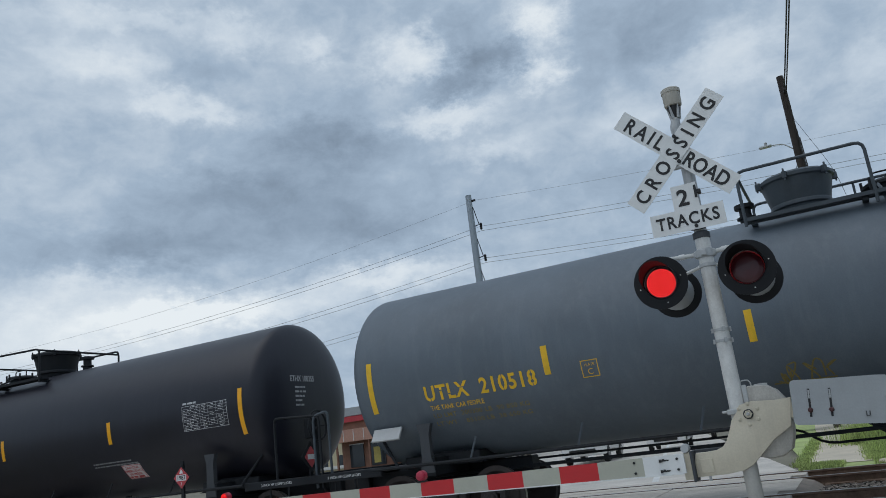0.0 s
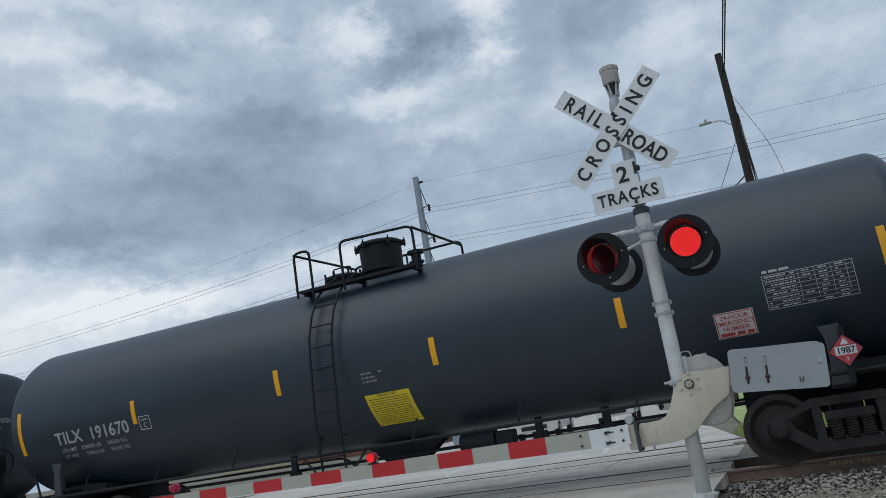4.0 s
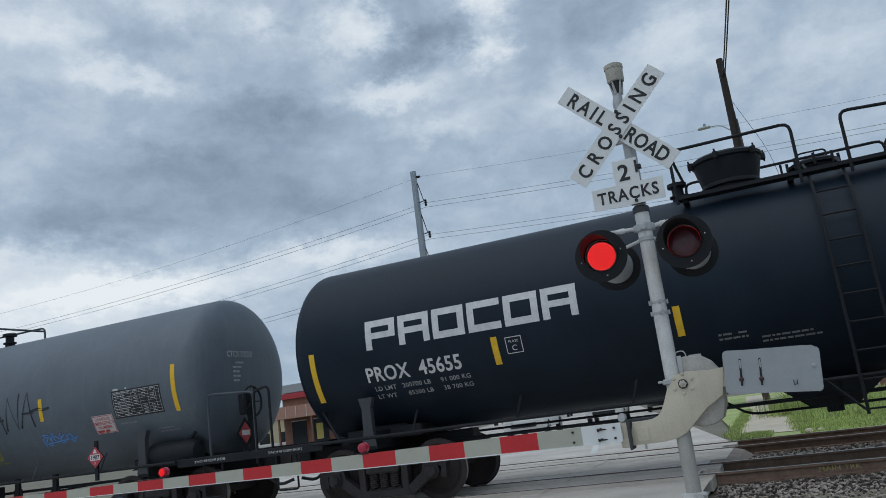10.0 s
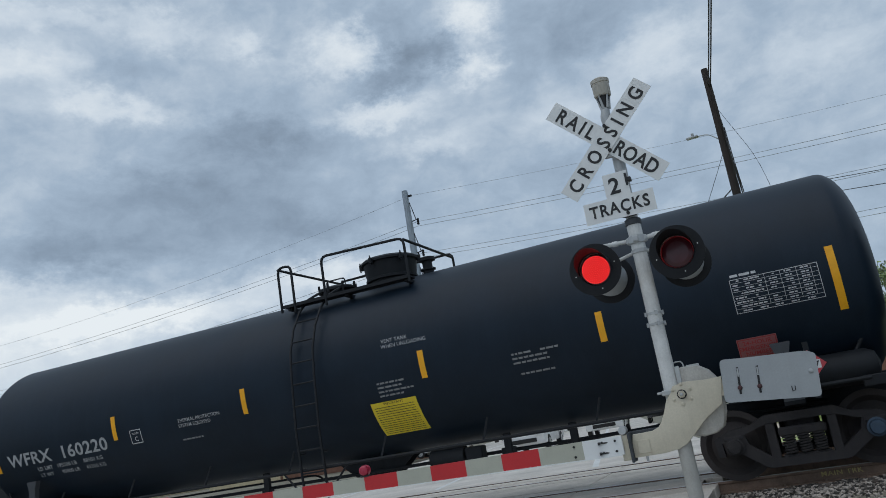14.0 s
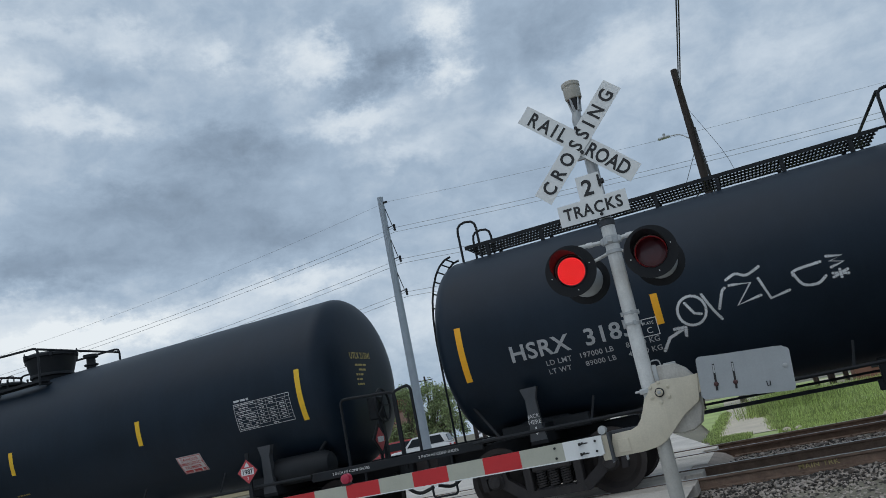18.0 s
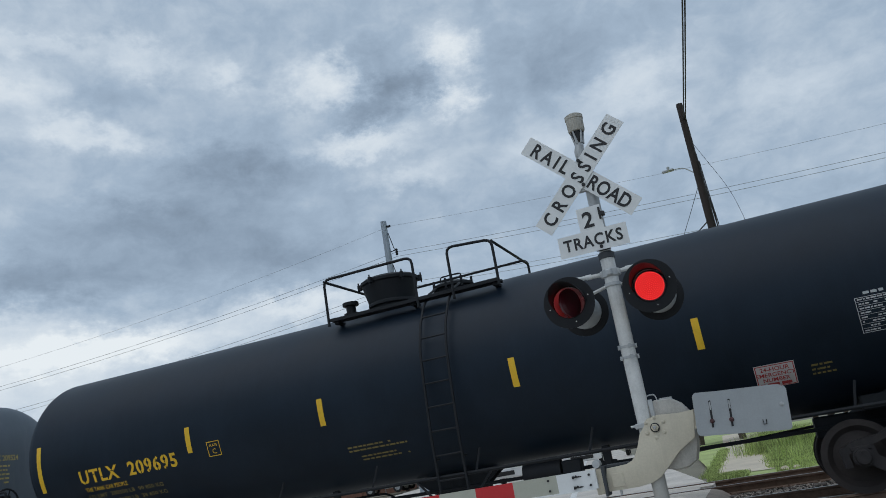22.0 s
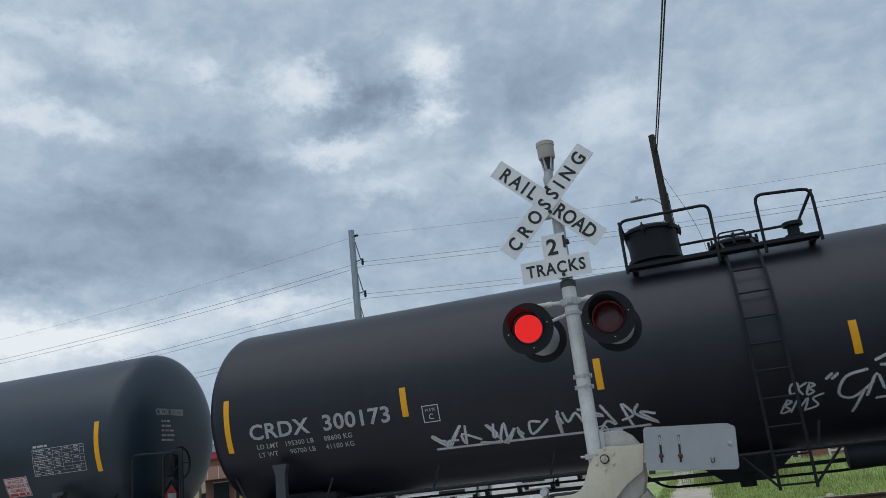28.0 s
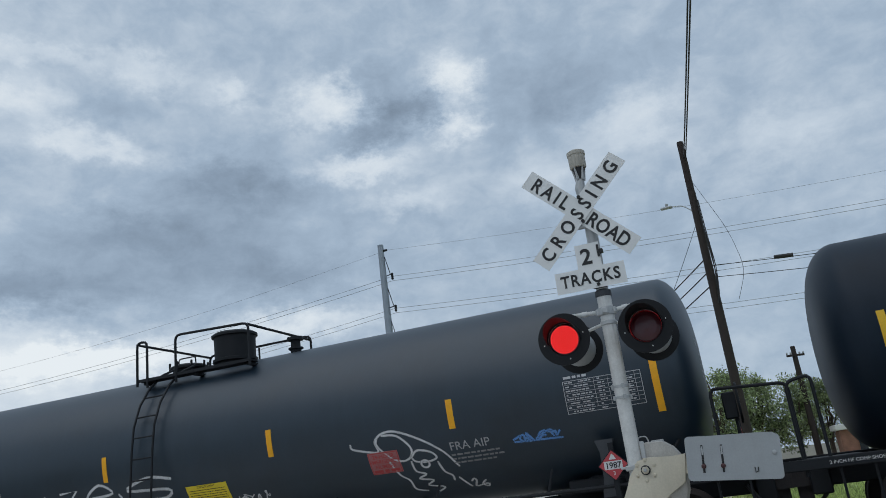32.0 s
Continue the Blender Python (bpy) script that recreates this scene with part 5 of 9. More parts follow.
    tag = spray(cars[16], god, (8.25, 1.93, 8.66, 2.88), 0.03, white, "sprayed white bubble letters")
    limit = CARS[16]["span"] / 2 + 0.16
    for v in tag.data.vertices:
        if v.co.x > limit:
            q = math.sin(math.acos(min(0.99, (v.co.x - limit) / (HEAD + 0.08)))) ** 0.62 + 0.004
            v.co.y, v.co.z = v.co.y * q, TANK_Z + (v.co.z - TANK_Z) * q
    spray(cars[12], [[(0, 0), (.3, .6), (.95, .95)], [(.95, .95), (.55, .98)], [(.95, .95), (.9, .55)]], (-4.8, 1.82, -4.42, 2.08), 0.04, white, "sprayed arrow")
    word(12, "DRY", (2.0, 2.08, 3.0, 2.44), 0.04, white)
    spray(cars[12], [[(0, .2), (.5, .9), (1, .3)]], (2.35, 1.98, 2.6, 2.05), 0.03, white, "sprayed underline")
    scrawl(12, (1.7, 1.62, 2.4, 1.85), 0.01, MAT["pale_grey"], 5)
    patch_of(cars[12], "grey_patch", 3.18, 1.98, 0.5, 0.28, MAT["weight"], "grey painted-out patch", 0.003)
    patch_of(cars[12], "yellow_patch", 3.68, 1.99, 0.32, 0.27, MAT["amber"], "torn orange-yellow label", 0.003)
    word(13, "OVST", (2.98, 1.52, 4.2, 1.86), 0.02, dim)
    scrawl(13, (2.98, 1.5, 4.6, 1.7), 0.015, dim, 5)
    scrawl(15, (4.22, 1.65, 4.58, 1.93), 0.015, dim, 4)
    spray(cars[6], [curve_points([(-.00, .63), (.07, .67), (.14, .69)]), curve_points([(.09, .66), (.10, .36), (.09, .09)]), curve_points([(.03, .06), (.10, .09), (.17, .17)]), curve_points([(.17, .85), (.14, .34), (.22, .06), (.29, .44), (.17, .79)]), curve_points([(.27, .74), (.27, .15), (.35, .17), (.39, .81)]), curve_points([(.33, .00), (.43, .84), (.47, .26)]), [(.36, .38), (.49, .46)], curve_points([(.46, .13), (.52, .82), (.61, .17), (.66, .90)]), curve_points([(.66, .21), (.81, 1.00), (.85, .15)]), curve_points([(.67, .55), (.85, .48), (.91, .26), (.95, .44), (1.00, .36)])], (-7.32, 2.22, -4.78, 2.84), 0.035, black, "sprayed black letters")
    spray(cars[6], [[(-.00, .68), (.13, .87)], [(.08, .83), (.08, .37)], [(.02, .32), (.15, .37)], curve_points([(.13, .91), (.12, .42), (.19, .32), (.21, .77), (.15, .90)]), curve_points([(.21, .77), (.21, .41), (.27, .35), (.34, .85)]), curve_points([(.36, .41), (.50, .99), (.51, .48)]), [(.41, .61), (.54, .65)], curve_points([(.53, 1.00), (.58, .53), (.63, .34), (.74, .90), (.74, .39)]), curve_points([(.66, .56), (.76, .38), (.89, .46), (1.00, .34)]), [(.86, .70), (.86, -.00)]], (-4.03, 2.08, -1.67, 2.87), 0.035, black, "sprayed black letters")
    spray(cars[6], [curve_points([(-.00, .42), (.05, .99), (.28, .90), (.07, .65), (.23, .22)]), [(.23, .32), (.50, .94)], [(.30, .58), (.51, .64)], curve_points([(.46, .48), (.51, .94), (.60, .30), (.84, .99), (.88, .00)]), curve_points([(1.00, .50), (.99, .48), (.98, .47), (.97, .47), (.96, .49), (.96, .51), (.97, .53), (.98, .54), (.99, .54), (1.00, .52), (1.00, .50)]), curve_points([(.99, .19), (.99, .17), (.98, .16), (.97, .16), (.96, .18), (.96, .20), (.97, .21), (.98, .22), (.99, .22), (.99, .21), (.99, .19)])], (-1.14, 1.73, 0.08, 2.36), 0.035, black, "sprayed black letters")
    spray(cars[6], [curve_points([(1.00, .60), (.81, .39), (.49, .26), (.18, .30), (.00, .48), (.00, .71), (.18, .90), (.48, 1.00), (.78, .97), (.99, .82), (1.00, .60)]), curve_points([(.48, .73), (.43, .68), (.35, .65), (.28, .66), (.23, .70), (.23, .76), (.27, .81), (.35, .84), (.43, .83), (.48, .79), (.48, .73)]), curve_points([(.93, .70), (.88, .64), (.80, .61), (.72, .62), (.67, .67), (.67, .73), (.71, .79), (.79, .82), (.88, .81), (.93, .77), (.93, .70)]), curve_points([(.56, .57), (.53, .53), (.48, .51), (.44, .51), (.42, .54), (.42, .58), (.45, .62), (.50, .64), (.54, .64), (.56, .61), (.56, .57)]), curve_points([(.04, .42), (.36, .33), (.75, .36)]), curve_points([(.17, .39), (.10, .17), (.48, .12), (.65, .35)]), [(.27, .34), (.20, .15)], [(.42, .32), (.35, .14)], curve_points([(.59, .11), (.77, .19), (.56, -.00), (.72, .00)]), curve_points([(.88, .19), (.77, .06), (.91, .06)])], (-4.66, 1.42, -4.04, 2.09), 0.032, white, "sprayed white face-like doodle")
    spray(cars[6], [curve_points([(-.00, .35), (.15, .54), (.06, .23), (.20, .24)]), curve_points([(.16, .12), (.28, .82), (.38, .99)]), [(.21, .58), (.33, .62)], curve_points([(.33, .25), (.39, .75), (.51, .76)]), curve_points([(.46, .42), (.61, .51), (.58, .79), (.47, .51), (.56, .16)]), curve_points([(.77, .63), (.65, .34), (.73, .19), (.81, .64), (.80, .19)]), [(.90, .81), (.84, .11)], curve_points([(1.00, .77), (.89, .43), (.94, .10)]), curve_points([(.28, .05), (.60, .14), (.32, -.01)])], (-4.00, 1.80, -2.90, 2.16), 0.055, white, "sprayed white bubbly letters")
    spray(cars[8], [[(.13, .99), (.88, .98)], [(.39, .95), (-.00, .36)], curve_points([(.46, .77), (.20, .24), (.62, .41)]), curve_points([(.92, .87), (.53, .18), (.80, -.00)]), [(1.00, .75), (.91, .20)]], (-5.24, 1.52, -4.52, 2.00), 0.022, white, "sprayed white scrawl")
    spray(cars[8], [curve_points([(.23, .89), (.42, 1.00), (.45, .85), (.27, .75)]), [(.33, .94), (.25, .51)], curve_points([(.43, .77), (.43, .58), (.57, .83)]), [(.43, .58), (.41, .43)], curve_points([(.46, .47), (.66, .81), (.62, .44)]), [(.53, .63), (.69, .62)], curve_points([(.79, .79), (.74, .49), (1.00, .66)]), curve_points([(.29, .50), (.15, .45), (.22, .30), (.00, .22)]), curve_points([(.25, .17), (.38, .46), (.44, .35), (.35, .32), (.40, .14)]), curve_points([(.58, .27), (.55, .20), (.51, .17), (.48, .18), (.47, .22), (.48, .29), (.51, .35), (.55, .38), (.58, .37), (.59, .33), (.58, .27)]), [(.70, .47), (.62, .09)], curve_points([(.88, .48), (.68, .29), (.87, -.01)])], (-3.29, 1.40, -2.13, 2.11), 0.022, white, "thin white scrawl")
    spray(cars[8], [curve_points([(.00, .66), (.19, .70), (.44, .85), (.63, 1.00)]), curve_points([(.63, 1.00), (.75, .84), (1.00, .68)]), curve_points([(.24, .84), (.16, .79), (.22, .69), (.12, .61)]), curve_points([(.22, .61), (.31, .79), (.30, .60), (.40, .79), (.40, .57)]), curve_points([(.53, .66), (.50, .60), (.47, .56), (.45, .57), (.45, .61), (.46, .67), (.49, .73), (.51, .76), (.53, .76), (.54, .72), (.53, .66)]), curve_points([(.61, .79), (.59, .48), (.74, .78)]), curve_points([(.80, .64), (.77, .57), (.74, .52), (.73, .53), (.72, .57), (.74, .65), (.76, .71), (.79, .75), (.81, .74), (.81, .70), (.80, .64)]), curve_points([(.87, .75), (.84, .52), (.95, .55)]), curve_points([(.09, .52), (.16, .42), (.36, .45), (.52, .36), (.61, -.01)]), curve_points([(.58, .18), (.61, .30), (.69, .39), (.87, .41)]), curve_points([(.24, .50), (.21, .26), (.34, .52)]), [(.39, .54), (.30, .31)]], (0.50, 1.17, 1.49, 1.98), 0.022, white, "thin white scrawl")
    spray(cars[8], [curve_points([(.00, .50), (.12, .52), (.13, .11), (.20, .07), (.33, .54)]), curve_points([(.03, .06), (.28, .07), (.44, .52)]), [(.50, .58), (.43, .10)], curve_points([(.33, .77), (.46, .99), (.49, .73), (.62, .91), (.69, .66)]), curve_points([(.47, .09), (.58, .51), (.64, .16), (.76, .57), (.53, .00)]), curve_points([(.99, .41), (.93, .23), (.85, .13), (.77, .15), (.73, .28), (.74, .47), (.80, .64), (.88, .73), (.95, .71), (1.00, .59), (.99, .41)]), curve_points([(.87, .41), (.85, .31), (.81, .26), (.78, .27), (.77, .33), (.78, .43), (.80, .52), (.84, .57), (.87, .56), (.88, .50), (.87, .41)])], (2.11, 1.72, 3.31, 2.40), 0.03, white, "sprayed white letters")
    spray(cars[8], [[(.00, .91), (.46, .99)], [(.22, .94), (.07, .27)], curve_points([(.57, .81), (.31, .56), (.40, .30), (.64, .49)]), curve_points([(.59, .15), (.82, .75), (.98, .79), (.89, .14)]), [(.71, .47), (1.00, .45)], [(.02, 1.00), (.04, .81)], curve_points([(.85, .11), (.84, .10), (.83, .09), (.82, .09), (.81, .10), (.81, .12), (.82, .14), (.83, .14), (.84, .14), (.85, .13), (.85, .11)]), curve_points([(.95, .02), (.95, .00), (.93, -.01), (.92, -.00), (.92, .01), (.92, .03), (.92, .04), (.94, .05), (.95, .05), (.95, .03), (.95, .02)])], (3.60, 1.65, 4.38, 2.19), 0.03, white, "sprayed white letters")
    spray(cars[13], [[(-.00, .45), (.02, .32)], [(.07, .48), (.08, .34)], [(.17, .70), (.12, .21)], curve_points([(.11, .60), (.31, .69), (.30, .48), (.14, .43)]), curve_points([(.35, .79), (.32, .40), (.43, .40)]), curve_points([(.40, .41), (.53, .71), (.54, .38)]), [(.45, .54), (.57, .54)], curve_points([(.75, .67), (.61, .62), (.68, .51), (.58, .37), (.73, .38)]), [(.78, .73), (.73, .25)], curve_points([(.73, .70), (.92, .57), (.88, .38), (.76, .41), (.93, -.00)]), [(.94, .45), (.94, .32)], [(1.00, .46), (1.00, .34)], curve_points([(.59, .90), (.58, .86), (.55, .85), (.52, .86), (.50, .90), (.50, .95), (.51, .99), (.54, 1.01), (.57, .99), (.59, .95), (.59, .90)])], (-1.58, 1.92, -0.30, 2.61), 0.042, MAT["spray_green"], "sprayed pale green letters")
    spray(cars[13], [[(-.01, .76), (.05, .73)], curve_points([(.31, 1.00), (.55, .77), (.18, .39), (.53, .42)]), curve_points([(.50, .89), (.53, .53), (.70, .81), (.49, .23)]), curve_points([(.79, .82), (.99, .58), (.76, .47), (.89, .18), (.60, .15)]), curve_points([(.66, .04), (.64, .00), (.61, -.02), (.59, -.00), (.57, .03), (.58, .08), (.60, .12), (.63, .14), (.65, .12), (.66, .09), (.66, .04)])], (-1.34, 1.76, -0.82, 2.05), 0.04, MAT["spray_green"], "sprayed pale green figures")
    spray(cars[16], [curve_points([(.06, .14), (.07, .57), (.19, .89), (.48, 1.00), (.82, .86), (1.00, .53), (.85, -.00)]), curve_points([(.09, .62), (.46, .63), (.95, .54)]), curve_points([(.16, .63), (.20, .81), (.40, .83), (.48, .63)]), curve_points([(.53, .63), (.57, .81), (.81, .76), (.91, .55)]), curve_points([(.18, .92), (.50, .93), (.86, .78)]), curve_points([(.64, .29), (.57, .16), (.44, .08), (.31, .09), (.22, .19), (.20, .33), (.25, .46), (.37, .54), (.50, .52), (.61, .43), (.64, .29)]), curve_points([(.00, .07), (.22, .27), (.25, .15)]), curve_points([(.59, .14), (.74, .23), (.87, -.00)]), [(.38, .90), (.57, .88)]], (-8.10, 1.98, -7.01, 3.07), 0.03, white, "sprayed white masked face doodle")
    spray(cars[16], [[(.14, .71), (.12, .04)], curve_points([(-.00, .57), (.41, .96), (.62, 1.01), (.39, .74), (.17, .58), (.44, .07)]), [(.35, .63), (.74, .80)], [(.57, .71), (.55, .05)], curve_points([(1.00, .57), (.75, .49), (.83, .29), (.95, .11), (.60, .00)]), curve_points([(1.00, .06), (.99, .04), (.98, .02), (.96, .03), (.95, .04), (.95, .07), (.96, .09), (.97, .10), (.99, .10), (1.00, .08), (1.00, .06)])], (-4.53, 1.88, -3.85, 2.25), 0.03, white, "sprayed white letters")
    spray(cars[16], [curve_points([(.01, .68), (.01, .00), (.16, .15)]), curve_points([(.39, .41), (.36, .25), (.32, .15), (.27, .16), (.24, .28), (.24, .45), (.26, .61), (.31, .71), (.36, .70), (.39, .59), (.39, .41)]), [(.56, .98), (.54, .20)], curve_points([(.83, .46), (.80, .26), (.74, .15), (.67, .16), (.63, .30), (.63, .50), (.66, .70), (.72, .81), (.78, .79), (.82, .66), (.83, .46)]), curve_points([(.99, .25), (.98, .20), (.97, .17), (.95, .17), (.94, .21), (.94, .26), (.95, .31), (.97, .33), (.98, .33), (.99, .30), (.99, .25)])], (-1.20, 2.10, -0.65, 2.33), 0.03, white, "sprayed white letters")
    spray(cars[18], [curve_points([(.45, .81), (.41, .70), (.34, .64), (.29, .65), (.27, .73), (.28, .84), (.32, .94), (.39, 1.00), (.44, .99), (.47, .92), (.45, .81)]), curve_points([(.66, .96), (.47, .81), (.54, .60)]), curve_points([(.73, .95), (.63, .58), (.80, .65), (.70, .77), (.84, .86), (.73, .95)]), curve_points([(.18, .46), (.00, .01), (.22, .10), (.12, .26), (.28, .38), (.18, .46)]), curve_points([(.23, .01), (.43, .46), (.43, .15), (.64, .46), (.54, .02)]), curve_points([(.99, .54), (.75, .42), (.85, .16), (.58, .03)])], (0.56, 1.57, 1.12, 1.93), 0.026, white, "sprayed white initials")
    spray(cars[18], [[(.00, .61), (.04, .67)], [(.04, .60), (.08, .66)], curve_points([(.28, .67), (.13, .60), (.07, .35), (.16, .26), (.31, .47)]), [(.15, -.00), (.24, .35)], curve_points([(.26, .27), (.34, .59), (.39, .33), (.46, .61), (.48, .31)]), curve_points([(.55, .60), (.53, .24), (.67, .64)]), curve_points([(.79, .70), (.66, .60), (.68, .41), (.81, .50)]), curve_points([(.67, .39), (.69, .25), (.97, .28), (.92, .44)]), curve_points([(.35, .79), (.47, .89), (.53, 1.00), (.56, .86), (.72, .97), (.62, .78), (.70, .68), (.38, .71)]), [(.32, .20), (.58, .24)], [(.94, .33), (1.00, .39)]], (1.18, 1.49, 2.95, 2.27), 0.034, white, "sprayed white crowned letters")
    spray(cars[18], [curve_points([(.28, .97), (.02, .62), (-.00, .11), (.23, .40), (.11, .51)]), curve_points([(.63, 1.01), (.42, .83), (.18, .04)]), [(.28, .59), (.55, .68)], curve_points([(.72, .80), (.45, .55), (.62, .30), (.31, .04)]), [(1.00, .93), (.71, .18)], curve_points([(.66, .02), (.65, .00), (.63, -.01), (.62, -.01), (.61, .01), (.61, .03), (.62, .06), (.63, .07), (.65, .07), (.66, .05), (.66, .02)])], (2.88, 1.85, 3.47, 2.20), 0.034, white, "sprayed white letters")
    spray(cars[18], [[(.04, .99), (-.00, .22)], [(.08, .94), (.52, .98)], [(.31, .93), (.22, .10)], curve_points([(.35, .07), (.57, .83), (.70, .30), (.92, .93), (.83, .14)]), [(.65, .57), (1.00, .01)]], (4.11, 1.55, 4.64, 1.82), 0.014, dim, "thin chalk letters")
    # teal bubble letters: dripping pale halo, filled bodies, dark outlines
    bubble = [[(0.00, 0.79), (0.08, 0.94), (0.21, 0.92), (0.26, 0.76), (0.23, 0.58), (0.18, 0.51), (0.27, 0.48), (0.28, 0.27), (0.19, 0.04), (0.03, 0.01), (0.00, 0.18), (0.07, 0.38), (0.02, 0.46), (0.08, 0.63), (0.02, 0.66)],
              [(0.24, 0.81), (0.35, 0.91), (0.42, 0.77), (0.46, 0.51), (0.41, 0.21), (0.32, 0.05), (0.24, 0.16), (0.23, 0.45)],
              [(0.48, 0.74), (0.60, 0.92), (0.75, 0.90), (0.77, 0.73), (0.69, 0.65), (0.76, 0.55), (0.79, 0.24), (0.70, 0.03), (0.55, 0.00), (0.50, 0.19), (0.56, 0.49)],
              [(0.64, 0.89), (0.83, 0.94), (0.97, 1.00), (1.00, 0.77), (0.93, 0.73), (0.98, 0.55), (1.00, 0.25), (0.92, 0.04), (0.82, 0.09), (0.80, 0.39), (0.82, 0.67), (0.71, 0.65), (0.65, 0.75)]]
    area = (-3.56, 1.54, -1.60, 2.39)
    wide, tall = area[2] - area[0], TANK_R * (math.asin((area[3] - TANK_Z) / TANK_R) - math.asin((area[1] - TANK_Z) / TANK_R))
    for outline in bubble:
        ob = spray(cars[16], [curve_points(outline + outline[:1])], area, 0.17, MAT["halo"], "pale halo round bubble letters")
        drips = []
        for u, v in curve_points(outline + outline[:1]):
            if v < 0.45:
                drips.append([(u, v), (u + 0.004, v - rng.uniform(0.12, 0.22))])
        spray(cars[16], drips, area, 0.022, MAT["pale_spray"], "pale paint drips")
    for outline in bubble:
        bm = bmesh.new()
        bm.faces.new([bm.verts.new((u * wide, v * tall, 0)) for u, v in curve_points(outline + outline[:1])[:-1]])
        part("graffiti", wrapped(bm, area[0], area[1], 0.009), MAT["teal"], cars[16], "teal bubble letter")
        ob = spray(cars[16], [curve_points(outline + outline[:1])], area, 0.026, MAT["spray_black"], "black outline of a bubble letter")
        for v in ob.data.vertices:
            v.co.y -= 0.009
    for k, (u, v) in enumerate(((.14, .62), (.40, .66), (.68, .66), (.86, .72))):
        ob = spray(cars[16], [curve_points([(u - .03, v + .10), (u + .02, v + .05), (u + .01, v - .06)])], area, 0.016, MAT["spray_black"], "black inner line")
        for w in ob.data.vertices:
            w.co.y -= 0.009
    spray(cars[16], [curve_points([(.07, .08), (.18, .26), (.03, .30), (.00, .52), (.10, .75), (.28, .96), (.58, 1.00), (.85, .89), (1.00, .62), (.98, .30), (.86, .13)]), curve_points([(.82, -.00), (.76, .20), (.95, .01)]), [(.07, .08), (.26, .18)], curve_points([(.07, .53), (.14, .69), (.36, .69), (.46, .60), (.26, .49), (.07, .53)]), curve_points([(.63, .69), (.85, .69), (.96, .47), (.80, .46), (.65, .63)]), curve_points([(.14, .72), (.30, .82), (.48, .85), (.58, .75)]), curve_points([(.61, .74), (.78, .81), (.94, .67)]), curve_points([(.04, .38), (.29, .42), (.40, .55)]), [(.74, .44), (.97, .36)], [(.70, .35), (.95, .23)]], (4.64, 1.88, 6.25, 3.22), 0.04, white, "sprayed white arched doodle")
    spray(cars[16], [curve_points([(.99, .30), (.85, .11), (.57, .00), (.26, .02), (.05, .16), (-.01, .36), (.10, .55), (.34, .66), (.66, .64), (.92, .50), (.99, .30)]), [(.39, 1.00), (.64, .99)], [(.42, .94), (.66, .94)]], (4.99, 2.01, 5.75, 3.13), 0.034, white, "sprayed white ring and dashes")
    spray(cars[16], [curve_points([(.07, .10), (.00, .46), (.14, .71), (.25, .46), (.17, .26), (.28, .19)]), curve_points([(.47, .42), (.46, .27), (.42, .18), (.36, .19), (.31, .29), (.28, .46), (.28, .62), (.32, .72), (.38, .70), (.44, .59), (.47, .42)]), curve_points([(.64, .59), (.64, .38), (.61, .25), (.56, .26), (.51, .40), (.48, .63), (.47, .86), (.49, 1.00), (.54, .99), (.60, .83), (.64, .59)]), [(.20, .20), (.21, .02)], [(.40, .20), (.40, -.00)], [(.58, .27), (.59, .00)], curve_points([(.72, .18), (.82, .30), (.75, .05), (.85, .02)]), curve_points([(1.00, .16), (.99, .07), (.96, .02), (.93, .03), (.90, .09), (.89, .18), (.89, .28), (.92, .33), (.95, .32), (.98, .26), (1.00, .16)])], (6.29, 2.68, 7.31, 3.22), 0.035, white, "sprayed white leaf-like letters")
    spray(cars[16], [curve_points([(.53, 1.00), (.92, .72), (.89, .27), (.45, -.01), (.16, .29), (.19, .78), (.53, 1.00)]), [(.23, .74), (.86, .31)], [(.89, .70), (.20, .30)], curve_points([(.71, .49), (.67, .38), (.58, .32), (.49, .33), (.42, .40), (.40, .52), (.43, .62), (.51, .68), (.61, .68), (.69, .60), (.71, .49)]), [(.53, 1.00), (.56, .69)], [(.53, .32), (.45, -.01)], [(.01, .97), (.05, .81)], [(.10, .98), (.15, .82)], [(.03, .89), (.13, .90)], curve_points([(.82, .80), (.90, .95), (1.00, .79)])], (1.74, 1.97, 2.56, 2.75), 0.013, dim, "thin chalk hexagon drawing")
    scrawl(17, (-3.82, 1.56, -3.51, 1.95), 0.014, dim, 4)
    scrawl(18, (5.95, 1.6, 7.05, 2.1), 0.03, white, 8)
    scrawl(18, (-4.4, 1.62, -1.1, 1.98), 0.035, white, 13)
    scrawl(19, (4.01, 1.6, 4.6, 1.95), 0.01, MAT["pale_grey"], 5)
    word(20, "M", (-4.2, 1.78, -3.65, 2.1), 0.04, white, smooth=False)
    word(20, "I", (-3.45, 1.78, -3.15, 2.12), 0.04, white)
    word(20, "Z", (-3.05, 1.78, -2.6, 2.1), 0.04, white, smooth=False)
    spray(cars[20], [curve_points([(.1, .5), (.9, .6), (.5, 1), (0, .5), (.4, 0), (1.1, .25), (1.1, .5)])], (-2.4, 1.76, -1.75, 2.16), 0.04, white, "sprayed letters")
    spray(cars[20], [curve_points([(1, .85), (.5, 1), (0, .6), (.9, .45), (.8, .1), (.15, .12)])], (-1.5, 1.76, -0.55, 2.16), 0.045, white, "sprayed letters")
    word(20, "REWOLF", (-6.2, 1.46, -4.5, 1.72), 0.032, MAT["pale_spray"])
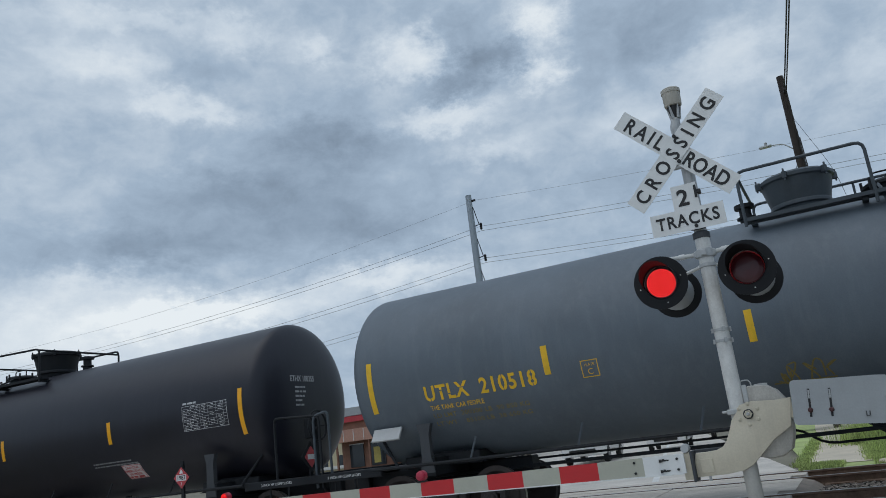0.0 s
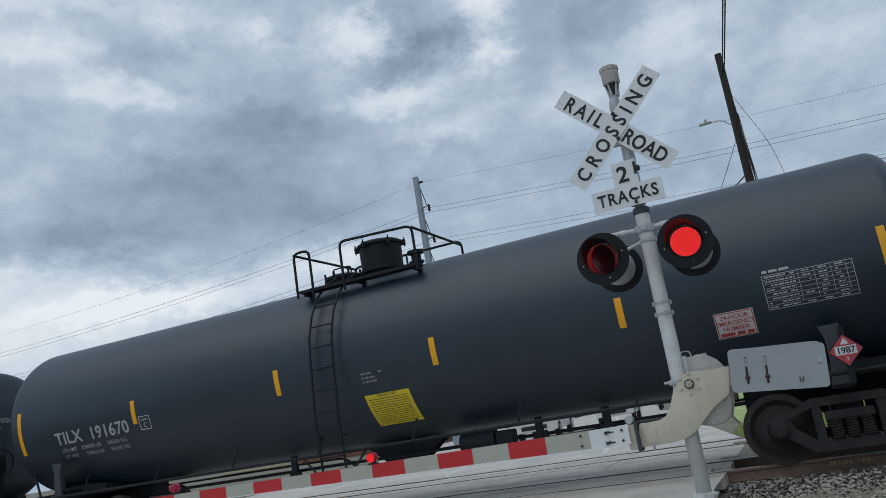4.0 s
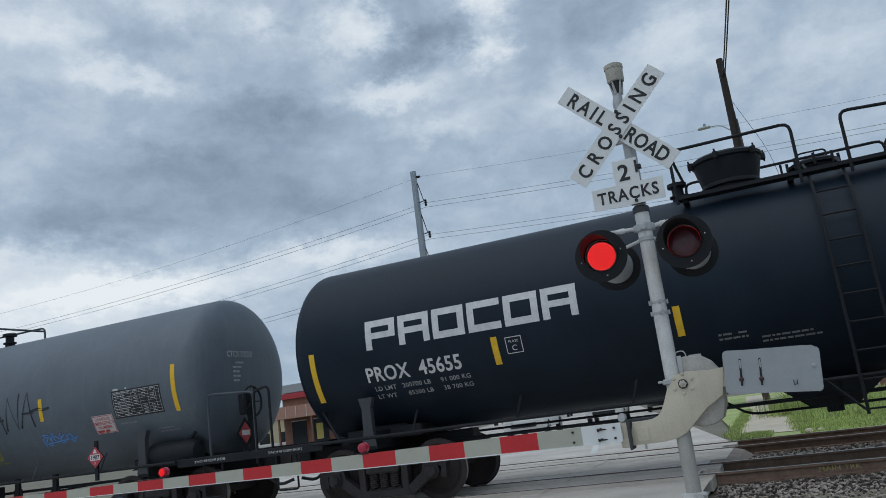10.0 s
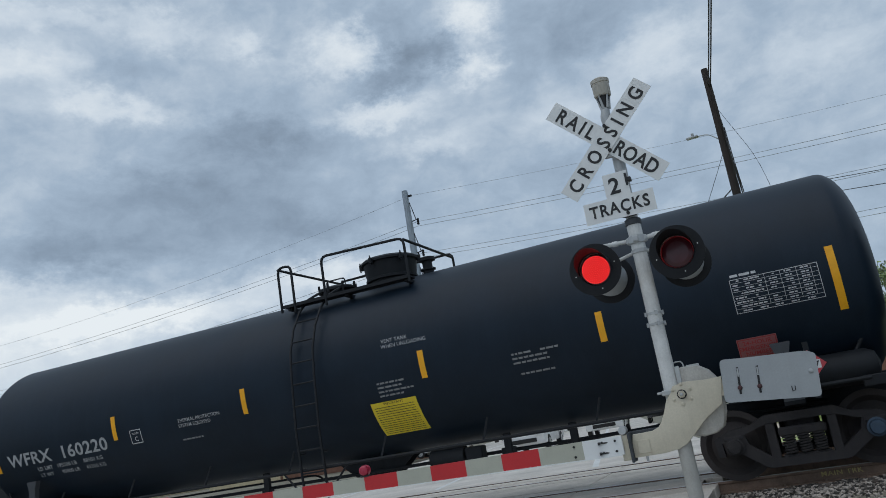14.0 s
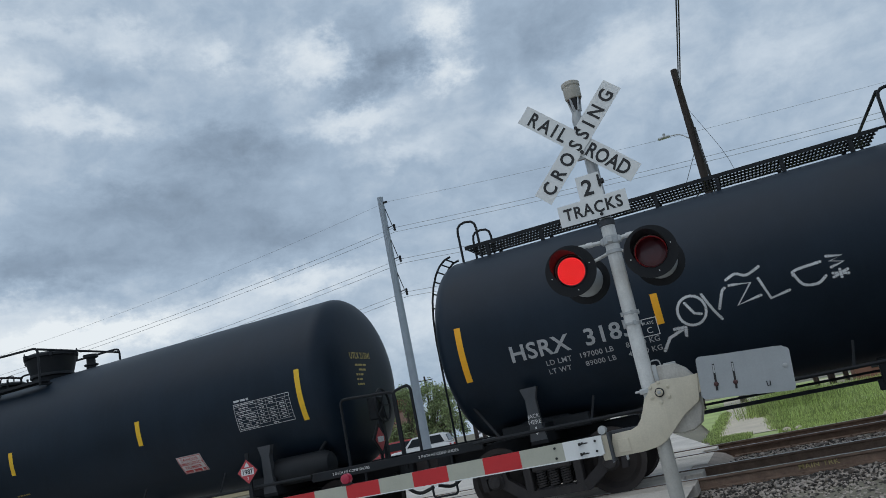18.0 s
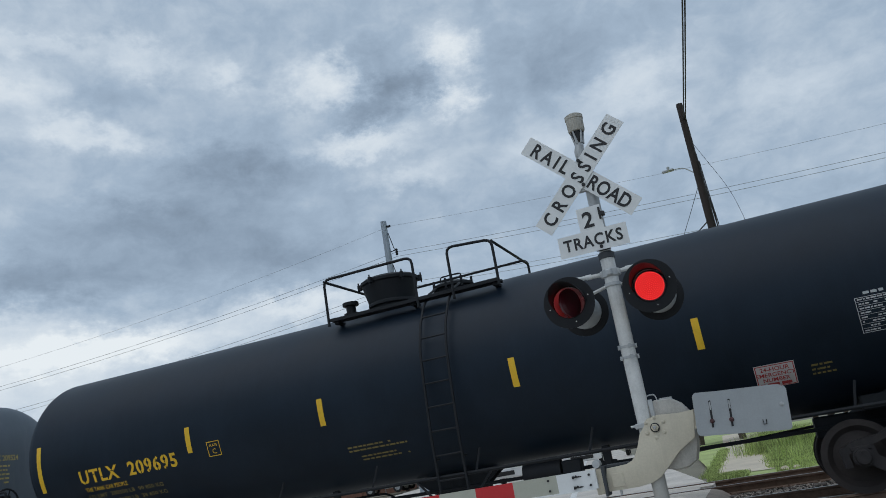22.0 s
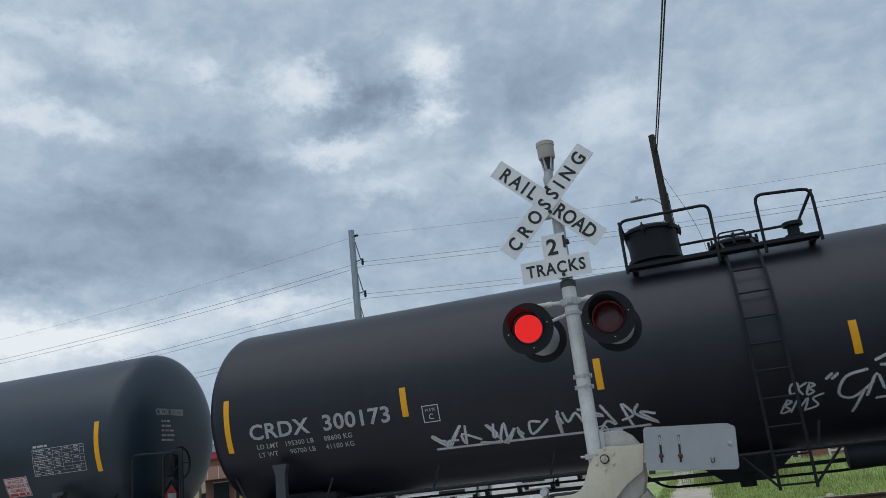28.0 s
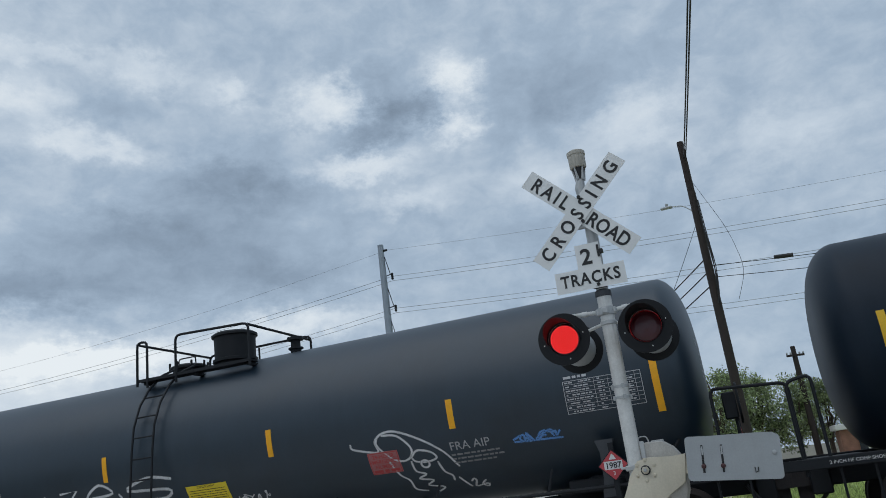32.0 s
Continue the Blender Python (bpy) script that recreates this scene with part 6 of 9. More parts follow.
    spray(cars[20], [curve_points([(0.08, 0.95), (0.09, 0.89), (0.18, 0.83), (0.27, 0.80), (0.26, 0.95), (0.32, 1.05), (0.42, 1.05), (0.58, 0.89), (0.72, 0.66), (0.79, 0.41)]), curve_points([(0.28, 1.00), (0.27, 0.89), (0.35, 0.68), (0.43, 0.61), (0.49, 0.67), (0.50, 0.81), (0.42, 0.99), (0.32, 1.02)]), curve_points([(0.49, 0.65), (0.54, 0.74), (0.63, 0.69), (0.66, 0.59), (0.59, 0.55), (0.51, 0.58), (0.49, 0.65)]), curve_points([(0.33, 0.62), (0.37, 0.39), (0.42, 0.27), (0.43, 0.08), (0.50, 0.01)]), curve_points([(0.48, 0.58), (0.49, 0.42), (0.55, 0.35), (0.49, 0.28), (0.58, 0.22), (0.53, 0.13), (0.63, 0.05), (0.58, -0.04)]), curve_points([(0.66, 0.52), (0.68, 0.35), (0.72, 0.26), (0.72, 0.17)]), curve_points([(0.76, 0.20), (0.81, -0.02)]), curve_points([(0.83, 0.10), (0.85, 0.14), (0.86, 0.09), (0.84, -0.03), (0.88, -0.02)]), curve_points([(0.92, 0.08), (0.89, 0.00), (0.92, -0.07), (0.93, -0.01), (0.90, -0.00)]), ring(.57, .52, .028, .06)], (2.75, 1.35, 5.1, 2.22), 0.03, white, "sprayed white eye-like doodle")
    scrawl(20, (5.56, 1.84, 6.3, 1.98), 0.03, MAT["spray_blue"], 5)
    scrawl(20, (0.6, 1.5, 1.2, 1.7), 0.02, white, 4)


MAT["drip"] = material("grey_drip_stain", (0.04, 0.046, 0.055), 0.55, vary=0.5, scale=5.0, soft=True)
MAT["pale_white"] = material("small_white_stencil", (0.22, 0.225, 0.23), 0.7, vary=0.3, scale=9.0)
MAT["pale_grey"] = material("faint_grey_chalk", (0.09, 0.095, 0.10), 0.7, vary=0.3, scale=9.0, soft=True)
MAT["pale_black"] = material("faint_black_spray", (0.035, 0.04, 0.046), 0.6, vary=0.3, scale=9.0, soft=True)
MAT["pale_spray"] = material("thin_white_spray", (0.18, 0.185, 0.19), 0.7, vary=0.35, scale=9.0, soft=True)


STD = (0.0, 3.2, 6.1, 9.4, 12.4)
MAT["rail_yellow"] = material("worn_yellow_rail_paint", (0.36, 0.29, 0.12), 0.75, vary=0.4, scale=30.0)
MAT["faded_yellow"] = material("faded_yellow_stencil", (0.22, 0.17, 0.05), 0.7, vary=0.4, scale=9.0)


def car_spec(front, rear, mark, number, paint, ink, strip, label, strips=STD, **more):
    spec = dict(front=front, span=rear - front, mark=mark, number=number, paint=paint, ink=ink, strip=strip, label=label, strips=tuple(strips) + (rear - front,),
                plat=(-1.5, 1.7), ladder=0.5, dome=-0.6, hatch=0.5, sticker=(5.9, 1.95))
    spec.update(more)
    return spec


def lmt(a, b, c, d):
    return ("LD LMT   %s LB     %s KG" % (a, b), "LT WT      %s LB     %s KG" % (c, d))


UT = ("THE TANK CAR PEOPLE", "LD LMT  200300 LB  90 850 KG", "LT WT    85100 LB  38 650 KG")
DOME_FIRST = dict(plat=(-1.5, 1.6), ladder=0.5, dome=-0.75, hatch=0.45, relief=-1.55, wide_dome=1)
HATCH_FIRST = dict(plat=(-1.45, 1.6), ladder=-0.5, dome=0.75, hatch=-0.53, relief=1.95, wide_dome=1)
TILX = dict(plat=(-1.2, 1.2), ladder=-0.55, dome=0.0, hatch=-0.85, relief=0.75)
GATX = dict(plat=(-1.48, 1.0), ladder=-0.85, dome=0.0, hatch=-1.12, relief=0.8)
B, BB, BR, G = "tank_black", "tank_blue_black", "tank_brown_black", "tank_grey"
W, Y = ("dim_white", "amber"), ("yellow", "yellow")
CARS = [
    car_spec(-25.5, -10.0, "ETHX", "100355", BR, *W, "black tank car with white stencils, dusty", (0, 3.2, 6.1, 8.7, 12.04), tail=-0.07, placard=6.4, table=6.31, tablez=2.2, sticker=(4.6, 1.6), weights=lmt("205000", "93000", "81000", "36700"), notes=((3.6, 1.82, 1.6, 2),), **HATCH_FIRST),
    car_spec(-7.16, 8.47, "UTLX", "210518", G, *Y, "weathered grey tank car with yellow lettering", (0, 3.14, 6.11, 9.45, 12.59), text=(-6.83, -4.88), plate=-4.02, sticker=(5.07, 2.02), weights=UT, pad=True, **DOME_FIRST),
    car_spec(11.33, 27.22, "TILX", "190706", BB, *W, "black tank car with white lettering and a yellow notice", (0, 3.34, 6.41, 9.2, 12.29), text=(-6.84, -4.96), plate=-4.32, sticker=(6.62, 1.58), faded=True, placard=7.28, notice=(-0.2, 1.4), weights=lmt("205700", "93300", "80300", "36400"), notes=((0.05, 2.25, 0.42, 3), (3.2, 1.95, 1.0, 1), (1.3, 1.82, 0.9, 1)), patch=(3.17, 2.26), tail=-0.06, **TILX),
    car_spec(30.03, 45.8, "TILX", "191670", BB, *W, "black tank car with white lettering", (0, 3.02, 6.3, 9.3, 12.3), text=(-6.96, -5.05), plate=-4.64, weights=lmt("206000", "93500", "79800", "36200"), notice=(0.0, 1.4), notes=((0.05, 2.25, 0.42, 3),), **TILX),
    car_spec(48.6, 64.13, "UTLX", "210045", B, *Y, "black tank car with yellow lettering and an air tank", (0, 3.2, 6.0, 9.6, 12.16), plate=-4.2, sticker=(6.23, 1.91), placard=7.01, table=6.55, reservoir=True, weights=UT, stencil_frame=(2.92, 2.08), notes=((6.4, 1.66, 0.8, 2), (5.7, 1.7, 0.4, 3)), **HATCH_FIRST),
    car_spec(67.09, 82.87, "TILX", "320152", BB, *W, "black tank car with white lettering and white scrawls", (0, 3.18, 6.53, 9.38, 12.38), text=(-6.89, -4.98), textz=2.1, plate=-4.45, sticker=(6.32, 1.82), table=6.0, tablez=2.13, placard=7.3, faded=True, tail=-0.2, reservoir=True, weights=lmt("206800", "93800", "79200", "35900"), stencil_frame=(3.17, 2.27), notes=((1.2, 1.75, 0.9, 1), (2.6, 1.78, 0.85, 1), (4.0, 1.78, 1.2, 3), (7.4, 1.8, 0.5, 4)), plat=(-0.9, 1.4), ladder=0.54, dome=-0.25, hatch=0.6, relief=-0.75),
    car_spec(85.62, 101.26, "CTCX", "732581", G, "white", "yellow", "grey tank car covered in black and white scrawls", (0, 3.31, 6.59, 9.42, 12.3), text=(-6.83, -4.93), textz=2.03, plate=-4.05, sticker=(6.0, 1.95), placard=6.06, reservoir=True, weights=lmt("205200", "93 500", "79800", "36 200"), notes=((6.4, 1.9, 0.4, 1), (7.2, 1.72, 0.6, 2)), plat=(-0.95, 1.6), ladder=0.72, dome=-0.57, hatch=0.66, relief=1.9),
    car_spec(104.23, 119.7, "PROX", "45655", B, "white", "yellow", "black tank car with large white block lettering", (0, 3.23, 5.96, 9.4, 12.16), text=(-6.78, -5.11), textz=1.96, plate=-4.2, sticker=(2.84, 2.09), panel=(2.84, 2.08), stripz=2.13, placard=6.9, table=6.48, tablez=1.99, weights=lmt("200700", "91 000", "85300", "38 700"), block=(-6.71, -3.1, 2.46, 0.47), notes=((-1.3, 1.85, 0.5, 2), (-0.75, 1.75, 0.9, 2), (5.2, 1.7, 0.4, 3)), **DOME_FIRST),
    car_spec(122.82, 138.77, "GATX", "225973", BB, *W, "black tank car with a yellow notice and white scrawls", (0, 3.21, 6.16, 9.38, 12.53), text=(-7.11, -4.93), textz=2.05, plate=-4.53, sticker=(-3.99, 1.66), faded=True, placard=6.76, table=6.7, tablez=2.14, notice=(-0.36, 1.25), notice_size=(0.76, 0.8), weights=lmt("194700", "88300", "91300", "41400"), notes=((4.6, 1.8, 1.0, 3),), words=(("FRA AIP", 4.6, 1.88, 0.13),), **GATX),
    car_spec(141.72, 157.32, "WFRX", "160220", B, *W, "clean black tank car with white lettering and a yellow notice", (0, 3.14, 6.11, 9.56, 12.45), text=(-7.5, -4.89), textz=2.06, plate=-4.18, weight_x=-6.8, sticker=(6.65, 1.7), faded=True, placard=7.21, table=6.5, tablez=2.19, reservoir=True, notice=(0.68, 1.42), weights=lmt("195200", "88500", "90800", "41200"), notes=((0.9, 2.22, 0.65, 4), (-3.17, 1.95, 0.6, 1), (3.23, 2.25, 0.8, 3), (3.3, 1.95, 0.7, 1)), jack=True, words=(("THERMAL PROTECTION", -3.17, 2.27, 0.06), ("SYSTEM EQUIPPED", -3.17, 2.18, 0.06), ("VENT TANK", 1.09, 2.86, 0.06), ("WHEN UNLOADING", 1.09, 2.77, 0.06)), plat=(-0.95, 1.6), ladder=-0.35, dome=0.77, hatch=-0.39, relief=1.55, low_dome=1),
    car_spec(160.4, 176.09, "CBTX", "737334", B, "white", "amber", "clean black tank car with white lettering", text=(-7.6, -5.0), textz=2.06, weight_x=-6.8, sticker=(5.48, 1.86), table=6.36, tablez=2.13, weights=lmt("195800", "88800", "90200", "40900"), notice=(0.68, 1.42), plat=(-0.95, 1.6), ladder=-0.35, dome=0.77, hatch=-0.39, relief=1.55, low_dome=1),
    car_spec(179.24, 194.6, "UTLX", "213341", B, *Y, "black tank car with yellow lettering and an air tank", (0, 3.2, 6.16, 8.83, 11.95), text=(-6.87, -4.68), textz=2.04, plate=-4.25, sticker=(5.13, 1.69), placard=6.59, reservoir=True, weights=UT, notes=((1.0, 1.78, 0.4, 1),), **HATCH_FIRST),
    car_spec(197.53, 213.0, "HSRX", "3185", B, "dim_white", "amber", "black tank car with a full-length top walkway and white scrawls", (0, 2.99, 6.1, 9.58, 12.12), text=(-6.99, -5.13), textz=2.13, plate=-4.92, weight_x=-6.5, sticker=(3.43, 1.8), table=6.0, tablez=2.19, placard=6.7, walkway=True, jack=True, no_ladder=True, weights=lmt("197000", "89360", "89000", "40400"), words=(("VENT TANK", 0.96, 2.82, 0.055), ("WHEN UNLOADING", 0.96, 2.74, 0.055)), notes=((6.3, 1.98, 0.6, 2),), plat=(-1.2, 1.6), ladder=0.3, dome=-0.03, hatch=0.93, relief=1.4),
    car_spec(216.05, 231.48, "UTLX", "209524", G, *Y, "weathered grey tank car with yellow lettering and pale green scrawl", (0, 3.31, 6.13, 9.18, 12.01), text=(-6.85, -4.69), plate=-4.01, sticker=(5.77, 2.08), weights=UT, pad=True, **DOME_FIRST),
    car_spec(234.45, 249.91, "UTLX", "209695", B, *Y, "black tank car with bright yellow lettering", (0, 3.42, 6.08, 9.4, 12.09), text=(-6.83, -4.63), textz=2.02, plate=-3.82, sticker=(5.2, 1.67), tablez=1.98, weights=UT, pad=True, notes=((-1.37, 1.76, 1.1, 2), (-1.2, 1.6, 0.9, 2), (5.66, 1.7, 0.35, 3)), **DOME_FIRST),
    car_spec(253.11, 268.22, "UTLX", "213232", B, *Y, "black tank car with yellow lettering", (0, 3.11, 5.97, 8.94, 11.81), text=(-6.71, -4.62), nose=0.27, plate=-4.15, sticker=(5.95, 1.97), tablez=2.02, weights=UT, pad=True, notes=((-1.32, 1.95, 0.8, 2), (-1.25, 1.72, 0.8, 3)), **DOME_FIRST),
    car_spec(271.19, 287.26, "TILX", "190715", BB, *W, "black tank car with teal bubble lettering and white scrawls", (0, 3.23, 6.61, 9.42, 12.34), text=(-6.98, -5.16), textz=2.15, plate=-4.54, sticker=(6.65, 1.86), faded=True, tail=0.08, table=6.29, tablez=2.18, placard=7.42, weights=lmt("204100", "92600", "81900", "37100"), stencil_frame=(3.0, 2.26), notes=((1.25, 1.81, 0.9, 1), (2.65, 1.81, 0.85, 1), (4.3, 1.78, 1.0, 3), (7.6, 1.85, 0.5, 4)), plat=(-0.9, 1.4), ladder=0.54, dome=-0.42, hatch=0.6, relief=-0.85),
    car_spec(290.2, 305.7, "CRDX", "300225", BB, *W, "black tank car with white lettering", (0, 3.14, 6.1, 9.4, 12.4), text=(-7.44, -4.78), plate=-4.13, weight_x=-6.7, notice=(0.6, 1.5), sticker=(5.9, 1.9), weights=lmt("195900", "88850", "90100", "40850"), words=(("THERMAL PROTECTION", -2.95, 2.25, 0.06), ("SYSTEM EQUIPPED", -2.95, 2.15, 0.06)), plat=(-0.95, 1.6), ladder=-0.35, dome=0.77, hatch=-0.39, relief=1.55, low_dome=1),
    car_spec(308.3, 323.9, "CRDX", "300173", BR, *W, "dull black tank car with white scrawls low on its side", (0, 3.1, 6.07, 9.42, 12.36), text=(-7.4, -4.95), textz=2.15, sticker=(5.81, 2.04), faded=True, tablez=2.2, table=6.48, placard=7.01, weights=lmt("195300", "88600", "90700", "41100"), notes=((2.8, 1.75, 0.9, 4),), plat=(-1.1, 1.6), ladder=0.53, dome=-0.69, hatch=0.51, relief=1.4),
    car_spec(326.9, 342.07, "UTLX", "212141", B, *Y, "black tank car with yellow lettering", (0, 3.52, 5.88, 9.27, 11.73), text=(-6.72, -4.6), textz=2.04, plate=-3.76, sticker=(5.08, 1.74), weights=UT, notes=((5.5, 1.7, 0.4, 3), (4.55, 1.9, 0.4, 4)), **HATCH_FIRST),
    car_spec(345.18, 360.69, "GATX", "225852", BB, *W, "black tank car with large white scrawled letters", (0, 3.0, 5.86, 9.25, 12.43), text=(-7.02, -4.94), textz=2.12, plate=-4.49, sticker=(3.44, 1.84), faded=True, table=6.45, tablez=2.13, placard=6.99, tail=0.0, notice=(-0.3, 1.4), weights=lmt("194800", "88350", "91200", "41350"), notes=((4.55, 1.8, 1.0, 3),), words=(("FRA AIP", 4.55, 1.88, 0.13),), plat=(-1.5, 0.95), ladder=-0.95, dome=-0.1, hatch=-1.19, relief=1.3),
    car_spec(363.63, 379.1, "UTLX", "213000", B, *Y, "black tank car at the end of the train", weights=UT, nose=0.1, headmark=False, **DOME_FIRST),
]
cars = [build_car(i, s) for i, s in enumerate(CARS)]
paint_graffiti()


def train_gone(t):
    """Metres the train has run to -x since the start."""
    return 11.067 * t + 0.00733 * t * t


# ---- crossing signal ----
MAST = (-0.94, 7.42)
MX, MY = MAST
MAT["dull_galv"] = material("dull_galvanised_pipe", (0.38, 0.37, 0.34), 0.6, metal=0.1, vary=0.18, scale=5.0, bump=0.06, streak=0.2, dust=(0.2, 0.19, 0.17))
MAT["housing"] = material("stained_grey_casting", (0.43, 0.41, 0.37), 0.6, vary=0.28, scale=5.0, bump=0.15, streak=0.6, dust=(0.25, 0.225, 0.195))
signal = empty("crossing_signal", pose(MX, MY, 0))
tagged(signal, "white railroad crossing signal mast with crossbuck and red lamps", "crossing signal")


def sign_face(name, outline, label, parent, y=-0.02):
    bm = bmesh.new()
    prism(bm, outline, y, y + 0.004)
    bmesh.ops.recalc_face_normals(bm, faces=bm.faces)
    return part(name, bm, MAT["sign"], parent, label)


def sign_text(text, height, parent, m, wide=1.0, gap=1.1, bold=0.035):
    bm = letters(text, height, bold, wide, gap)
    for v in bm.verts:
        v.co = m @ Vector((v.co.x, 0, v.co.y - height / 2))
    return part("lettering", bm, MAT["black"], parent, "black letters")


def build_mast():
    bm = bmesh.new()
    tube(bm, [(0, 0, 1.05), (0, 0, 2.92)], 0.067, 20)
    part("mast_lower", bm, MAT["mast"], signal, "white painted steel post with worn patches", smooth=True)
    bm = bmesh.new()
    tube(bm, [(0, 0, 0.25), (0, 0, 1.05)], 0.066, 20)
    part("mast_foot", bm, MAT["dull_galv"], signal, "bare grey galvanised pipe", smooth=True)
    bm = bmesh.new()
    tube(bm, [(0, 0.0, 2.92), (0, 0, 3.9)], 0.057, 18)
    part("mast_upper", bm, MAT["galv"], signal, smooth=True)
    bm = bmesh.new()
    lathe(bm, [(0.066, 2.875), (0.078, 2.88), (0.078, 2.93), (0.058, 2.945)], 20)
    part("mast_collar", bm, MAT["pad_grey"], signal, "dark reducing collar", smooth=True)
    for z in (2.02, 1.92):
        bm = bmesh.new()
        lathe(bm, [(0.067, z - 0.012), (0.074, z - 0.01), (0.074, z + 0.01), (0.067, z + 0.012)], 18)
        for k in range(4):
            a = k * math.pi / 2 + 0.4
            box(bm, -0.012, 0.012, 0.07, 0.088, z - 0.02, z + 0.02, m=Matrix.Rotation(a, 4, "Z"))
        part("clamp_band", bm, MAT["galv"], signal, smooth=True)
    bm = bmesh.new()
    box(bm, -0.2, 0.2, -0.2, 0.2, -0.05, 0.06, 0.02)
    lathe(bm, [(0.16, 0.05), (0.16, 0.10), (0.13, 0.2), (0.105, 0.27), (0.105, 0.32), (0.068, 0.33)], 20)
    for sx in (-1, 1):
        for sy in (-1, 1):
            cyl(bm, (sx * 0.15, sy * 0.15, 0.05), (sx * 0.15, sy * 0.15, 0.12), 0.018, seg=6)
    part("mast_base", bm, MAT["mast"], signal, "white cast base bolted to concrete", smooth=True)
    bm = bmesh.new()
    tube(bm, [(0, -0.055, 0.30), (0.11, -0.06, 0.31), (0.11, 0.05, 0.31)], 0.014, 6)
    part("base_clamp", bm, MAT["galv"], signal)
    # bell on top: bent neck, ribs round a black core that paints the shade in the horn's openings, can with a rimmed
    # lid
    bm = bmesh.new()
    tube(bm, bend([(0, 0, 3.88), (-0.035, 0.0, 3.97), (-0.012, 0.0, 4.09)], 0.05), [0.05] * 5 + [0.04], 12)
    part("bell_neck", bm, MAT["galv"], signal, smooth=True)
    bm = bmesh.new()
    lathe(bm, [(0.03, 4.08), (0.034, 4.10), (0.050, 4.16), (0.058, 4.215), (0.05, 4.22)], 16, Matrix.Translation((-0.01, 0, 0)))
    horn = part("horn_core", bm, MAT["black"], signal, "solid black core, painted shade for the openings between the ribs", smooth=True)
    for k in range(5):
        a = 2 * math.pi * k / 5 + 0.5
        bm = bmesh.new()
        tube(bm, [(-0.01 + 0.038 * math.cos(a), 0.038 * math.sin(a), 4.085), (-0.01 + 0.052 * math.cos(a), 0.052 * math.sin(a), 4.15), (-0.01 + 0.07 * math.cos(a), 0.07 * math.sin(a), 4.225)], [0.016, 0.012, 0.007], 6)
        part("horn_rib", bm, MAT["galv"], horn, smooth=True)
    bm = bmesh.new()
    lathe(bm, [(0.05, 4.212), (0.078, 4.215), (0.084, 4.23), (0.086, 4.345), (0.092, 4.35), (0.092, 4.385), (0.086, 4.39), (0.06, 4.405), (0.02, 4.407)], 24, Matrix.Translation((-0.01, 0, 0)))
    part("bell", bm, MAT["bell"], signal, "beige electronic bell can", smooth=True)
    # crossbuck
    cx, cz = -1.004 - MX, 3.735
    length, width = 1.30, 0.195
    for name, angle, words, yy in (("crossbuck_blade", 45, (("CROSSING", 0.0),), -0.115), ("crossbuck_blade", -45, (("RAIL", -0.348), ("ROAD", 0.348)), -0.105)):
        m = Matrix.Translation((cx, yy, cz)) @ Matrix.Rotation(radians(-angle), 4, "Y")
        bm = bmesh.new()
        box(bm, -length / 2, length / 2, -0.002, 0.002, -width / 2, width / 2)
        blade = part(name, bm, MAT["sign"], signal, "white board with black letters", m=m)
        for w, dx in words:
            sign_text(w, 0.134, blade, Matrix.Translation((dx, -0.0045, 0)), 0.84, {"CROSSING": 1.66, "RAIL": 1.42, "ROAD": 1.02}[w])
    for dz in (0.14, -0.11):
        bm = bmesh.new()
        cyl(bm, (cx + 0.02, -0.135, cz + dz), (cx + 0.02, -0.05, cz + dz), 0.018, seg=8)
        part("sign_bolt", bm, MAT["black"], signal)
    bm = bmesh.new()
    box(bm, cx - 0.05, 0.06, -0.10, -0.05, cz - 0.17, cz - 0.12, 0.005)
    part("sign_bracket", bm, MAT["galv"], signal)
    bm = bmesh.new()
    box(bm, cx - 0.05, 0.06, -0.10, -0.05, cz + 0.08, cz + 0.13, 0.005)
    part("sign_bracket", bm, MAT["galv"], signal)
    # number of tracks
    l, r = -1.352 - MX, -0.681 - MX
    tl, tr = -1.117 - MX, -0.885 - MX
    plate = sign_face("track_count_sign", [(l, 2.955), (r, 2.955), (r, 3.165), (tr, 3.165), (tr, 3.40), (tl, 3.40), (tl, 3.165), (l, 3.165)], "white inverted T board", signal, -0.10)
    sign_text("2", 0.15, plate, Matrix.Translation(((tl + tr) / 2 - 0.02, -0.1035, 3.275)))
    sign_text("TRACKS", 0.112, plate, Matrix.Translation(((l + r) / 2 + 0.0, -0.1035, 3.065)), 0.86, 1.16)
    bm = bmesh.new()
    box(bm, -0.07, 0.06, -0.098, -0.05, 2.955, 3.0, 0.004)
    cyl(bm, (-0.01, -0.116, 2.985), (-0.01, -0.09, 2.985), 0.017, seg=8)
    part("sign_clamp", bm, MAT["black"], signal, "black clamp and bolt under the board")
    bm = bmesh.new()
    box(bm, 0.03, 0.052, -0.116, -0.05, 3.25, 3.37, 0.004)
    box(bm, 0.045, 0.085, -0.11, -0.05, 3.285, 3.325, 0.004)
    part("sign_clamp", bm, MAT["black"], signal, "black clamp at the board's edge")
    # arms that carry the lamps
    bm = bmesh.new()
    lathe(bm, [(0.067, 2.69), (0.082, 2.70), (0.082, 2.765), (0.067, 2.775)], 18)
    box(bm, -0.10, 0.10, -0.035, 0.035, 2.70, 2.765, 0.012)
    box(bm, -0.03, 0.03, -0.11, -0.06, 2.70, 2.76, 0.01)
    lathe(bm, [(0.067, 2.60), (0.078, 2.605), (0.078, 2.635), (0.067, 2.64)], 18)
    part("arm_clamp", bm, MAT["galv"], signal, "cast double clamp")
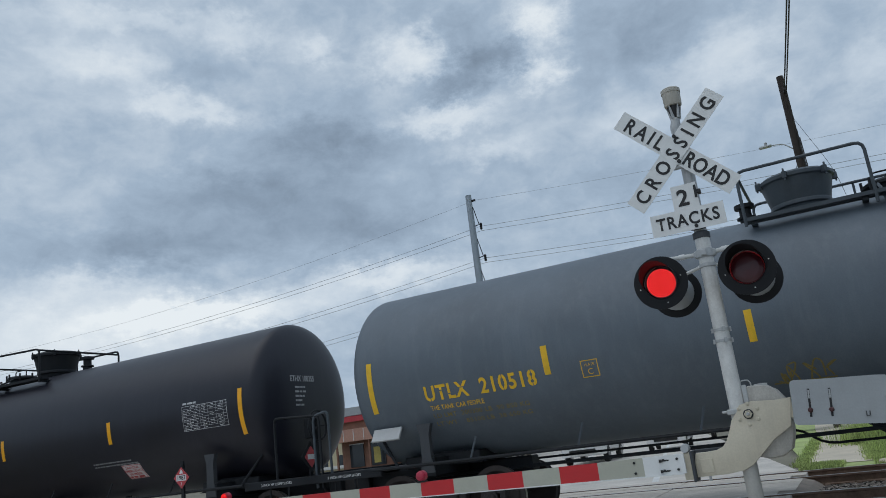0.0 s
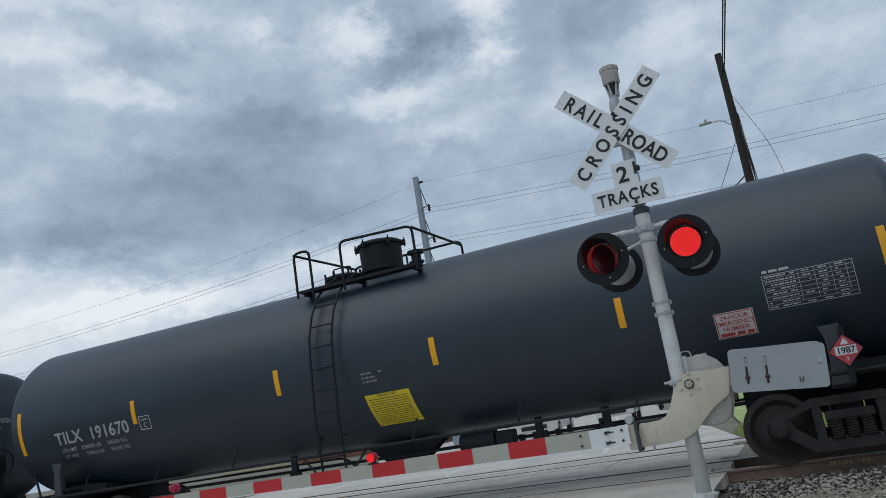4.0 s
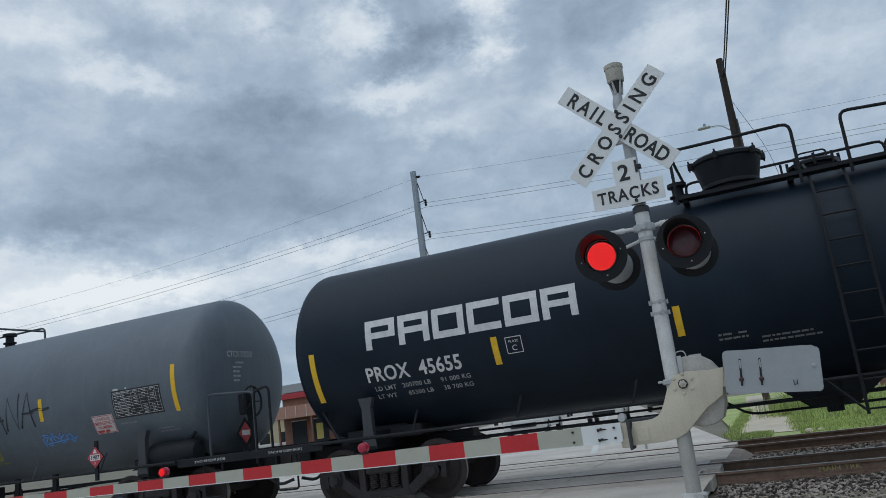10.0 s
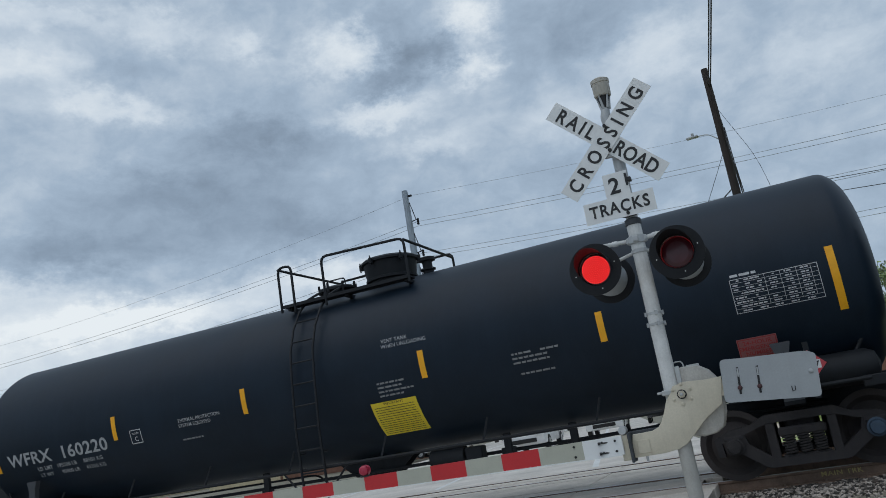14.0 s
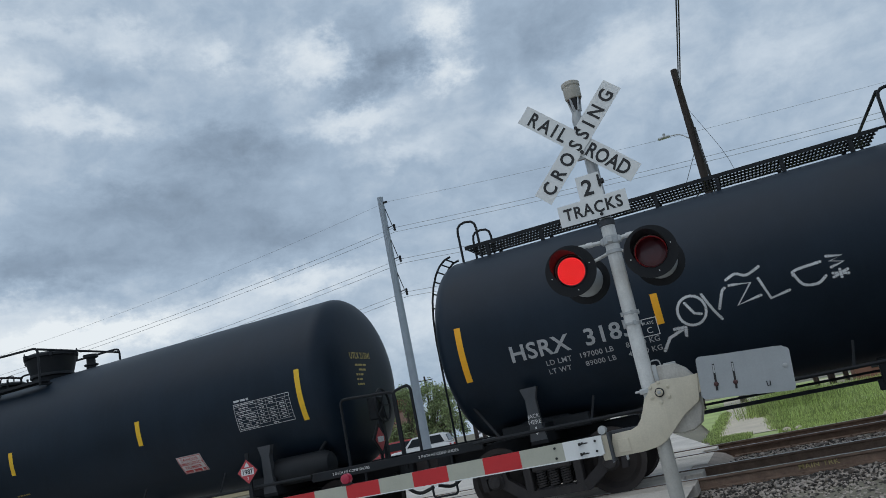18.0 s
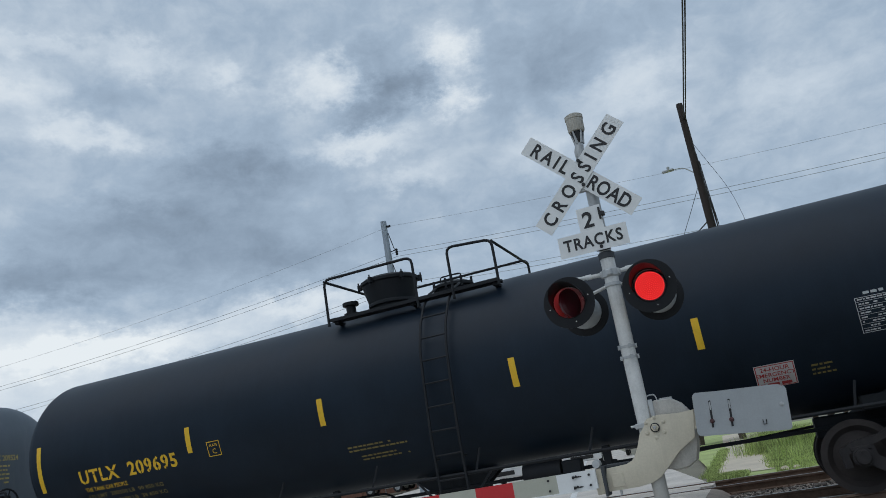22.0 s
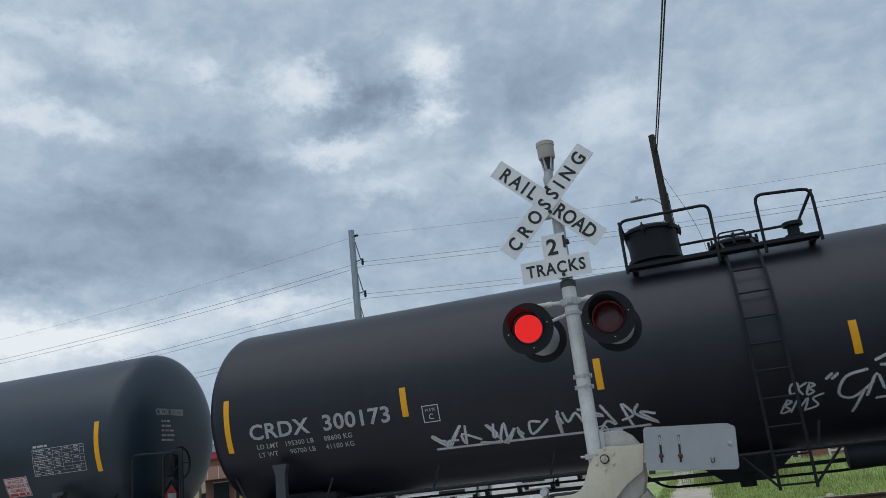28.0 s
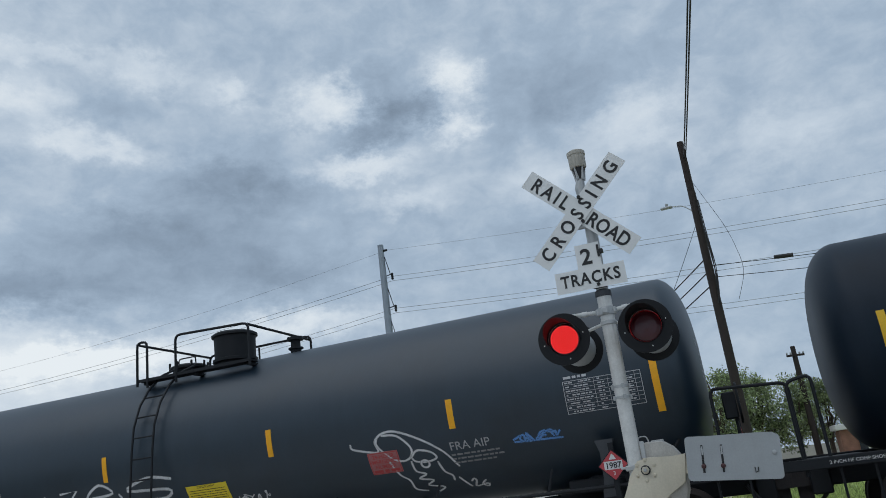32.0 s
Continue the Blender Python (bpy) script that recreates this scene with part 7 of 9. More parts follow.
    for s, xx in ((-1, -1.35 - MX), (1, -0.61 - MX)):
        bm = bmesh.new()
        tube(bm, bend([(0.05 * s, 0, 2.735), (xx - 0.02 * s, 0.0, 2.75), (xx, 0.0, 2.60)], 0.06, 4), 0.021, 10)
        cyl(bm, (xx * 0.45, 0, 2.7415), (xx * 0.45 + 0.05 * s, 0, 2.7425), 0.027, seg=10)
        part("lamp_arm", bm, MAT["mast"], signal, smooth=True)
        bm = bmesh.new()
        tube(bm, [(0.05 * s, 0, 2.62), (xx * 0.8, 0.05, 2.56)], 0.016, 8)
        part("lamp_stay", bm, MAT["mast"], signal, smooth=True)


MAT["bell"] = material("beige_bell_paint", (0.40, 0.38, 0.33), 0.6, vary=0.12, scale=6.0)


def lamp_disc(bm, r):
    """A round lamp insert: lit board of diodes on its -y face, dark lens on its +y face."""
    lathe(bm, [(r, -0.012), (r, 0.012), (r * 0.7, 0.022), (r * 0.2, 0.028)], 28, Matrix.Rotation(radians(-90), 4, "X"))
    for f in bm.faces:
        f.material_index = 0
    board = bmesh.ops.create_circle(bm, cap_ends=True, radius=r * 0.95, segments=28, matrix=Matrix.Translation((0, -0.016, 0)) @ Matrix.Rotation(radians(90), 4, "X"))
    for f in {f for v in board["verts"] for f in v.link_faces}:
        f.material_index = 1
    rings = ((0, 1), (0.13, 6), (0.26, 12), (0.39, 18), (0.52, 25), (0.65, 31), (0.78, 37), (0.90, 44))
    for q, n in rings:
        for k in range(n):
            a = 2 * math.pi * k / n + q * 3
            c = bmesh.ops.create_circle(bm, cap_ends=True, radius=r * 0.034, segments=6, matrix=Matrix.Translation((q * r * math.cos(a), -0.019, q * r * math.sin(a))) @ Matrix.Rotation(radians(90), 4, "X"))
            for f in {f for v in c["verts"] for f in v.link_faces}:
                f.material_index = 2


def build_lamp(xx, z, facing):
    """One flashing lamp: black background, hood, and the turning insert. facing -1: to the road in front."""
    turn = pose(xx, -0.28 if facing < 0 else 0.44, z, 0, 0, 0 if facing < 0 else 180)
    bm = bmesh.new()
    outer, inner, seg = 0.242, 0.148, 36
    rings = []
    for r, y in ((inner, 0.012), (inner, 0.0), (outer, 0.0), (outer, 0.012), (outer - 0.004, 0.014), (inner, 0.014)):
        rings.append([bm.verts.new((r * math.cos(2 * math.pi * k / seg), y, r * math.sin(2 * math.pi * k / seg))) for k in range(seg)])
    for u, w in zip(rings, rings[1:]):
        for k in range(seg):
            bm.faces.new((u[k], u[(k + 1) % seg], w[(k + 1) % seg], w[k]))
    bmesh.ops.recalc_face_normals(bm, faces=bm.faces)
    lamp = part("flashing_lamp", bm, MAT["lamp_black"], signal, "round black lamp background", m=turn, smooth=True)
    bm = bmesh.new()
    lathe(bm, [(0.149, 0.0), (0.172, 0.0), (0.170, 0.22), (0.13, 0.32), (0.05, 0.34), (0.04, 0.325), (0.12, 0.31), (0.149, 0.215), (0.149, 0.001)], 28, Matrix.Rotation(radians(-90), 4, "X") @ Matrix.Translation((0, 0, 0.016)))
    for f in [f for f in bm.faces if len(f.verts) > 4]:
        bm.faces.remove(f)
    bmesh.ops.recalc_face_normals(bm, faces=bm.faces)
    part("lamp_case", bm, MAT["weight"], lamp, "grey lamp case", smooth=True)
    # hood: longest at the top, cut away underneath
    bm = bmesh.new()
    a0, n, t = radians(-12), 26, 0.004
    rows = []
    for k in range(n + 1):
        a = a0 + (math.pi - 2 * a0) * k / n
        deep = 0.05 + 0.25 * max(0.0, math.sin(a)) ** 0.6
        rows.append([bm.verts.new((q * math.cos(a), yy, q * math.sin(a))) for q, yy in ((0.156, -0.002), (0.156, -deep), (0.156 + t, -deep), (0.156 + t, -0.002))])
    for u, w in zip(rows, rows[1:]):
        for k in range(3):
            bm.faces.new((u[k], u[k + 1], w[k + 1], w[k]))
    bm.faces.new(rows[0])
    bm.faces.new(rows[-1][::-1])
    bmesh.ops.recalc_face_normals(bm, faces=bm.faces)
    part("lamp_hood", bm, MAT["lamp_black"], lamp, "black visor", smooth=True)
    bm = bmesh.new()
    tube(bm, [(0.150 * math.cos(2 * math.pi * k / 30), -0.003, 0.150 * math.sin(2 * math.pi * k / 30)) for k in range(31)], 0.004, 5)
    part("lens_ring", bm, MAT["lamp_black"], lamp, smooth=True)
    for a in (10, 100, 190, 280):
        bm = bmesh.new()
        cyl(bm, (0.19 * math.cos(radians(a)), -0.008, 0.19 * math.sin(radians(a))), (0.19 * math.cos(radians(a)), 0.002, 0.19 * math.sin(radians(a))), 0.0055, seg=8)
        part("lamp_screw", bm, MAT["sign"], lamp)
    if facing > 0:
        bm = bmesh.new()
        lathe(bm, [(0.147, 0.0), (0.14, 0.02), (0.03, 0.035)], 24, Matrix.Rotation(radians(90), 4, "X"))
        part("lens", bm, MAT["lens"], lamp, "red lens", smooth=True)
        return None
    bm = bmesh.new()
    lamp_disc(bm, 0.138)
    insert = part("lamp_insert", bm, MAT["lens"], lamp, "red lamp insert with rings of diodes", m=pose(0, 0.045, 0))
    insert.data.materials.append(MAT["led_back"])
    insert.data.materials.append(MAT["led"])
    return insert


build_mast()
lamp_left = build_lamp(-1.335 - MX, 2.50, -1)
lamp_right = build_lamp(-0.59 - MX, 2.487, -1)
for xx in (-1.335 - MX, -0.59 - MX):
    build_lamp(xx, 2.49, 1)


def build_gate():
    """Gate mechanism on the mast with its arm lowered over the road to -x."""
    gate = empty("crossing_gate", pose(MX, MY, 0))
    tagged(gate, "lowered crossing gate with red and white arm and grey counterweight", "crossing gate")
    sh = -MX
    bm = bmesh.new()
    prism(bm, [(x + sh, z) for x, z in ((-0.947, 1.346), (-0.93, 1.43), (-0.90, 1.475), (-0.814, 1.50), (-0.674, 1.49), (-0.60, 1.44), (-0.545, 1.36), (-0.515, 1.233), (-0.53, 1.05), (-0.57, 0.93), (-0.64, 0.885), (-0.75, 0.87), (-0.86, 0.90), (-0.93, 1.0))], -0.02, 0.26)
    bmesh.ops.bevel(bm, geom=[e for e in bm.edges if abs(e.verts[0].co.y - e.verts[1].co.y) < 1e-4], offset=0.03, segments=2, profile=0.5, affect="EDGES")
    bmesh.ops.recalc_face_normals(bm, faces=bm.faces)
    part("gear_housing", bm, MAT["housing"], gate, "rounded grey cast gear housing", smooth=True)
    bm = bmesh.new()
    prism(bm, [(x + sh, z) for x, z in ((-0.945, 1.29), (-0.915, 1.345), (-0.812, 1.366), (-0.623, 1.352), (-0.490, 1.359), (-0.535, 1.126), (-0.60, 1.085), (-0.683, 1.034), (-0.76, 0.965), (-0.837, 0.892), (-0.90, 0.838), (-0.979, 0.803), (-1.104, 0.785), (-1.404, 0.780), (-1.357, 0.982), (-1.176, 0.991), (-1.115, 1.015), (-1.078, 1.056), (-1.04, 1.13), (-0.999, 1.229))], -0.085, -0.045)
    bmesh.ops.recalc_face_normals(bm, faces=bm.faces)
    bmesh.ops.bevel(bm, geom=[e for e in bm.edges if abs(e.verts[0].co.y - e.verts[1].co.y) < 1e-4], offset=0.006, segments=2, profile=0.5, affect="EDGES")
    part("gate_lever", bm, MAT["mechanism"], gate, "cream curved gate lever casting", smooth=True)
    bx, bz = -0.851 + sh, 1.262
    bm = bmesh.new()
    at = Matrix.Translation((bx, -0.085, bz)) @ Matrix.Rotation(radians(90), 4, "X")
    lathe(bm, [(0.042, 0.0), (0.042, 0.010), (0.036, 0.014)], 22, at)
    part("pivot_washer", bm, MAT["black"], gate, "dark washer behind the nut", smooth=True)
    bm = bmesh.new()
    lathe(bm, [(0.034, 0.010), (0.034, 0.030), (0.028, 0.034), (0.022, 0.030)], 6, at)
    part("pivot_nut", bm, MAT["mechanism"], gate)
    bm = bmesh.new()
    lathe(bm, [(0.015, 0.02), (0.015, 0.045), (0.010, 0.05)], 14, at)
    part("pivot_pin", bm, MAT["galv"], gate, smooth=True)
    for k in range(6):
        a = radians(60 * k + 25)
        bm = bmesh.new()
        lathe(bm, [(0.017, 0.0), (0.015, 0.010), (0.006, 0.014)], 8, Matrix.Translation((bx + 0.088 * math.cos(a), -0.085, bz + 0.088 * math.sin(a))) @ Matrix.Rotation(radians(90), 4, "X"))
        part("lever_bolt", bm, MAT["mechanism"], gate, smooth=True)
    bm = bmesh.new()
    box(bm, bx - 0.02, bx + 0.02, -0.03, -0.022, bz + 0.10, bz + 0.25, 0.004)
    tube(bm, bend([(bx - 0.04, 0.03, bz + 0.22), (bx - 0.03, 0.03, bz + 0.29), (bx + 0.05, 0.03, bz + 0.29), (bx + 0.06, 0.03, bz + 0.22)], 0.03), 0.006, 6)
    part("lift_ring", bm, MAT["galv"], gate, smooth=True)
    bm = bmesh.new()
    box(bm, bx + 0.08, bx + 0.19, 0.02, 0.06, bz + 0.22, bz + 0.245, 0.004, m=None)
    part("latch", bm, MAT["galv"], gate)
    # clamp to the mast
    bm = bmesh.new()
    box(bm, -0.085, 0.05, -0.08, 0.11, 1.27, 1.32, 0.01)
    cyl(bm, (-0.125, -0.05, 1.30), (-0.07, -0.05, 1.30), 0.011, seg=8)
    part("mast_clamp", bm, MAT["galv"], gate)
    # counterweight
    turn = Matrix.Translation((-0.11 + sh, -0.05, 1.275)) @ Matrix.Rotation(radians(5.4), 4, "Y") @ Matrix.Rotation(radians(6), 4, "Z")
    bm = bmesh.new()
    box(bm, -0.385, 0.385, -0.05, 0.05, -0.185, 0.185)
    bmesh.ops.bevel(bm, geom=[e for e in bm.edges if abs(e.verts[0].co.y - e.verts[1].co.y) > 0.05], offset=0.034, segments=3, profile=0.5, affect="EDGES")
    weight = part("counterweight", bm, MAT["weight"], gate, "flat grey steel counterweight plate", m=turn, smooth=True)
    bm = bmesh.new()
    prism(bm, [(-0.2, 0.1855), (0.26, 0.200), (0.33, 0.198), (0.35, 0.1855)], -0.045, 0.045)
    bmesh.ops.recalc_face_normals(bm, faces=bm.faces)
    part("lifting_lug", bm, MAT["weight"], weight)
    # slots are flat black bars, their shaded depth painted; a paler bar on top
    for dx in (-0.25, -0.09):
        bm = bmesh.new()
        box(bm, dx - 0.009, dx + 0.009, -0.053, -0.049, -0.12, 0.11, 0.0)
        part("slot", bm, MAT["black"], weight)
        bm = bmesh.new()
        box(bm, dx - 0.006, dx + 0.006, -0.055, -0.0535, 0.03, 0.10, 0.0)
        part("slot_paler_top", bm, MAT["galv"], weight)
        bm = bmesh.new()
        lathe(bm, [(0.021, 0.0), (0.020, 0.012), (0.012, 0.024), (0.008, 0.04)], 10, Matrix.Translation((dx, -0.05, -0.065)) @ Matrix.Rotation(radians(90), 4, "X"))
        part("slot_bolt", bm, MAT["rust_bolt"], weight, "rusty nut", smooth=True)
    bm = bmesh.new()
    lathe(bm, [(0.02, 0.0), (0.018, 0.012), (0.006, 0.016)], 10, Matrix.Translation((0.33, -0.05, 0.03)) @ Matrix.Rotation(radians(90), 4, "X"))
    part("end_bolt", bm, MAT["galv"], weight, smooth=True)
    bm = bmesh.new()
    tube(bm, [(0.16, -0.052, -0.085), (0.162, -0.06, -0.125), (0.185, -0.06, -0.12), (0.187, -0.052, -0.085)], 0.004, 5)
    part("wire_clip", bm, MAT["black"], weight)
    bm = bmesh.new()
    box(bm, -0.56 + sh, -0.44 + sh, -0.075, -0.05, 1.19, 1.33, 0.006)
    part("weight_arm", bm, MAT["mechanism"], gate)
    # root of the arm
    bm = bmesh.new()
    box(bm, -1.47 + sh, -1.39 + sh, -0.14, 0.02, 0.77, 0.995, 0.008)
    part("arm_socket", bm, MAT["mechanism"], gate, "bolted arm socket")
    bm = bmesh.new()
    lathe(bm, [(0.035, -0.05), (0.042, 0.0), (0.035, 0.05)], 16, Matrix.Translation((-1.43 + sh, -0.1, 1.035)) @ Matrix.Rotation(radians(90), 4, "X"))
    cyl(bm, (-1.43 + sh, -0.1, 0.98), (-1.43 + sh, -0.1, 1.04), 0.012)
    part("socket_knob", bm, MAT["galv"], gate, smooth=True)
    bm = bmesh.new()
    box(bm, -1.33 + sh, -1.22 + sh, -0.092, -0.084, 0.81, 0.93, 0.003)
    part("maker_plate", bm, MAT["mechanism"], gate, "raised blank maker's plate")
    for dx in (0, 0.13):
        bm = bmesh.new()
        cyl(bm, (-1.40 + sh + dx, -0.065, 0.74), (-1.40 + sh + dx, -0.065, 0.79), 0.012, seg=8)
        part("stud", bm, MAT["galv"], gate)
    bm = bmesh.new()
    tube(bm, [(-0.10 + sh - 0.25 + 0.0, -0.105, 1.235), (-0.10 + sh - 0.17, -0.108, 1.222), (-0.10 + sh - 0.09, -0.108, 1.222)], 0.004, 5)
    part("tie_wire", bm, MAT["rust_bolt"], gate, "rusty tie wire between the nuts")
    for z in (0.955, 0.865):
        bm = bmesh.new()
        cyl(bm, (-1.64 + sh, -0.212, z), (-1.44 + sh, -0.16, z), 0.007, seg=6)
        cyl(bm, (-1.655 + sh, -0.216, z), (-1.635 + sh, -0.211, z), 0.014, seg=6)
        part("tie_rod", bm, MAT["black"], gate, "long black clamping bolt")
    bm = bmesh.new()
    box(bm, -1.395 + sh, -1.372 + sh, -0.16, 0.03, 0.75, 1.01, 0.004)
    box(bm, -1.372 + sh, -1.12 + sh, -0.03, 0.05, 0.985, 1.012, 0.004)
    part("socket_plate", bm, MAT["pad_grey"], gate, "dark back plate of the arm socket")
    # the arm: bolted stub, then red and pale bands
    y0, y1 = -0.20, -0.165
    edges = [-1.44, -1.80, -2.22] + [-2.22 - 0.3725 * k for k in range(1, 20)]

    def half_height(x):
        return 0.083 - 0.0052 * (-1.44 - x)

    def mid_z(x):
        return 0.915 + 0.0015 * (-1.44 - x)
    for k, (a, b) in enumerate(zip(edges, edges[1:])):
        mat, label = (MAT["sign"], "white bolted stub") if k == 0 else (MAT["cream"], "pale band") if k % 2 == 1 else (MAT["red"], "red band")
        bm = bmesh.new()
        prism(bm, [(b + sh, mid_z(b) - half_height(b)), (a + sh, mid_z(a) - half_height(a)), (a + sh, mid_z(a) + half_height(a)), (b + sh, mid_z(b) + half_height(b))], y0, y1)
        bmesh.ops.recalc_face_normals(bm, faces=bm.faces)
        part("arm_band", bm, mat, gate, label)
    bm = bmesh.new()
    prism(bm, [(-9.2 + sh, 0.928 - 0.043), (-1.46 + sh, 0.835), (-1.46 + sh, 0.825), (-9.2 + sh, 0.88)], -0.21, -0.155)
    bmesh.ops.recalc_face_normals(bm, faces=bm.faces)
    part("arm_edge", bm, MAT["sign"], gate, "thin white lower edge")
    for x, z in ((-1.50, 0.96), (-1.50, 0.87), (-1.62, 0.96), (-1.62, 0.87), (-1.88, 0.96), (-1.88, 0.87)):
        bm = bmesh.new()
        cyl(bm, (x + sh, -0.215, z), (x + sh, -0.20, z), 0.011, seg=8)
        part("arm_bolt", bm, MAT["black"], gate)
    inserts = []
    for x in (-4.07, -6.675):
        bm = bmesh.new()
        box(bm, x + sh - 0.05, x + sh + 0.05, -0.21, -0.15, 0.985, 1.0, 0.003)
        tube(bm, [(x + sh, -0.17, 1.0), (x + sh - 0.1, -0.17, 0.98), (x + sh - 0.4, -0.17, 0.985)], 0.008, 6)
        part("lamp_bracket", bm, MAT["black"], gate)
        bm = bmesh.new()
        lathe(bm, [(0.052, 0.0), (0.052, 0.05), (0.03, 0.06)], 18, Matrix.Translation((x + sh, -0.20, 1.05)) @ Matrix.Rotation(radians(-90), 4, "X"))
        part("arm_lamp", bm, MAT["arm_lens"], gate, "red arm lamp", smooth=True)
        bm = bmesh.new()
        lamp_disc(bm, 0.046)
        ob = part("arm_lamp_insert", bm, MAT["arm_lens"], gate, "red diode insert", m=pose(x + sh, -0.212, 1.05))
        ob.data.materials.append(MAT["led_back"])
        ob.data.materials.append(MAT["led"])
        inserts.append(ob)
    return inserts


MAT["rust_bolt"] = material("rusty_nut", (0.075, 0.032, 0.032), 0.8, vary=0.4, scale=30.0)
MAT["arm_lens"] = material("red_arm_lens", (0.38, 0.02, 0.05), 0.35, vary=0.15)
arm_lamps = build_gate()


# ---- poles and wires ----
def utility_pole(name, x, y, top, r, mat, label, arms=(), lean=(0.0, 0.0), steel=False):
    pole = empty(name, pose(x, y, -0.2))
    tagged(pole, label, "utility pole")
    bm = bmesh.new()
    tube(bm, [(0, 0, 0), (lean[0] * 0.5, lean[1] * 0.5, top / 2), (lean[0], lean[1], top + 0.2)], [r * 1.25, r * 1.1, r * 0.85], 14)
    part("shaft", bm, mat, pole, smooth=True)
    for z, half, ang in arms:
        bm = bmesh.new()
        box(bm, -half, half, -0.16, -0.05, z + 0.14, z + 0.26, 0.01)
        part("crossarm", bm, mat, pole, m=pose(0, 0, 0, 0, 0, ang))
        for s in (-1, -0.55, 0.55, 1):
            bm = bmesh.new()
            lathe(bm, [(0.03, 0), (0.05, 0.03), (0.05, 0.1), (0.02, 0.14)], 10, Matrix.Translation((s * half * 0.93, -0.1, z + 0.26)))
            part("insulator", bm, MAT["galv"], pole, m=pose(0, 0, 0, 0, 0, ang), smooth=True)
    return pole


def wire(a, b, sag, r, mat=None, label="thin bare overhead wire", n=24, name="wire"):
    a, b = Vector(a), Vector(b)
    pts = []
    for k in range(n + 1):
        u = k / n
        p = a.lerp(b, u)
        p.z -= 4 * sag * u * (1 - u)
        pts.append(p)
    bm = bmesh.new()
    tube(bm, pts, r, 5)
    return tagged(part(name, bm, mat or MAT["grey_wire"], smooth=True), label, "wire", "overhead wires")


K, NEAR_Y = 1.8, 42.2                 # the pole beyond the lawn


def up(z):
    """Heights on the pole beyond the lawn."""
    return 1.45 + (z - 1.45) * K


def off(x, y, z):
    return (K * x, K * y, 1.25 + (z - 1.25) * K)


near_pole = utility_pole("utility_pole", 0.144, NEAR_Y, up(10.7) - 0.2, 0.205, MAT["wood_pole"], "dark wooden utility pole with a street lamp arm and coiled cables")
bm = bmesh.new()
tube(bm, bend([(-0.1, 0, up(8.45)), (-0.35 * K, 0, up(8.72)), (-0.62 * K, 0, up(8.74))], 0.25, 4), 0.028, 8)
part("lamp_arm", bm, MAT["galv"], near_pole, smooth=True)
bm = bmesh.new()
box(bm, -0.98 * K, -0.62 * K, -0.13, 0.13, up(8.71), up(8.78), 0.05)
lathe(bm, [(0.07, up(8.79)), (0.08, up(8.86)), (0.03, up(8.88))], 10, Matrix.Translation((-0.78 * K, 0, 0)))
part("street_lamp_head", bm, MAT["galv"], near_pole, "grey street lamp head", smooth=True)
for k, (dx, dz, dd) in enumerate(((0.10, 0.0, 0.28), (0.13, 0.25, 0.42), (0.09, 0.5, 0.2))):
    bm = bmesh.new()
    tube(bm, bend([(K * dx, -0.2, up(9.0 - dz)), (K * (dx + 0.02), -0.28, up(7.8)), (K * (dx + 0.07), -0.28, up(6.9 - dz)), (K * (dx + 0.02), -0.25, up(6.2 - dz * 0.5)), (K * (dx - 0.05), -0.2, up(5.6))], 0.7, 4), 0.024, 6)
    part("drop_cable", bm, MAT["wire"], near_pole, smooth=True)
bm = bmesh.new()
tube(bm, bend([(0.18, -0.2, up(9.3)), (0.75 * K, -0.5, up(7.6)), (0.95 * K, -0.5, up(6.4)), (0.6 * K, -0.4, up(5.6))], 1.4, 5), 0.011, 5)
part("slack_cable", bm, MAT["wire"], near_pole, smooth=True)
for k in range(2):
    wire(off(0.09 + 0.055 * k, 23.4, 9.95), off(4.1 + 0.03 * k, -32, 10.7), 1.8, 0.034, MAT["wire"], "thick black overhead cable")
for k, (z0, z1) in enumerate(((6.75, 8.3), (6.35, 7.8), (5.95, 7.3))):
    wire(off(0.0, 23.45, z0), (-21.6, 80, z1), 1.1, 0.035, MAT["wire"], "thick black overhead cable")
for k, (f, z) in enumerate(((0.13, 6.28), (0.18, 5.9))):
    bm = bmesh.new()
    a, b = Vector(off(0.0, 23.45, z)), Vector((-21.6, 80, z + 1.4))
    p, q = a.lerp(b, f), a.lerp(b, f + 0.035)
    tube(bm, [p - Vector((0, 0, 0.4)), q - Vector((0, 0, 0.46))], 0.13, 10)
    tagged(part("splice_case", bm, MAT["wire"], smooth=True), "black cable splice case on the wire", "splice case", "overhead wires")
for z, z2 in ((6.55, 6.0), (6.2, 5.3)):
    wire(off(0.1, 23.45, z), off(32, 23.6, z2 + 0.9), 1.6, 0.018, MAT["wire"], "thick black overhead cable")
bm = bmesh.new()
tube(bm, [off(1.85, 23.45, 6.42), off(2.35, 23.45, 6.38)], 0.11, 10)
tagged(part("splice_case", bm, MAT["wire"], smooth=True), "black cable splice case on the wire", "splice case", "overhead wires")
wire(off(0.08, 23.45, 8.0), off(-2.6, 26.5, 4.4), 0.25, 0.015, MAT["wire"], "thin black slack guy wire")

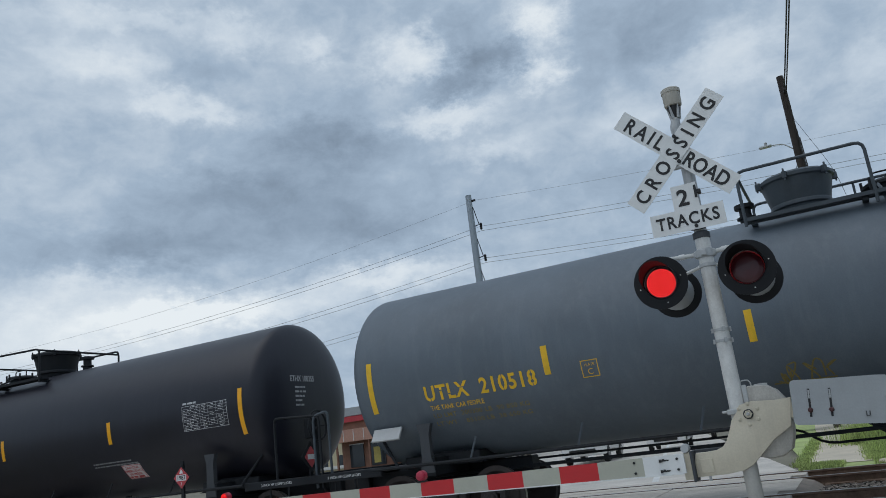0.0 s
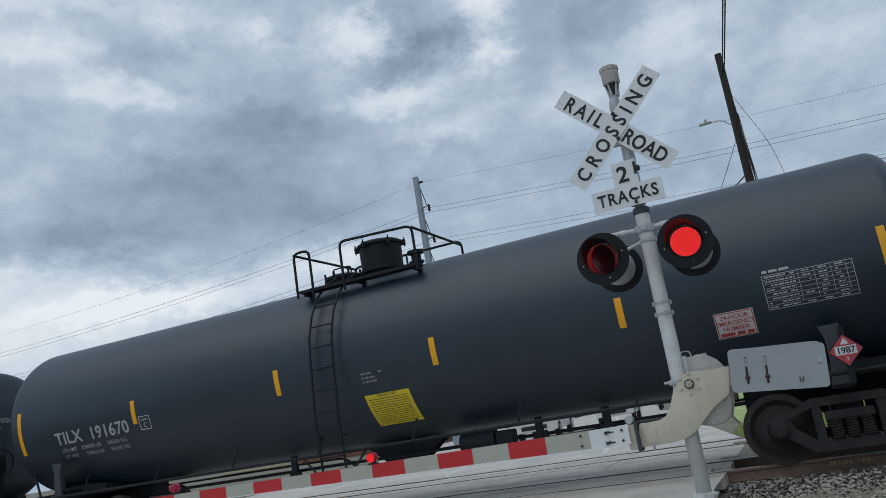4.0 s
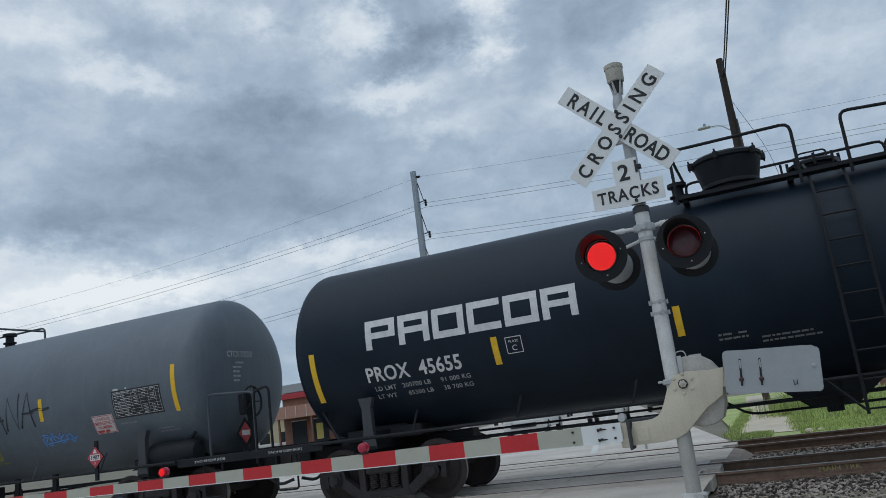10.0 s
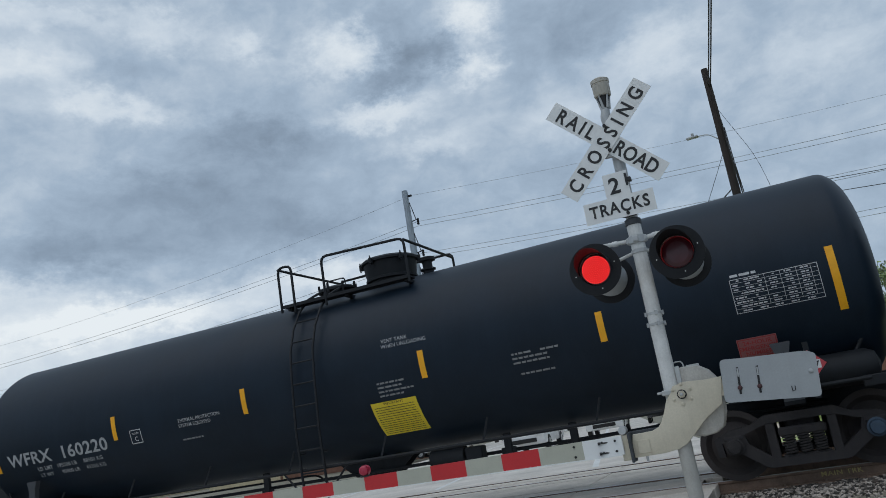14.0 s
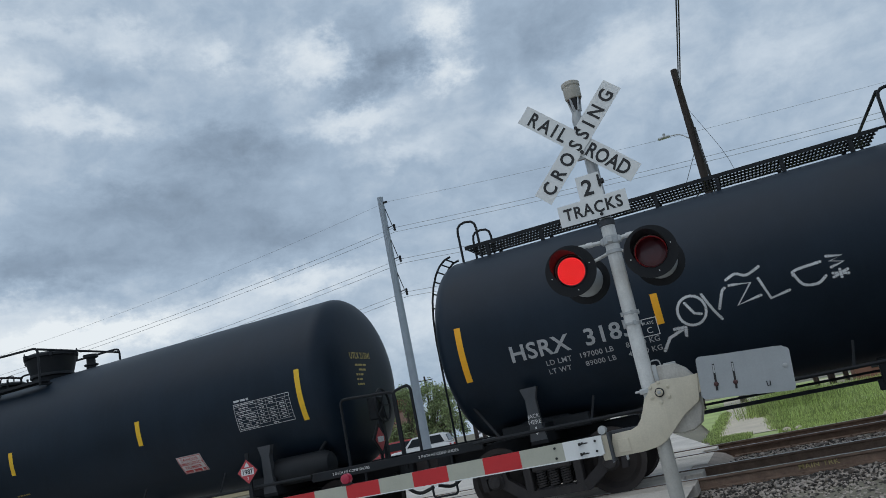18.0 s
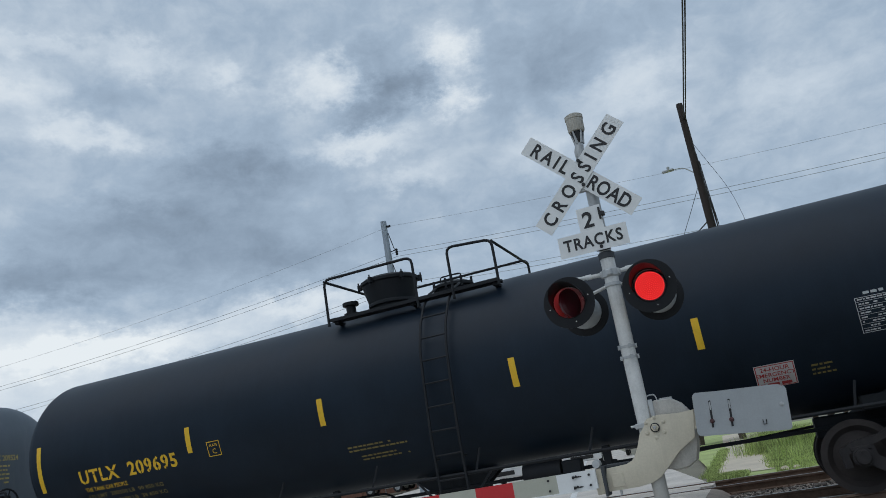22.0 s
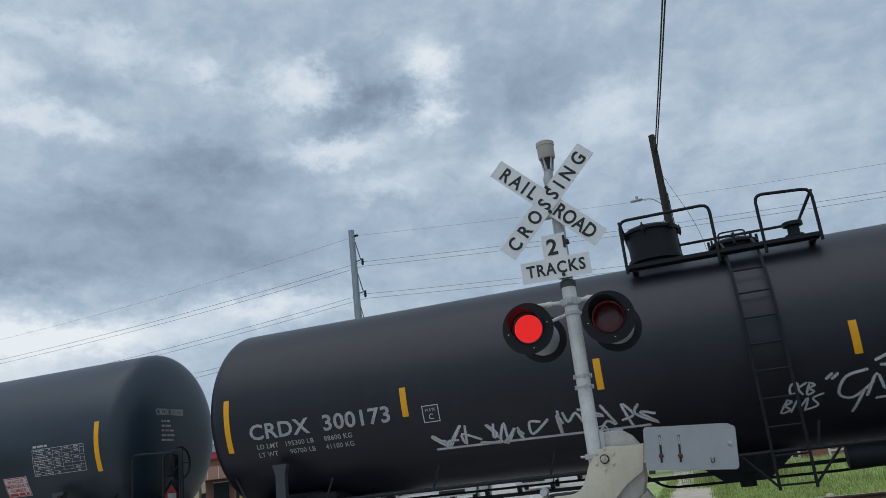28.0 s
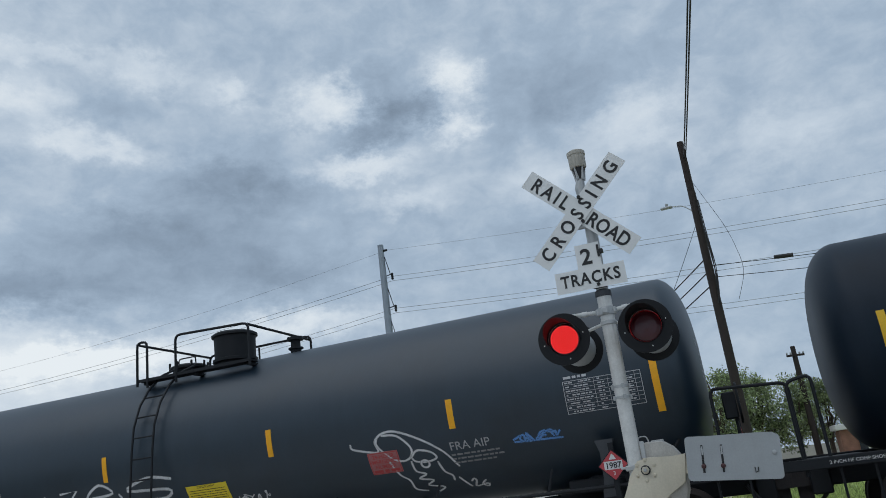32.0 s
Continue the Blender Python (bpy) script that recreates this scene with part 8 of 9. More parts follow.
far_pole = utility_pole("transmission_pole", -18.42, 42.5, 16.25, 0.215, MAT["steel_pole"], "tall grey steel transmission pole with three wire brackets")
LEVELS = (14.15, 12.15, 10.1)
for z in LEVELS:
    bm = bmesh.new()
    tube(bm, [(0.2, 0, z + 1.5), (0.5, -0.1, z + 0.35)], 0.026, 8)
    tube(bm, [(0.18, 0, z + 0.28), (0.56, -0.1, z + 0.3)], 0.032, 8)
    part("bracket", bm, MAT["frame_black"], far_pole)
    bm = bmesh.new()
    lathe(bm, [(0.05, 0), (0.09, 0.08), (0.06, 0.14), (0.09, 0.22), (0.06, 0.28), (0.09, 0.36), (0.04, 0.42)], 10, Matrix.Translation((0.62, -0.1, z - 0.05)))
    part("insulator", bm, MAT["frame_black"], far_pole, smooth=True)
bm = bmesh.new()
box(bm, 0.0, 0.42, -0.05, 0.05, 16.0, 16.12, 0.01)
part("top_bracket", bm, MAT["frame_black"], far_pole)
for side, sag in ((72, 2.0), (-98, 1.9)):
    wire((-18.0, 42.5, 15.85), (side, 42.5, 15.9), sag + 0.4, 0.007)
    for z in LEVELS:
        for d in (0.0, 0.28):
            wire((-17.8, 42.4, z - 0.25 - d + 0.2), (side, 42.5, z - 0.2 - d), sag, 0.0115)
for x in (72, -98):
    utility_pole("transmission_pole", x, 42.5, 16.25, 0.27, MAT["steel_pole"], "tall grey steel transmission pole")
for x, y, top, arms in ((-25.2, 70, 10.8, ((10.1, 1.25, 20), (9.4, 0.9, 20))), (-26.2, 75, 9.4, ()), (-24.6, 80, 8.7, ()), (-21.6, 80, 8.6, ((8.0, 1.1, 12), (7.5, 1.0, 12))), (-24.6, 120, 9.3, ((8.6, 1.2, 10), (8.0, 1.0, 10))), (-27.0, 165, 9.6, ((9.0, 1.2, 10),)), (-32.0, 165, 12.5, ()), (-34.5, 190, 13.2, ()), (-38.5, 210, 13.0, ()), (-46, 110, 10.8, ((10.2, 1.2, 20),)), (3.75, 51, 6.95, ((6.4, 0.55, 25),))):
    utility_pole("utility_pole", x, y, top, 0.16, MAT["wood_pole"], "weathered wooden utility pole beside the street", arms)
for z in (0.0, -0.45, -0.9):
    wire((-21.6, 80, 8.3 + z), (-24.6, 120, 8.9 + z), 0.8, 0.03, MAT["wire"], "thick black overhead cable")
    wire((-24.6, 120, 8.9 + z), (-27.0, 165, 9.2 + z), 0.8, 0.03, MAT["wire"], "thick black overhead cable")
    wire((-25.2, 70, 9.9 + z), (-21.6, 80, 8.0 + z), 0.5, 0.02, MAT["wire"], "thick black overhead cable")
# ---- ground near the tracks ----
def scatter_stones(name, spots, mat, label, low=0.03, high=0.07, seed=5):
    """Many small faceted stones as one object."""
    rng = random.Random(seed)
    shapes = []
    for _ in range(8):
        b = bmesh.new()
        bmesh.ops.create_icosphere(b, subdivisions=1, radius=1)
        for v in b.verts:
            v.co *= rng.uniform(0.65, 1.15)
        b.verts.index_update()
        shapes.append(([v.co.copy() for v in b.verts], [[v.index for v in f.verts] for f in b.faces]))
        b.free()
    verts, faces = [], []
    for x, y, z in spots:
        vs, fs = rng.choice(shapes)
        s = rng.uniform(low, high)
        m = Euler((rng.uniform(0, 6), rng.uniform(0, 6), rng.uniform(0, 6))).to_matrix()
        n = len(verts)
        for v in vs:
            p = m @ v
            verts.append((x + s * p.x, y + s * p.y, z + s * 0.75 * p.z))
        faces += [[n + i for i in f] for f in fs]
    me = bpy.data.meshes.new(name)
    me.from_pydata(verts, [], faces)
    me.materials.append(mat)
    return tagged(new(name, me), label, "gravel", kind="stuff")


def ballast_height(y):
    """Height of the stone bed across the tracks."""
    d = min(abs(y - TRACK_Y), abs(y - FAR_TRACK_Y))
    return -0.20 if d < 1.5 else max(-0.25, -0.20 - 0.05 * (d - 1.5)) if y < TRACK_Y else -0.19


bed = bmesh.new()
ys = [6.4, 8.0, 9.5, 10.4, 11.2, 12.0, 13.6, 14.6, 15.6, 16.4, 18.2, 19.4]
for xa, xb in ((ROAD_RIGHT + 0.02, 60.0), (-160.0, ROAD_LEFT - 1.2)):
    rows = [[bed.verts.new((x, y, ballast_height(y) - (0.05 if y > 19 or y < 7 else 0))) for y in ys] for x in (xa, xb)]
    for k in range(len(ys) - 1):
        bed.faces.new((rows[0][k], rows[1][k], rows[1][k + 1], rows[0][k + 1]))
tagged(part("ballast_bed", bed, MAT["ballast_bed"]), "bed of grey crushed stone under the tracks", "ballast", kind="structure")
rng = random.Random(11)
spots = []
while len(spots) < 44000:
    x, y = ROAD_RIGHT + 0.05 + 8.5 * rng.random() ** 1.2, rng.uniform(6.6, 19.2)
    if 12.0 < y < 13.65 and rng.random() < 0.7:
        continue
    if y > 13.65 and rng.random() < 0.6:
        continue
    if (x - MX) ** 2 + (y - MY) ** 2 < 0.16 or (y < 8.4 and x < MX + 0.55):
        continue
    spots.append((x, y, ballast_height(y) + rng.uniform(-0.01, 0.03)))
scatter_stones("ballast_stones", spots, MAT["ballast"], "loose grey and tan crushed ballast stones", 0.010, 0.032)

# concrete pad round the mast
bm = bmesh.new()
box(bm, MX - 1.2, MX + 0.42, MY - 0.55, MY + 1.1, -0.3, -0.045, 0.02)
tagged(part("concrete_pad", bm, MAT["panel"]), "weathered concrete pad under the signal mast", "concrete pad", kind="structure")

# crossing surface: panels between and beside the rails
crossing = tagged(empty("crossing_surface"), "worn grey panels between the rails at the crossing", "crossing surface", kind="structure")
strips = []
for c in (TRACK_Y, FAR_TRACK_Y):
    strips += [(c - 1.42, c - GAUGE / 2 - 0.10), (c - GAUGE / 2 + 0.10, c - 0.01), (c + 0.01, c + GAUGE / 2 - 0.10), (c + GAUGE / 2 + 0.10, c + 1.42)]
strips[3] = (strips[3][0], strips[3][1])
strips.append((TRACK_Y + 1.44, FAR_TRACK_Y - 1.44))
for k, (ya, yb) in enumerate(strips):
    x = ROAD_RIGHT + 0.02 - (0.25 if k % 2 else 0.0)
    n = 0
    while x > ROAD_LEFT:
        w = 2.42
        key = ("panel", k, 0)
        def panel(bm, ya=ya, yb=yb, w=w):
            box(bm, -w + 0.012, 0, -(yb - ya) / 2, (yb - ya) / 2, -0.16, 0.0, 0.008)
        shared("crossing_panel", key, panel, MAT["panel"], crossing, m=pose(x, (ya + yb) / 2, -0.012 + 0.004 * math.sin(k * 3 + n * 1.7)))
        x -= w
        n += 1
# wedges of packed dirt sloping off the panel ends
for ya, yb in (strips[3], strips[8], strips[4]):
    bm = bmesh.new()
    prism(bm, [(-1.45, -0.02), (-1.17, -0.02), (-1.0, -0.07), (-0.8, -0.21), (-1.45, -0.21)], ya - 0.02, yb + 0.02)
    bmesh.ops.recalc_face_normals(bm, faces=bm.faces)
    part("dirt_apron", bm, MAT["dirt"], crossing, "packed dirt sloping down from the end of the panels")
# ties under the open track, right of the crossing
for track, c in zip(tracks, (TRACK_Y, FAR_TRACK_Y)):
    for k in range(48):
        shared("tie", "tie", lambda bm: box(bm, -0.115, 0.115, -1.3, 1.3, -0.32, -0.172, 0.012), MAT["tie"], track, m=pose(ROAD_RIGHT + 0.35 + k * 0.52, c, 0))
        for s in (-1, 1):
            shared("tie_plate", "tieplate", lambda bm: (box(bm, -0.1, 0.1, -0.16, 0.16, -0.175, -0.158, 0.003), box(bm, -0.02, 0.02, -0.12, -0.08, -0.16, -0.13, 0.004), box(bm, -0.02, 0.02, 0.08, 0.12, -0.16, -0.13, 0.004)), MAT["rail"], track, m=pose(ROAD_RIGHT + 0.35 + k * 0.52, c + s * (GAUGE / 2 + 0.035), 0)) if k < 14 else None
bm = letters("MAIN TRK", 0.066, 0.02, 1.1, 1.1)
for v in bm.verts:
    v.co = Vector((v.co.x + 0.41, TRACK_Y - GAUGE / 2 - 0.035 - 0.0135, v.co.y - 0.105))
part("painted_lettering", bm, MAT["rail_yellow"], tracks[0], "faded yellow painted words on the rail web")

# road markings: worn stop bars and lane lines
def mark(name, x0, x1, y0, y1, skew=0.0, z=None):
    bm = bmesh.new()
    vs = [bm.verts.new(p) for p in ((x0, y0, 0), (x1, y0, 0), (x1 + skew, y1, 0), (x0 + skew, y1, 0))]
    bm.faces.new(vs)
    tagged(part(name, bm, MAT["line"], m=pose(0, 0, ROAD_Z + 0.005 if z is None else z)), "worn white painted line on the road", "road marking", "road markings", kind="structure")


mark("lane_line", -5.3, -5.15, -20, 10.2)
mark("lane_line", -9.6, -9.45, -20, 10.2)
mark("stop_bar", -9.4, -1.4, 5.0, 5.5)
for x in (-4.6, -8.8, -12.6):
    mark("lane_line", x, x + 0.16, 19.0, 120, ROAD_LEAN * 100, ROAD_Z - 0.004)
mark("edge_line", -3.6, -3.45, 10.0, 11.35, -1.1)
mark("edge_line", -6.9, -6.75, 9.6, 11.35, -1.3)

# ---- beyond the tracks: path, lawn, tall grass ----
tagged(sheet("lawn", [(-1.15, 19.5), (200, 19.5), (200, 75), (-9.0, 75), (-3.4, 40)], -0.13, MAT["lawn"]), "mown green grass strip beyond the tracks", "grass", kind="structure")
tagged(sheet("gravel_path", [(-1.35, 21.2), (0.1, 20.9), (0.0, 24), (-0.05, 30), (-0.2, 37), (-1.1, 50), (-2.0, 66), (-3.1, 66), (-2.4, 50), (-1.7, 37), (-1.52, 30), (-1.42, 24)], -0.115, MAT["path"]), "pale gravel path running away from the tracks", "path", kind="structure")
tagged(sheet("cross_path", [(-1.0, 47), (6, 45.2), (60, 45.6), (60, 56.5), (5, 56), (-1.7, 57)], -0.119, MAT["path"]), "pale gravel drive behind the grass strip", "path", kind="structure")
tagged(sheet("pale_lot", [(4, 57), (160, 57), (160, 70), (4, 70)], -0.11, MAT["path"]), "pale gravel lot", "path", kind="structure")


def grass_patch(name, n, region, tall, label, seed):
    rng = random.Random(seed)
    verts, faces = [], []
    for _ in range(n):
        x, y = region(rng)
        h, w, a = rng.uniform(0.5, 1.0) * tall, rng.uniform(0.005, 0.014), rng.uniform(0, 6.3)
        lx, ly = rng.uniform(-0.4, 0.4) * h, rng.uniform(-0.4, 0.4) * h
        c, s, k = math.cos(a) * w, math.sin(a) * w, len(verts)
        verts += [(x - c, y - s, -0.14), (x + c, y + s, -0.14), (x + lx * 0.4 + c * 0.6, y + ly * 0.4 + s * 0.6, -0.14 + h * 0.6), (x + lx * 0.4 - c * 0.6, y + ly * 0.4 - s * 0.6, -0.14 + h * 0.6), (x + lx, y + ly, -0.14 + h)]
        faces += [(k, k + 1, k + 2, k + 3), (k + 3, k + 2, k + 4)]
    me = bpy.data.meshes.new(name)
    me.from_pydata(verts, [], faces)
    me.materials.append(MAT["grass"])
    return tagged(new(name, me), label, "grass", kind="stuff")


grass_patch("mown_grass", 34000, lambda r: (0.05 + 12 * r.random() ** 1.2, 19.8 + 6.6 * r.random()), 0.10, "short sunlit green grass beside the tracks", 3)
grass_patch("tall_grass", 9000, lambda r: (0.75 + r.gauss(0, 0.6), 29.6 + r.gauss(0, 0.7)), 0.8, "clump of tall green and straw-coloured grass", 5)
grass_patch("short_grass", 5000, lambda r: (r.uniform(-1.5, -0.9) + r.random() * 0.4 - 0.05 * r.random(), 19.7 + r.random() * 1.8), 0.10, "short green grass at the road's edge", 4)
grass_patch("path_grass", 9000, lambda r: (r.choice((0.08, -1.5)) - 0.016 * (y_at := r.uniform(0, 16)) + r.gauss(0, 0.10), 21 + y_at), 0.13, "ragged grass along the gravel path", 8)
grass_patch("verge_grass", 26000, lambda r: (0.05 + 22 * r.random() ** 1.5, r.uniform(24, 45)), 0.34, "rough grass verge", 6)
for k, (x, y, s) in enumerate(((0.25, 20.0, 0.14), (0.5, 20.15, 0.1), (2.3, 19.7, 0.12))):
    bm = bmesh.new()
    bmesh.ops.create_icosphere(bm, subdivisions=2, radius=s)
    for v in bm.verts:
        v.co *= 0.8 + 0.35 * noise.noise(v.co * 9 + Vector((k, 0, 0)))
        v.co.z *= 0.6
    tagged(part("rock", bm, MAT["path"], m=pose(x, y, -0.1)), "pale rounded rock beside the path", "rock", "rocks")


# ---- trees and shrubs ----
def leaf_cloud(centres, n, size, rng, squash=0.8):
    """Small leaf faces crowded round clump centres."""
    verts, faces = [], []
    for _ in range(n):
        c, r = rng.choice(centres)
        d = Vector((rng.gauss(0, 1), rng.gauss(0, 1), rng.gauss(0, 1) * squash)).normalized() * r * rng.uniform(0.35, 1.05)
        p = c + d
        u = Vector((rng.uniform(-1, 1), rng.uniform(-1, 1), rng.uniform(-1, 1))).normalized()
        w = u.orthogonal().normalized()
        s, k = size * rng.uniform(0.6, 1.3), len(verts)
        verts += [p - u * s, p + w * s * 0.45, p + u * s, p - w * s * 0.45]
        faces.append((k, k + 1, k + 2, k + 3))
    return verts, faces


def build_tree(x, y, height, spread, seed, label, clumps=26, leaves=2600, trunk=True):
    rng = random.Random(seed)
    tree = empty("tree", pose(x, y, -0.2))
    tagged(tree, label, "tree", "trees beyond the tracks")
    bm = bmesh.new()
    tube(bm, [(0, 0, 0), (rng.uniform(-.2, .2), rng.uniform(-.2, .2), height * 0.3), (rng.uniform(-.4, .4), 0, height * 0.55), (rng.uniform(-.5, .5), 0.2, height * 0.85)], [height * 0.03, height * 0.024, height * 0.016, 0.02], 8)
    centres = []
    for k in range(clumps):
        a, q = rng.uniform(0, 6.283), rng.random() ** 0.6
        z = height * rng.uniform(0.30, 0.95)
        wide = spread * (1.0 - 0.75 * max(0.0, z / height - 0.5))
        c = Vector((wide * q * math.cos(a), wide * q * math.sin(a), z))
        centres.append((c, height * rng.uniform(0.07, 0.15)))
        if k % 3 == 0:
            tube(bm, [(0, 0, height * rng.uniform(0.2, 0.5)), c * 0.55 + Vector((0, 0, height * 0.2)), c], [height * 0.012, height * 0.008, 0.015], 6)
    part("trunk", bm, MAT["bark"], tree, "grey-brown trunk with limbs", smooth=True)
    vs, fs = leaf_cloud(centres, leaves, height * 0.016, rng)
    me = bpy.data.meshes.new("crown")
    me.from_pydata(vs, [], fs)
    me.materials.append(MAT["leaf"])
    part("crown", me, None, tree, "loose green crown with gaps")
    return tree


TREES = [(-3.6, 50, 6.6, 2.0, 0), (-1.2, 49, 6.9, 2.1, 1), (0.9, 51, 6.0, 1.6, 2), (3.0, 52, 5.6, 1.5, 3), (4.7, 53, 5.3, 1.3, 17), (6.9, 51, 6.8, 2.0, 4), (9.6, 52, 6.9, 2.3, 5), (13.2, 54, 7.6, 2.6, 6), (18, 55, 8.2, 3.0, 7), (24, 57, 8.6, 3.2, 8), (31, 58, 9, 3.5, 9), (39, 60, 9.5, 3.5, 10),
         (-27.0, 59, 6.0, 2.0, 11), (-23.6, 59.5, 5.5, 1.9, 12), (-25.4, 61, 6.2, 2.0, 13), (-21.5, 118, 7.0, 3.0, 14), (-24.5, 135, 6.4, 2.8, 15), (-30, 150, 8, 3.5, 16)]
for x, y, h, sp, seed in TREES:
    build_tree(x, y, h, sp, seed, "green broadleaf tree with an uneven crown" if seed < 11 else "dark green street tree", 30 if y < 62 else 18, 6400 if y < 62 else 2000)


def build_yucca(x, y, size, seed):
    rng = random.Random(seed)
    plant = tagged(empty("yucca", pose(x, y, -0.13)), "spiky dark green yucca in the grass", "shrub", "shrubs")
    bm = bmesh.new()
    for k in range(60):
        a, e, l = rng.uniform(0, 6.283), rng.uniform(0.1, 1.4), size * rng.uniform(0.7, 1.0)
        d = Vector((math.cos(a) * math.cos(e), math.sin(a) * math.cos(e), math.sin(e)))
        s = Vector((-math.sin(a), math.cos(a), 0)) * 0.03
        base, tip = Vector((0, 0, size * 0.15)), Vector((0, 0, size * 0.15)) + d * l
        tip.z -= 0.15 * l * math.cos(e)
        mid = base + d * l * 0.5
        vs = [bm.verts.new(p) for p in (base - s, base + s, mid + s, tip, mid - s)]
        bm.faces.new(vs)
    part("leaf_rosette", bm, MAT["leaf"], plant)
    bm = bmesh.new()
    cyl(bm, (0, 0, 0), (0, 0, size * 0.25), 0.07, 0.05, 8)
    part("stem", bm, MAT["bark"], plant)


for k, (x, y, s) in enumerate(((0.1, 30.6, 1.0), (0.95, 30.2, 0.8), (6.6, 34.5, 0.9))):
    build_yucca(x, y, s, k)

# ---- buildings and street beyond ----
MAT["brick"] = material("brown_brick", (0.22, 0.11, 0.075), 0.85, vary=0.3, scale=3.0, bump=0.2)
MAT["fascia_red"] = material("red_fascia", (0.42, 0.04, 0.05), 0.55, vary=0.12)
MAT["fascia_white"] = material("white_fascia", (0.62, 0.62, 0.60), 0.6, vary=0.1)
MAT["roof_brown"] = material("salmon_metal_roof", (0.42, 0.23, 0.17), 0.7, vary=0.2)
MAT["glass"] = material("dark_window_glass", (0.03, 0.035, 0.04), 0.08, vary=0.1)
MAT["cream_wall"] = material("cream_wall", (0.52, 0.45, 0.30), 0.85, vary=0.15, scale=1.0)
MAT["poster"] = material("yellow_poster", (0.55, 0.45, 0.12), 0.6, vary=0.2)


def build_store():
    store = tagged(empty("brick_store", pose(-35.5, 62, -0.2)), "brown brick store with a red sign band and salmon canopy", "building")
    def block(name, x0, x1, y0, y1, z0, z1, mat, label="", parent=store, bev=0.0):
        bm = bmesh.new()
        box(bm, x0, x1, y0, y1, z0, z1, bev)
        return part(name, bm, mat, parent, label)
    block("wall", -7.5, 7.0, 0.2, 3.2, 0, 5.5, MAT["brick"])
    block("parapet", -7.6, 7.1, 0.0, 3.3, 5.55, 6.3, MAT["weight"], "grey band along the roof edge")
    block("fascia", -7.6, 7.1, -0.1, 0.15, 5.0, 5.5, MAT["fascia_red"], "red sign band")
    for k in range(3):
        block("sign_panel", 4.6 + k * 0.7, 5.1 + k * 0.7, -0.12, -0.104, 5.05, 5.45, MAT["fascia_white"] if k % 2 else MAT["black"], "plain sign panel")
    bm = bmesh.new()
    prism(bm, [(-7.8, 3.2), (7.3, 3.2), (7.0, 4.3), (-7.5, 4.3)], -1.2, 0.1)
    bmesh.ops.recalc_face_normals(bm, faces=bm.faces)
    canopy = part("canopy", bm, MAT["roof_brown"], store, "salmon sloping canopy")
    for k in range(14):
        bm = bmesh.new()
        box(bm, -7.4 + k * 1.1, -7.35 + k * 1.1, -1.24, -1.2, 3.25, 4.25)
        part("seam", bm, MAT["fascia_white"], canopy)
    for k in range(6):
        x = -6.6 + k * 2.3
        w = block("window", x, x + 1.5, 0.1, 0.19, 0.9, 2.9, MAT["glass"], "dark shop window")
        block("window_frame", x - 0.06, x + 1.56, 0.12, 0.17, 2.9, 2.98, MAT["fascia_white"], parent=w)
        if k % 2:
            block("poster", x + 0.3, x + 1.0, 0.08, 0.098, 1.1, 2.5, MAT["poster"], parent=w)
    for k in range(5):
        x = -7.2 + k * 3.5
        block("canopy_post", x - 0.08, x + 0.08, -1.1, -0.95, 0, 3.25, MAT["brick"])


build_store()


def low_block(name, x, y, w, d, h, mat, label, category="building", doors=0):
    b = tagged(empty(name, pose(x, y, -0.2)), label, category)
    bm = bmesh.new()
    box(bm, -w / 2, w / 2, 0, d, 0, h, 0.05)
    part("wall", bm, mat, b)
    bm = bmesh.new()
    box(bm, -w / 2 - 0.2, w / 2 + 0.2, -0.2, d + 0.2, h + 0.005, h + 0.3, 0.03)
    part("roof", bm, MAT["fascia_white"], b)
    for k in range(doors):
        bm = bmesh.new()
        xx = -w / 2 + (k + 0.5) * w / doors
        box(bm, xx - 0.8, xx + 0.8, -0.05, 0.02, 0.6, min(h - 0.4, 2.4))
        part("window", bm, MAT["glass"], b)
    return b


low_block("low_wall", -47, 66, 16, 0.5, 0.9, MAT["cream_wall"], "low cream wall beside the street", "wall")
low_block("warehouse", -70, 85, 26, 14, 4.0, MAT["cream_wall"], "long low cream warehouse with dark doors", doors=8)
low_block("shop", -34, 210, 16, 12, 4.5, MAT["fascia_white"], "low white roadside shop", doors=5)
low_block("shop", -12, 240, 20, 12, 4.0, MAT["cream_wall"], "low pale roadside shop", doors=6)
MAT["salmon"] = material("salmon_plaster", (0.46, 0.29, 0.23), 0.85, vary=0.15, scale=1.0)
low_block("house", 12.6, 54.5, 9, 7, 5.6, MAT["salmon"], "salmon plastered house behind the trees", doors=3)
low_block("shed", 6.3, 47.5, 3.2, 2.5, 2.0, MAT["brick"], "low brown shed under the trees", doors=1)
banner = tagged(empty("red_banner", pose(-26.6, 57, -0.2)), "red banner with white script on two posts", "banner")
for name, x0, x1, z0, z1, dy, mat in (("panel", -1.3, 1.3, 0.95, 1.8, 0.0, MAT["fascia_red"]), ("post", -1.4, -1.32, 0.0, 1.9, 0.0, MAT["galv"]), ("post", 1.32, 1.4, 0.0, 1.9, 0.0, MAT["galv"]), ("print", -0.8, 0.7, 1.4, 1.58, -0.026, MAT["fascia_white"]), ("print", -0.5, 0.9, 1.15, 1.25, -0.026, MAT["fascia_white"])):
    bm = bmesh.new()
    box(bm, x0, x1, dy - 0.02, dy + 0.02, z0, z1)
    part(name, bm, mat, banner)

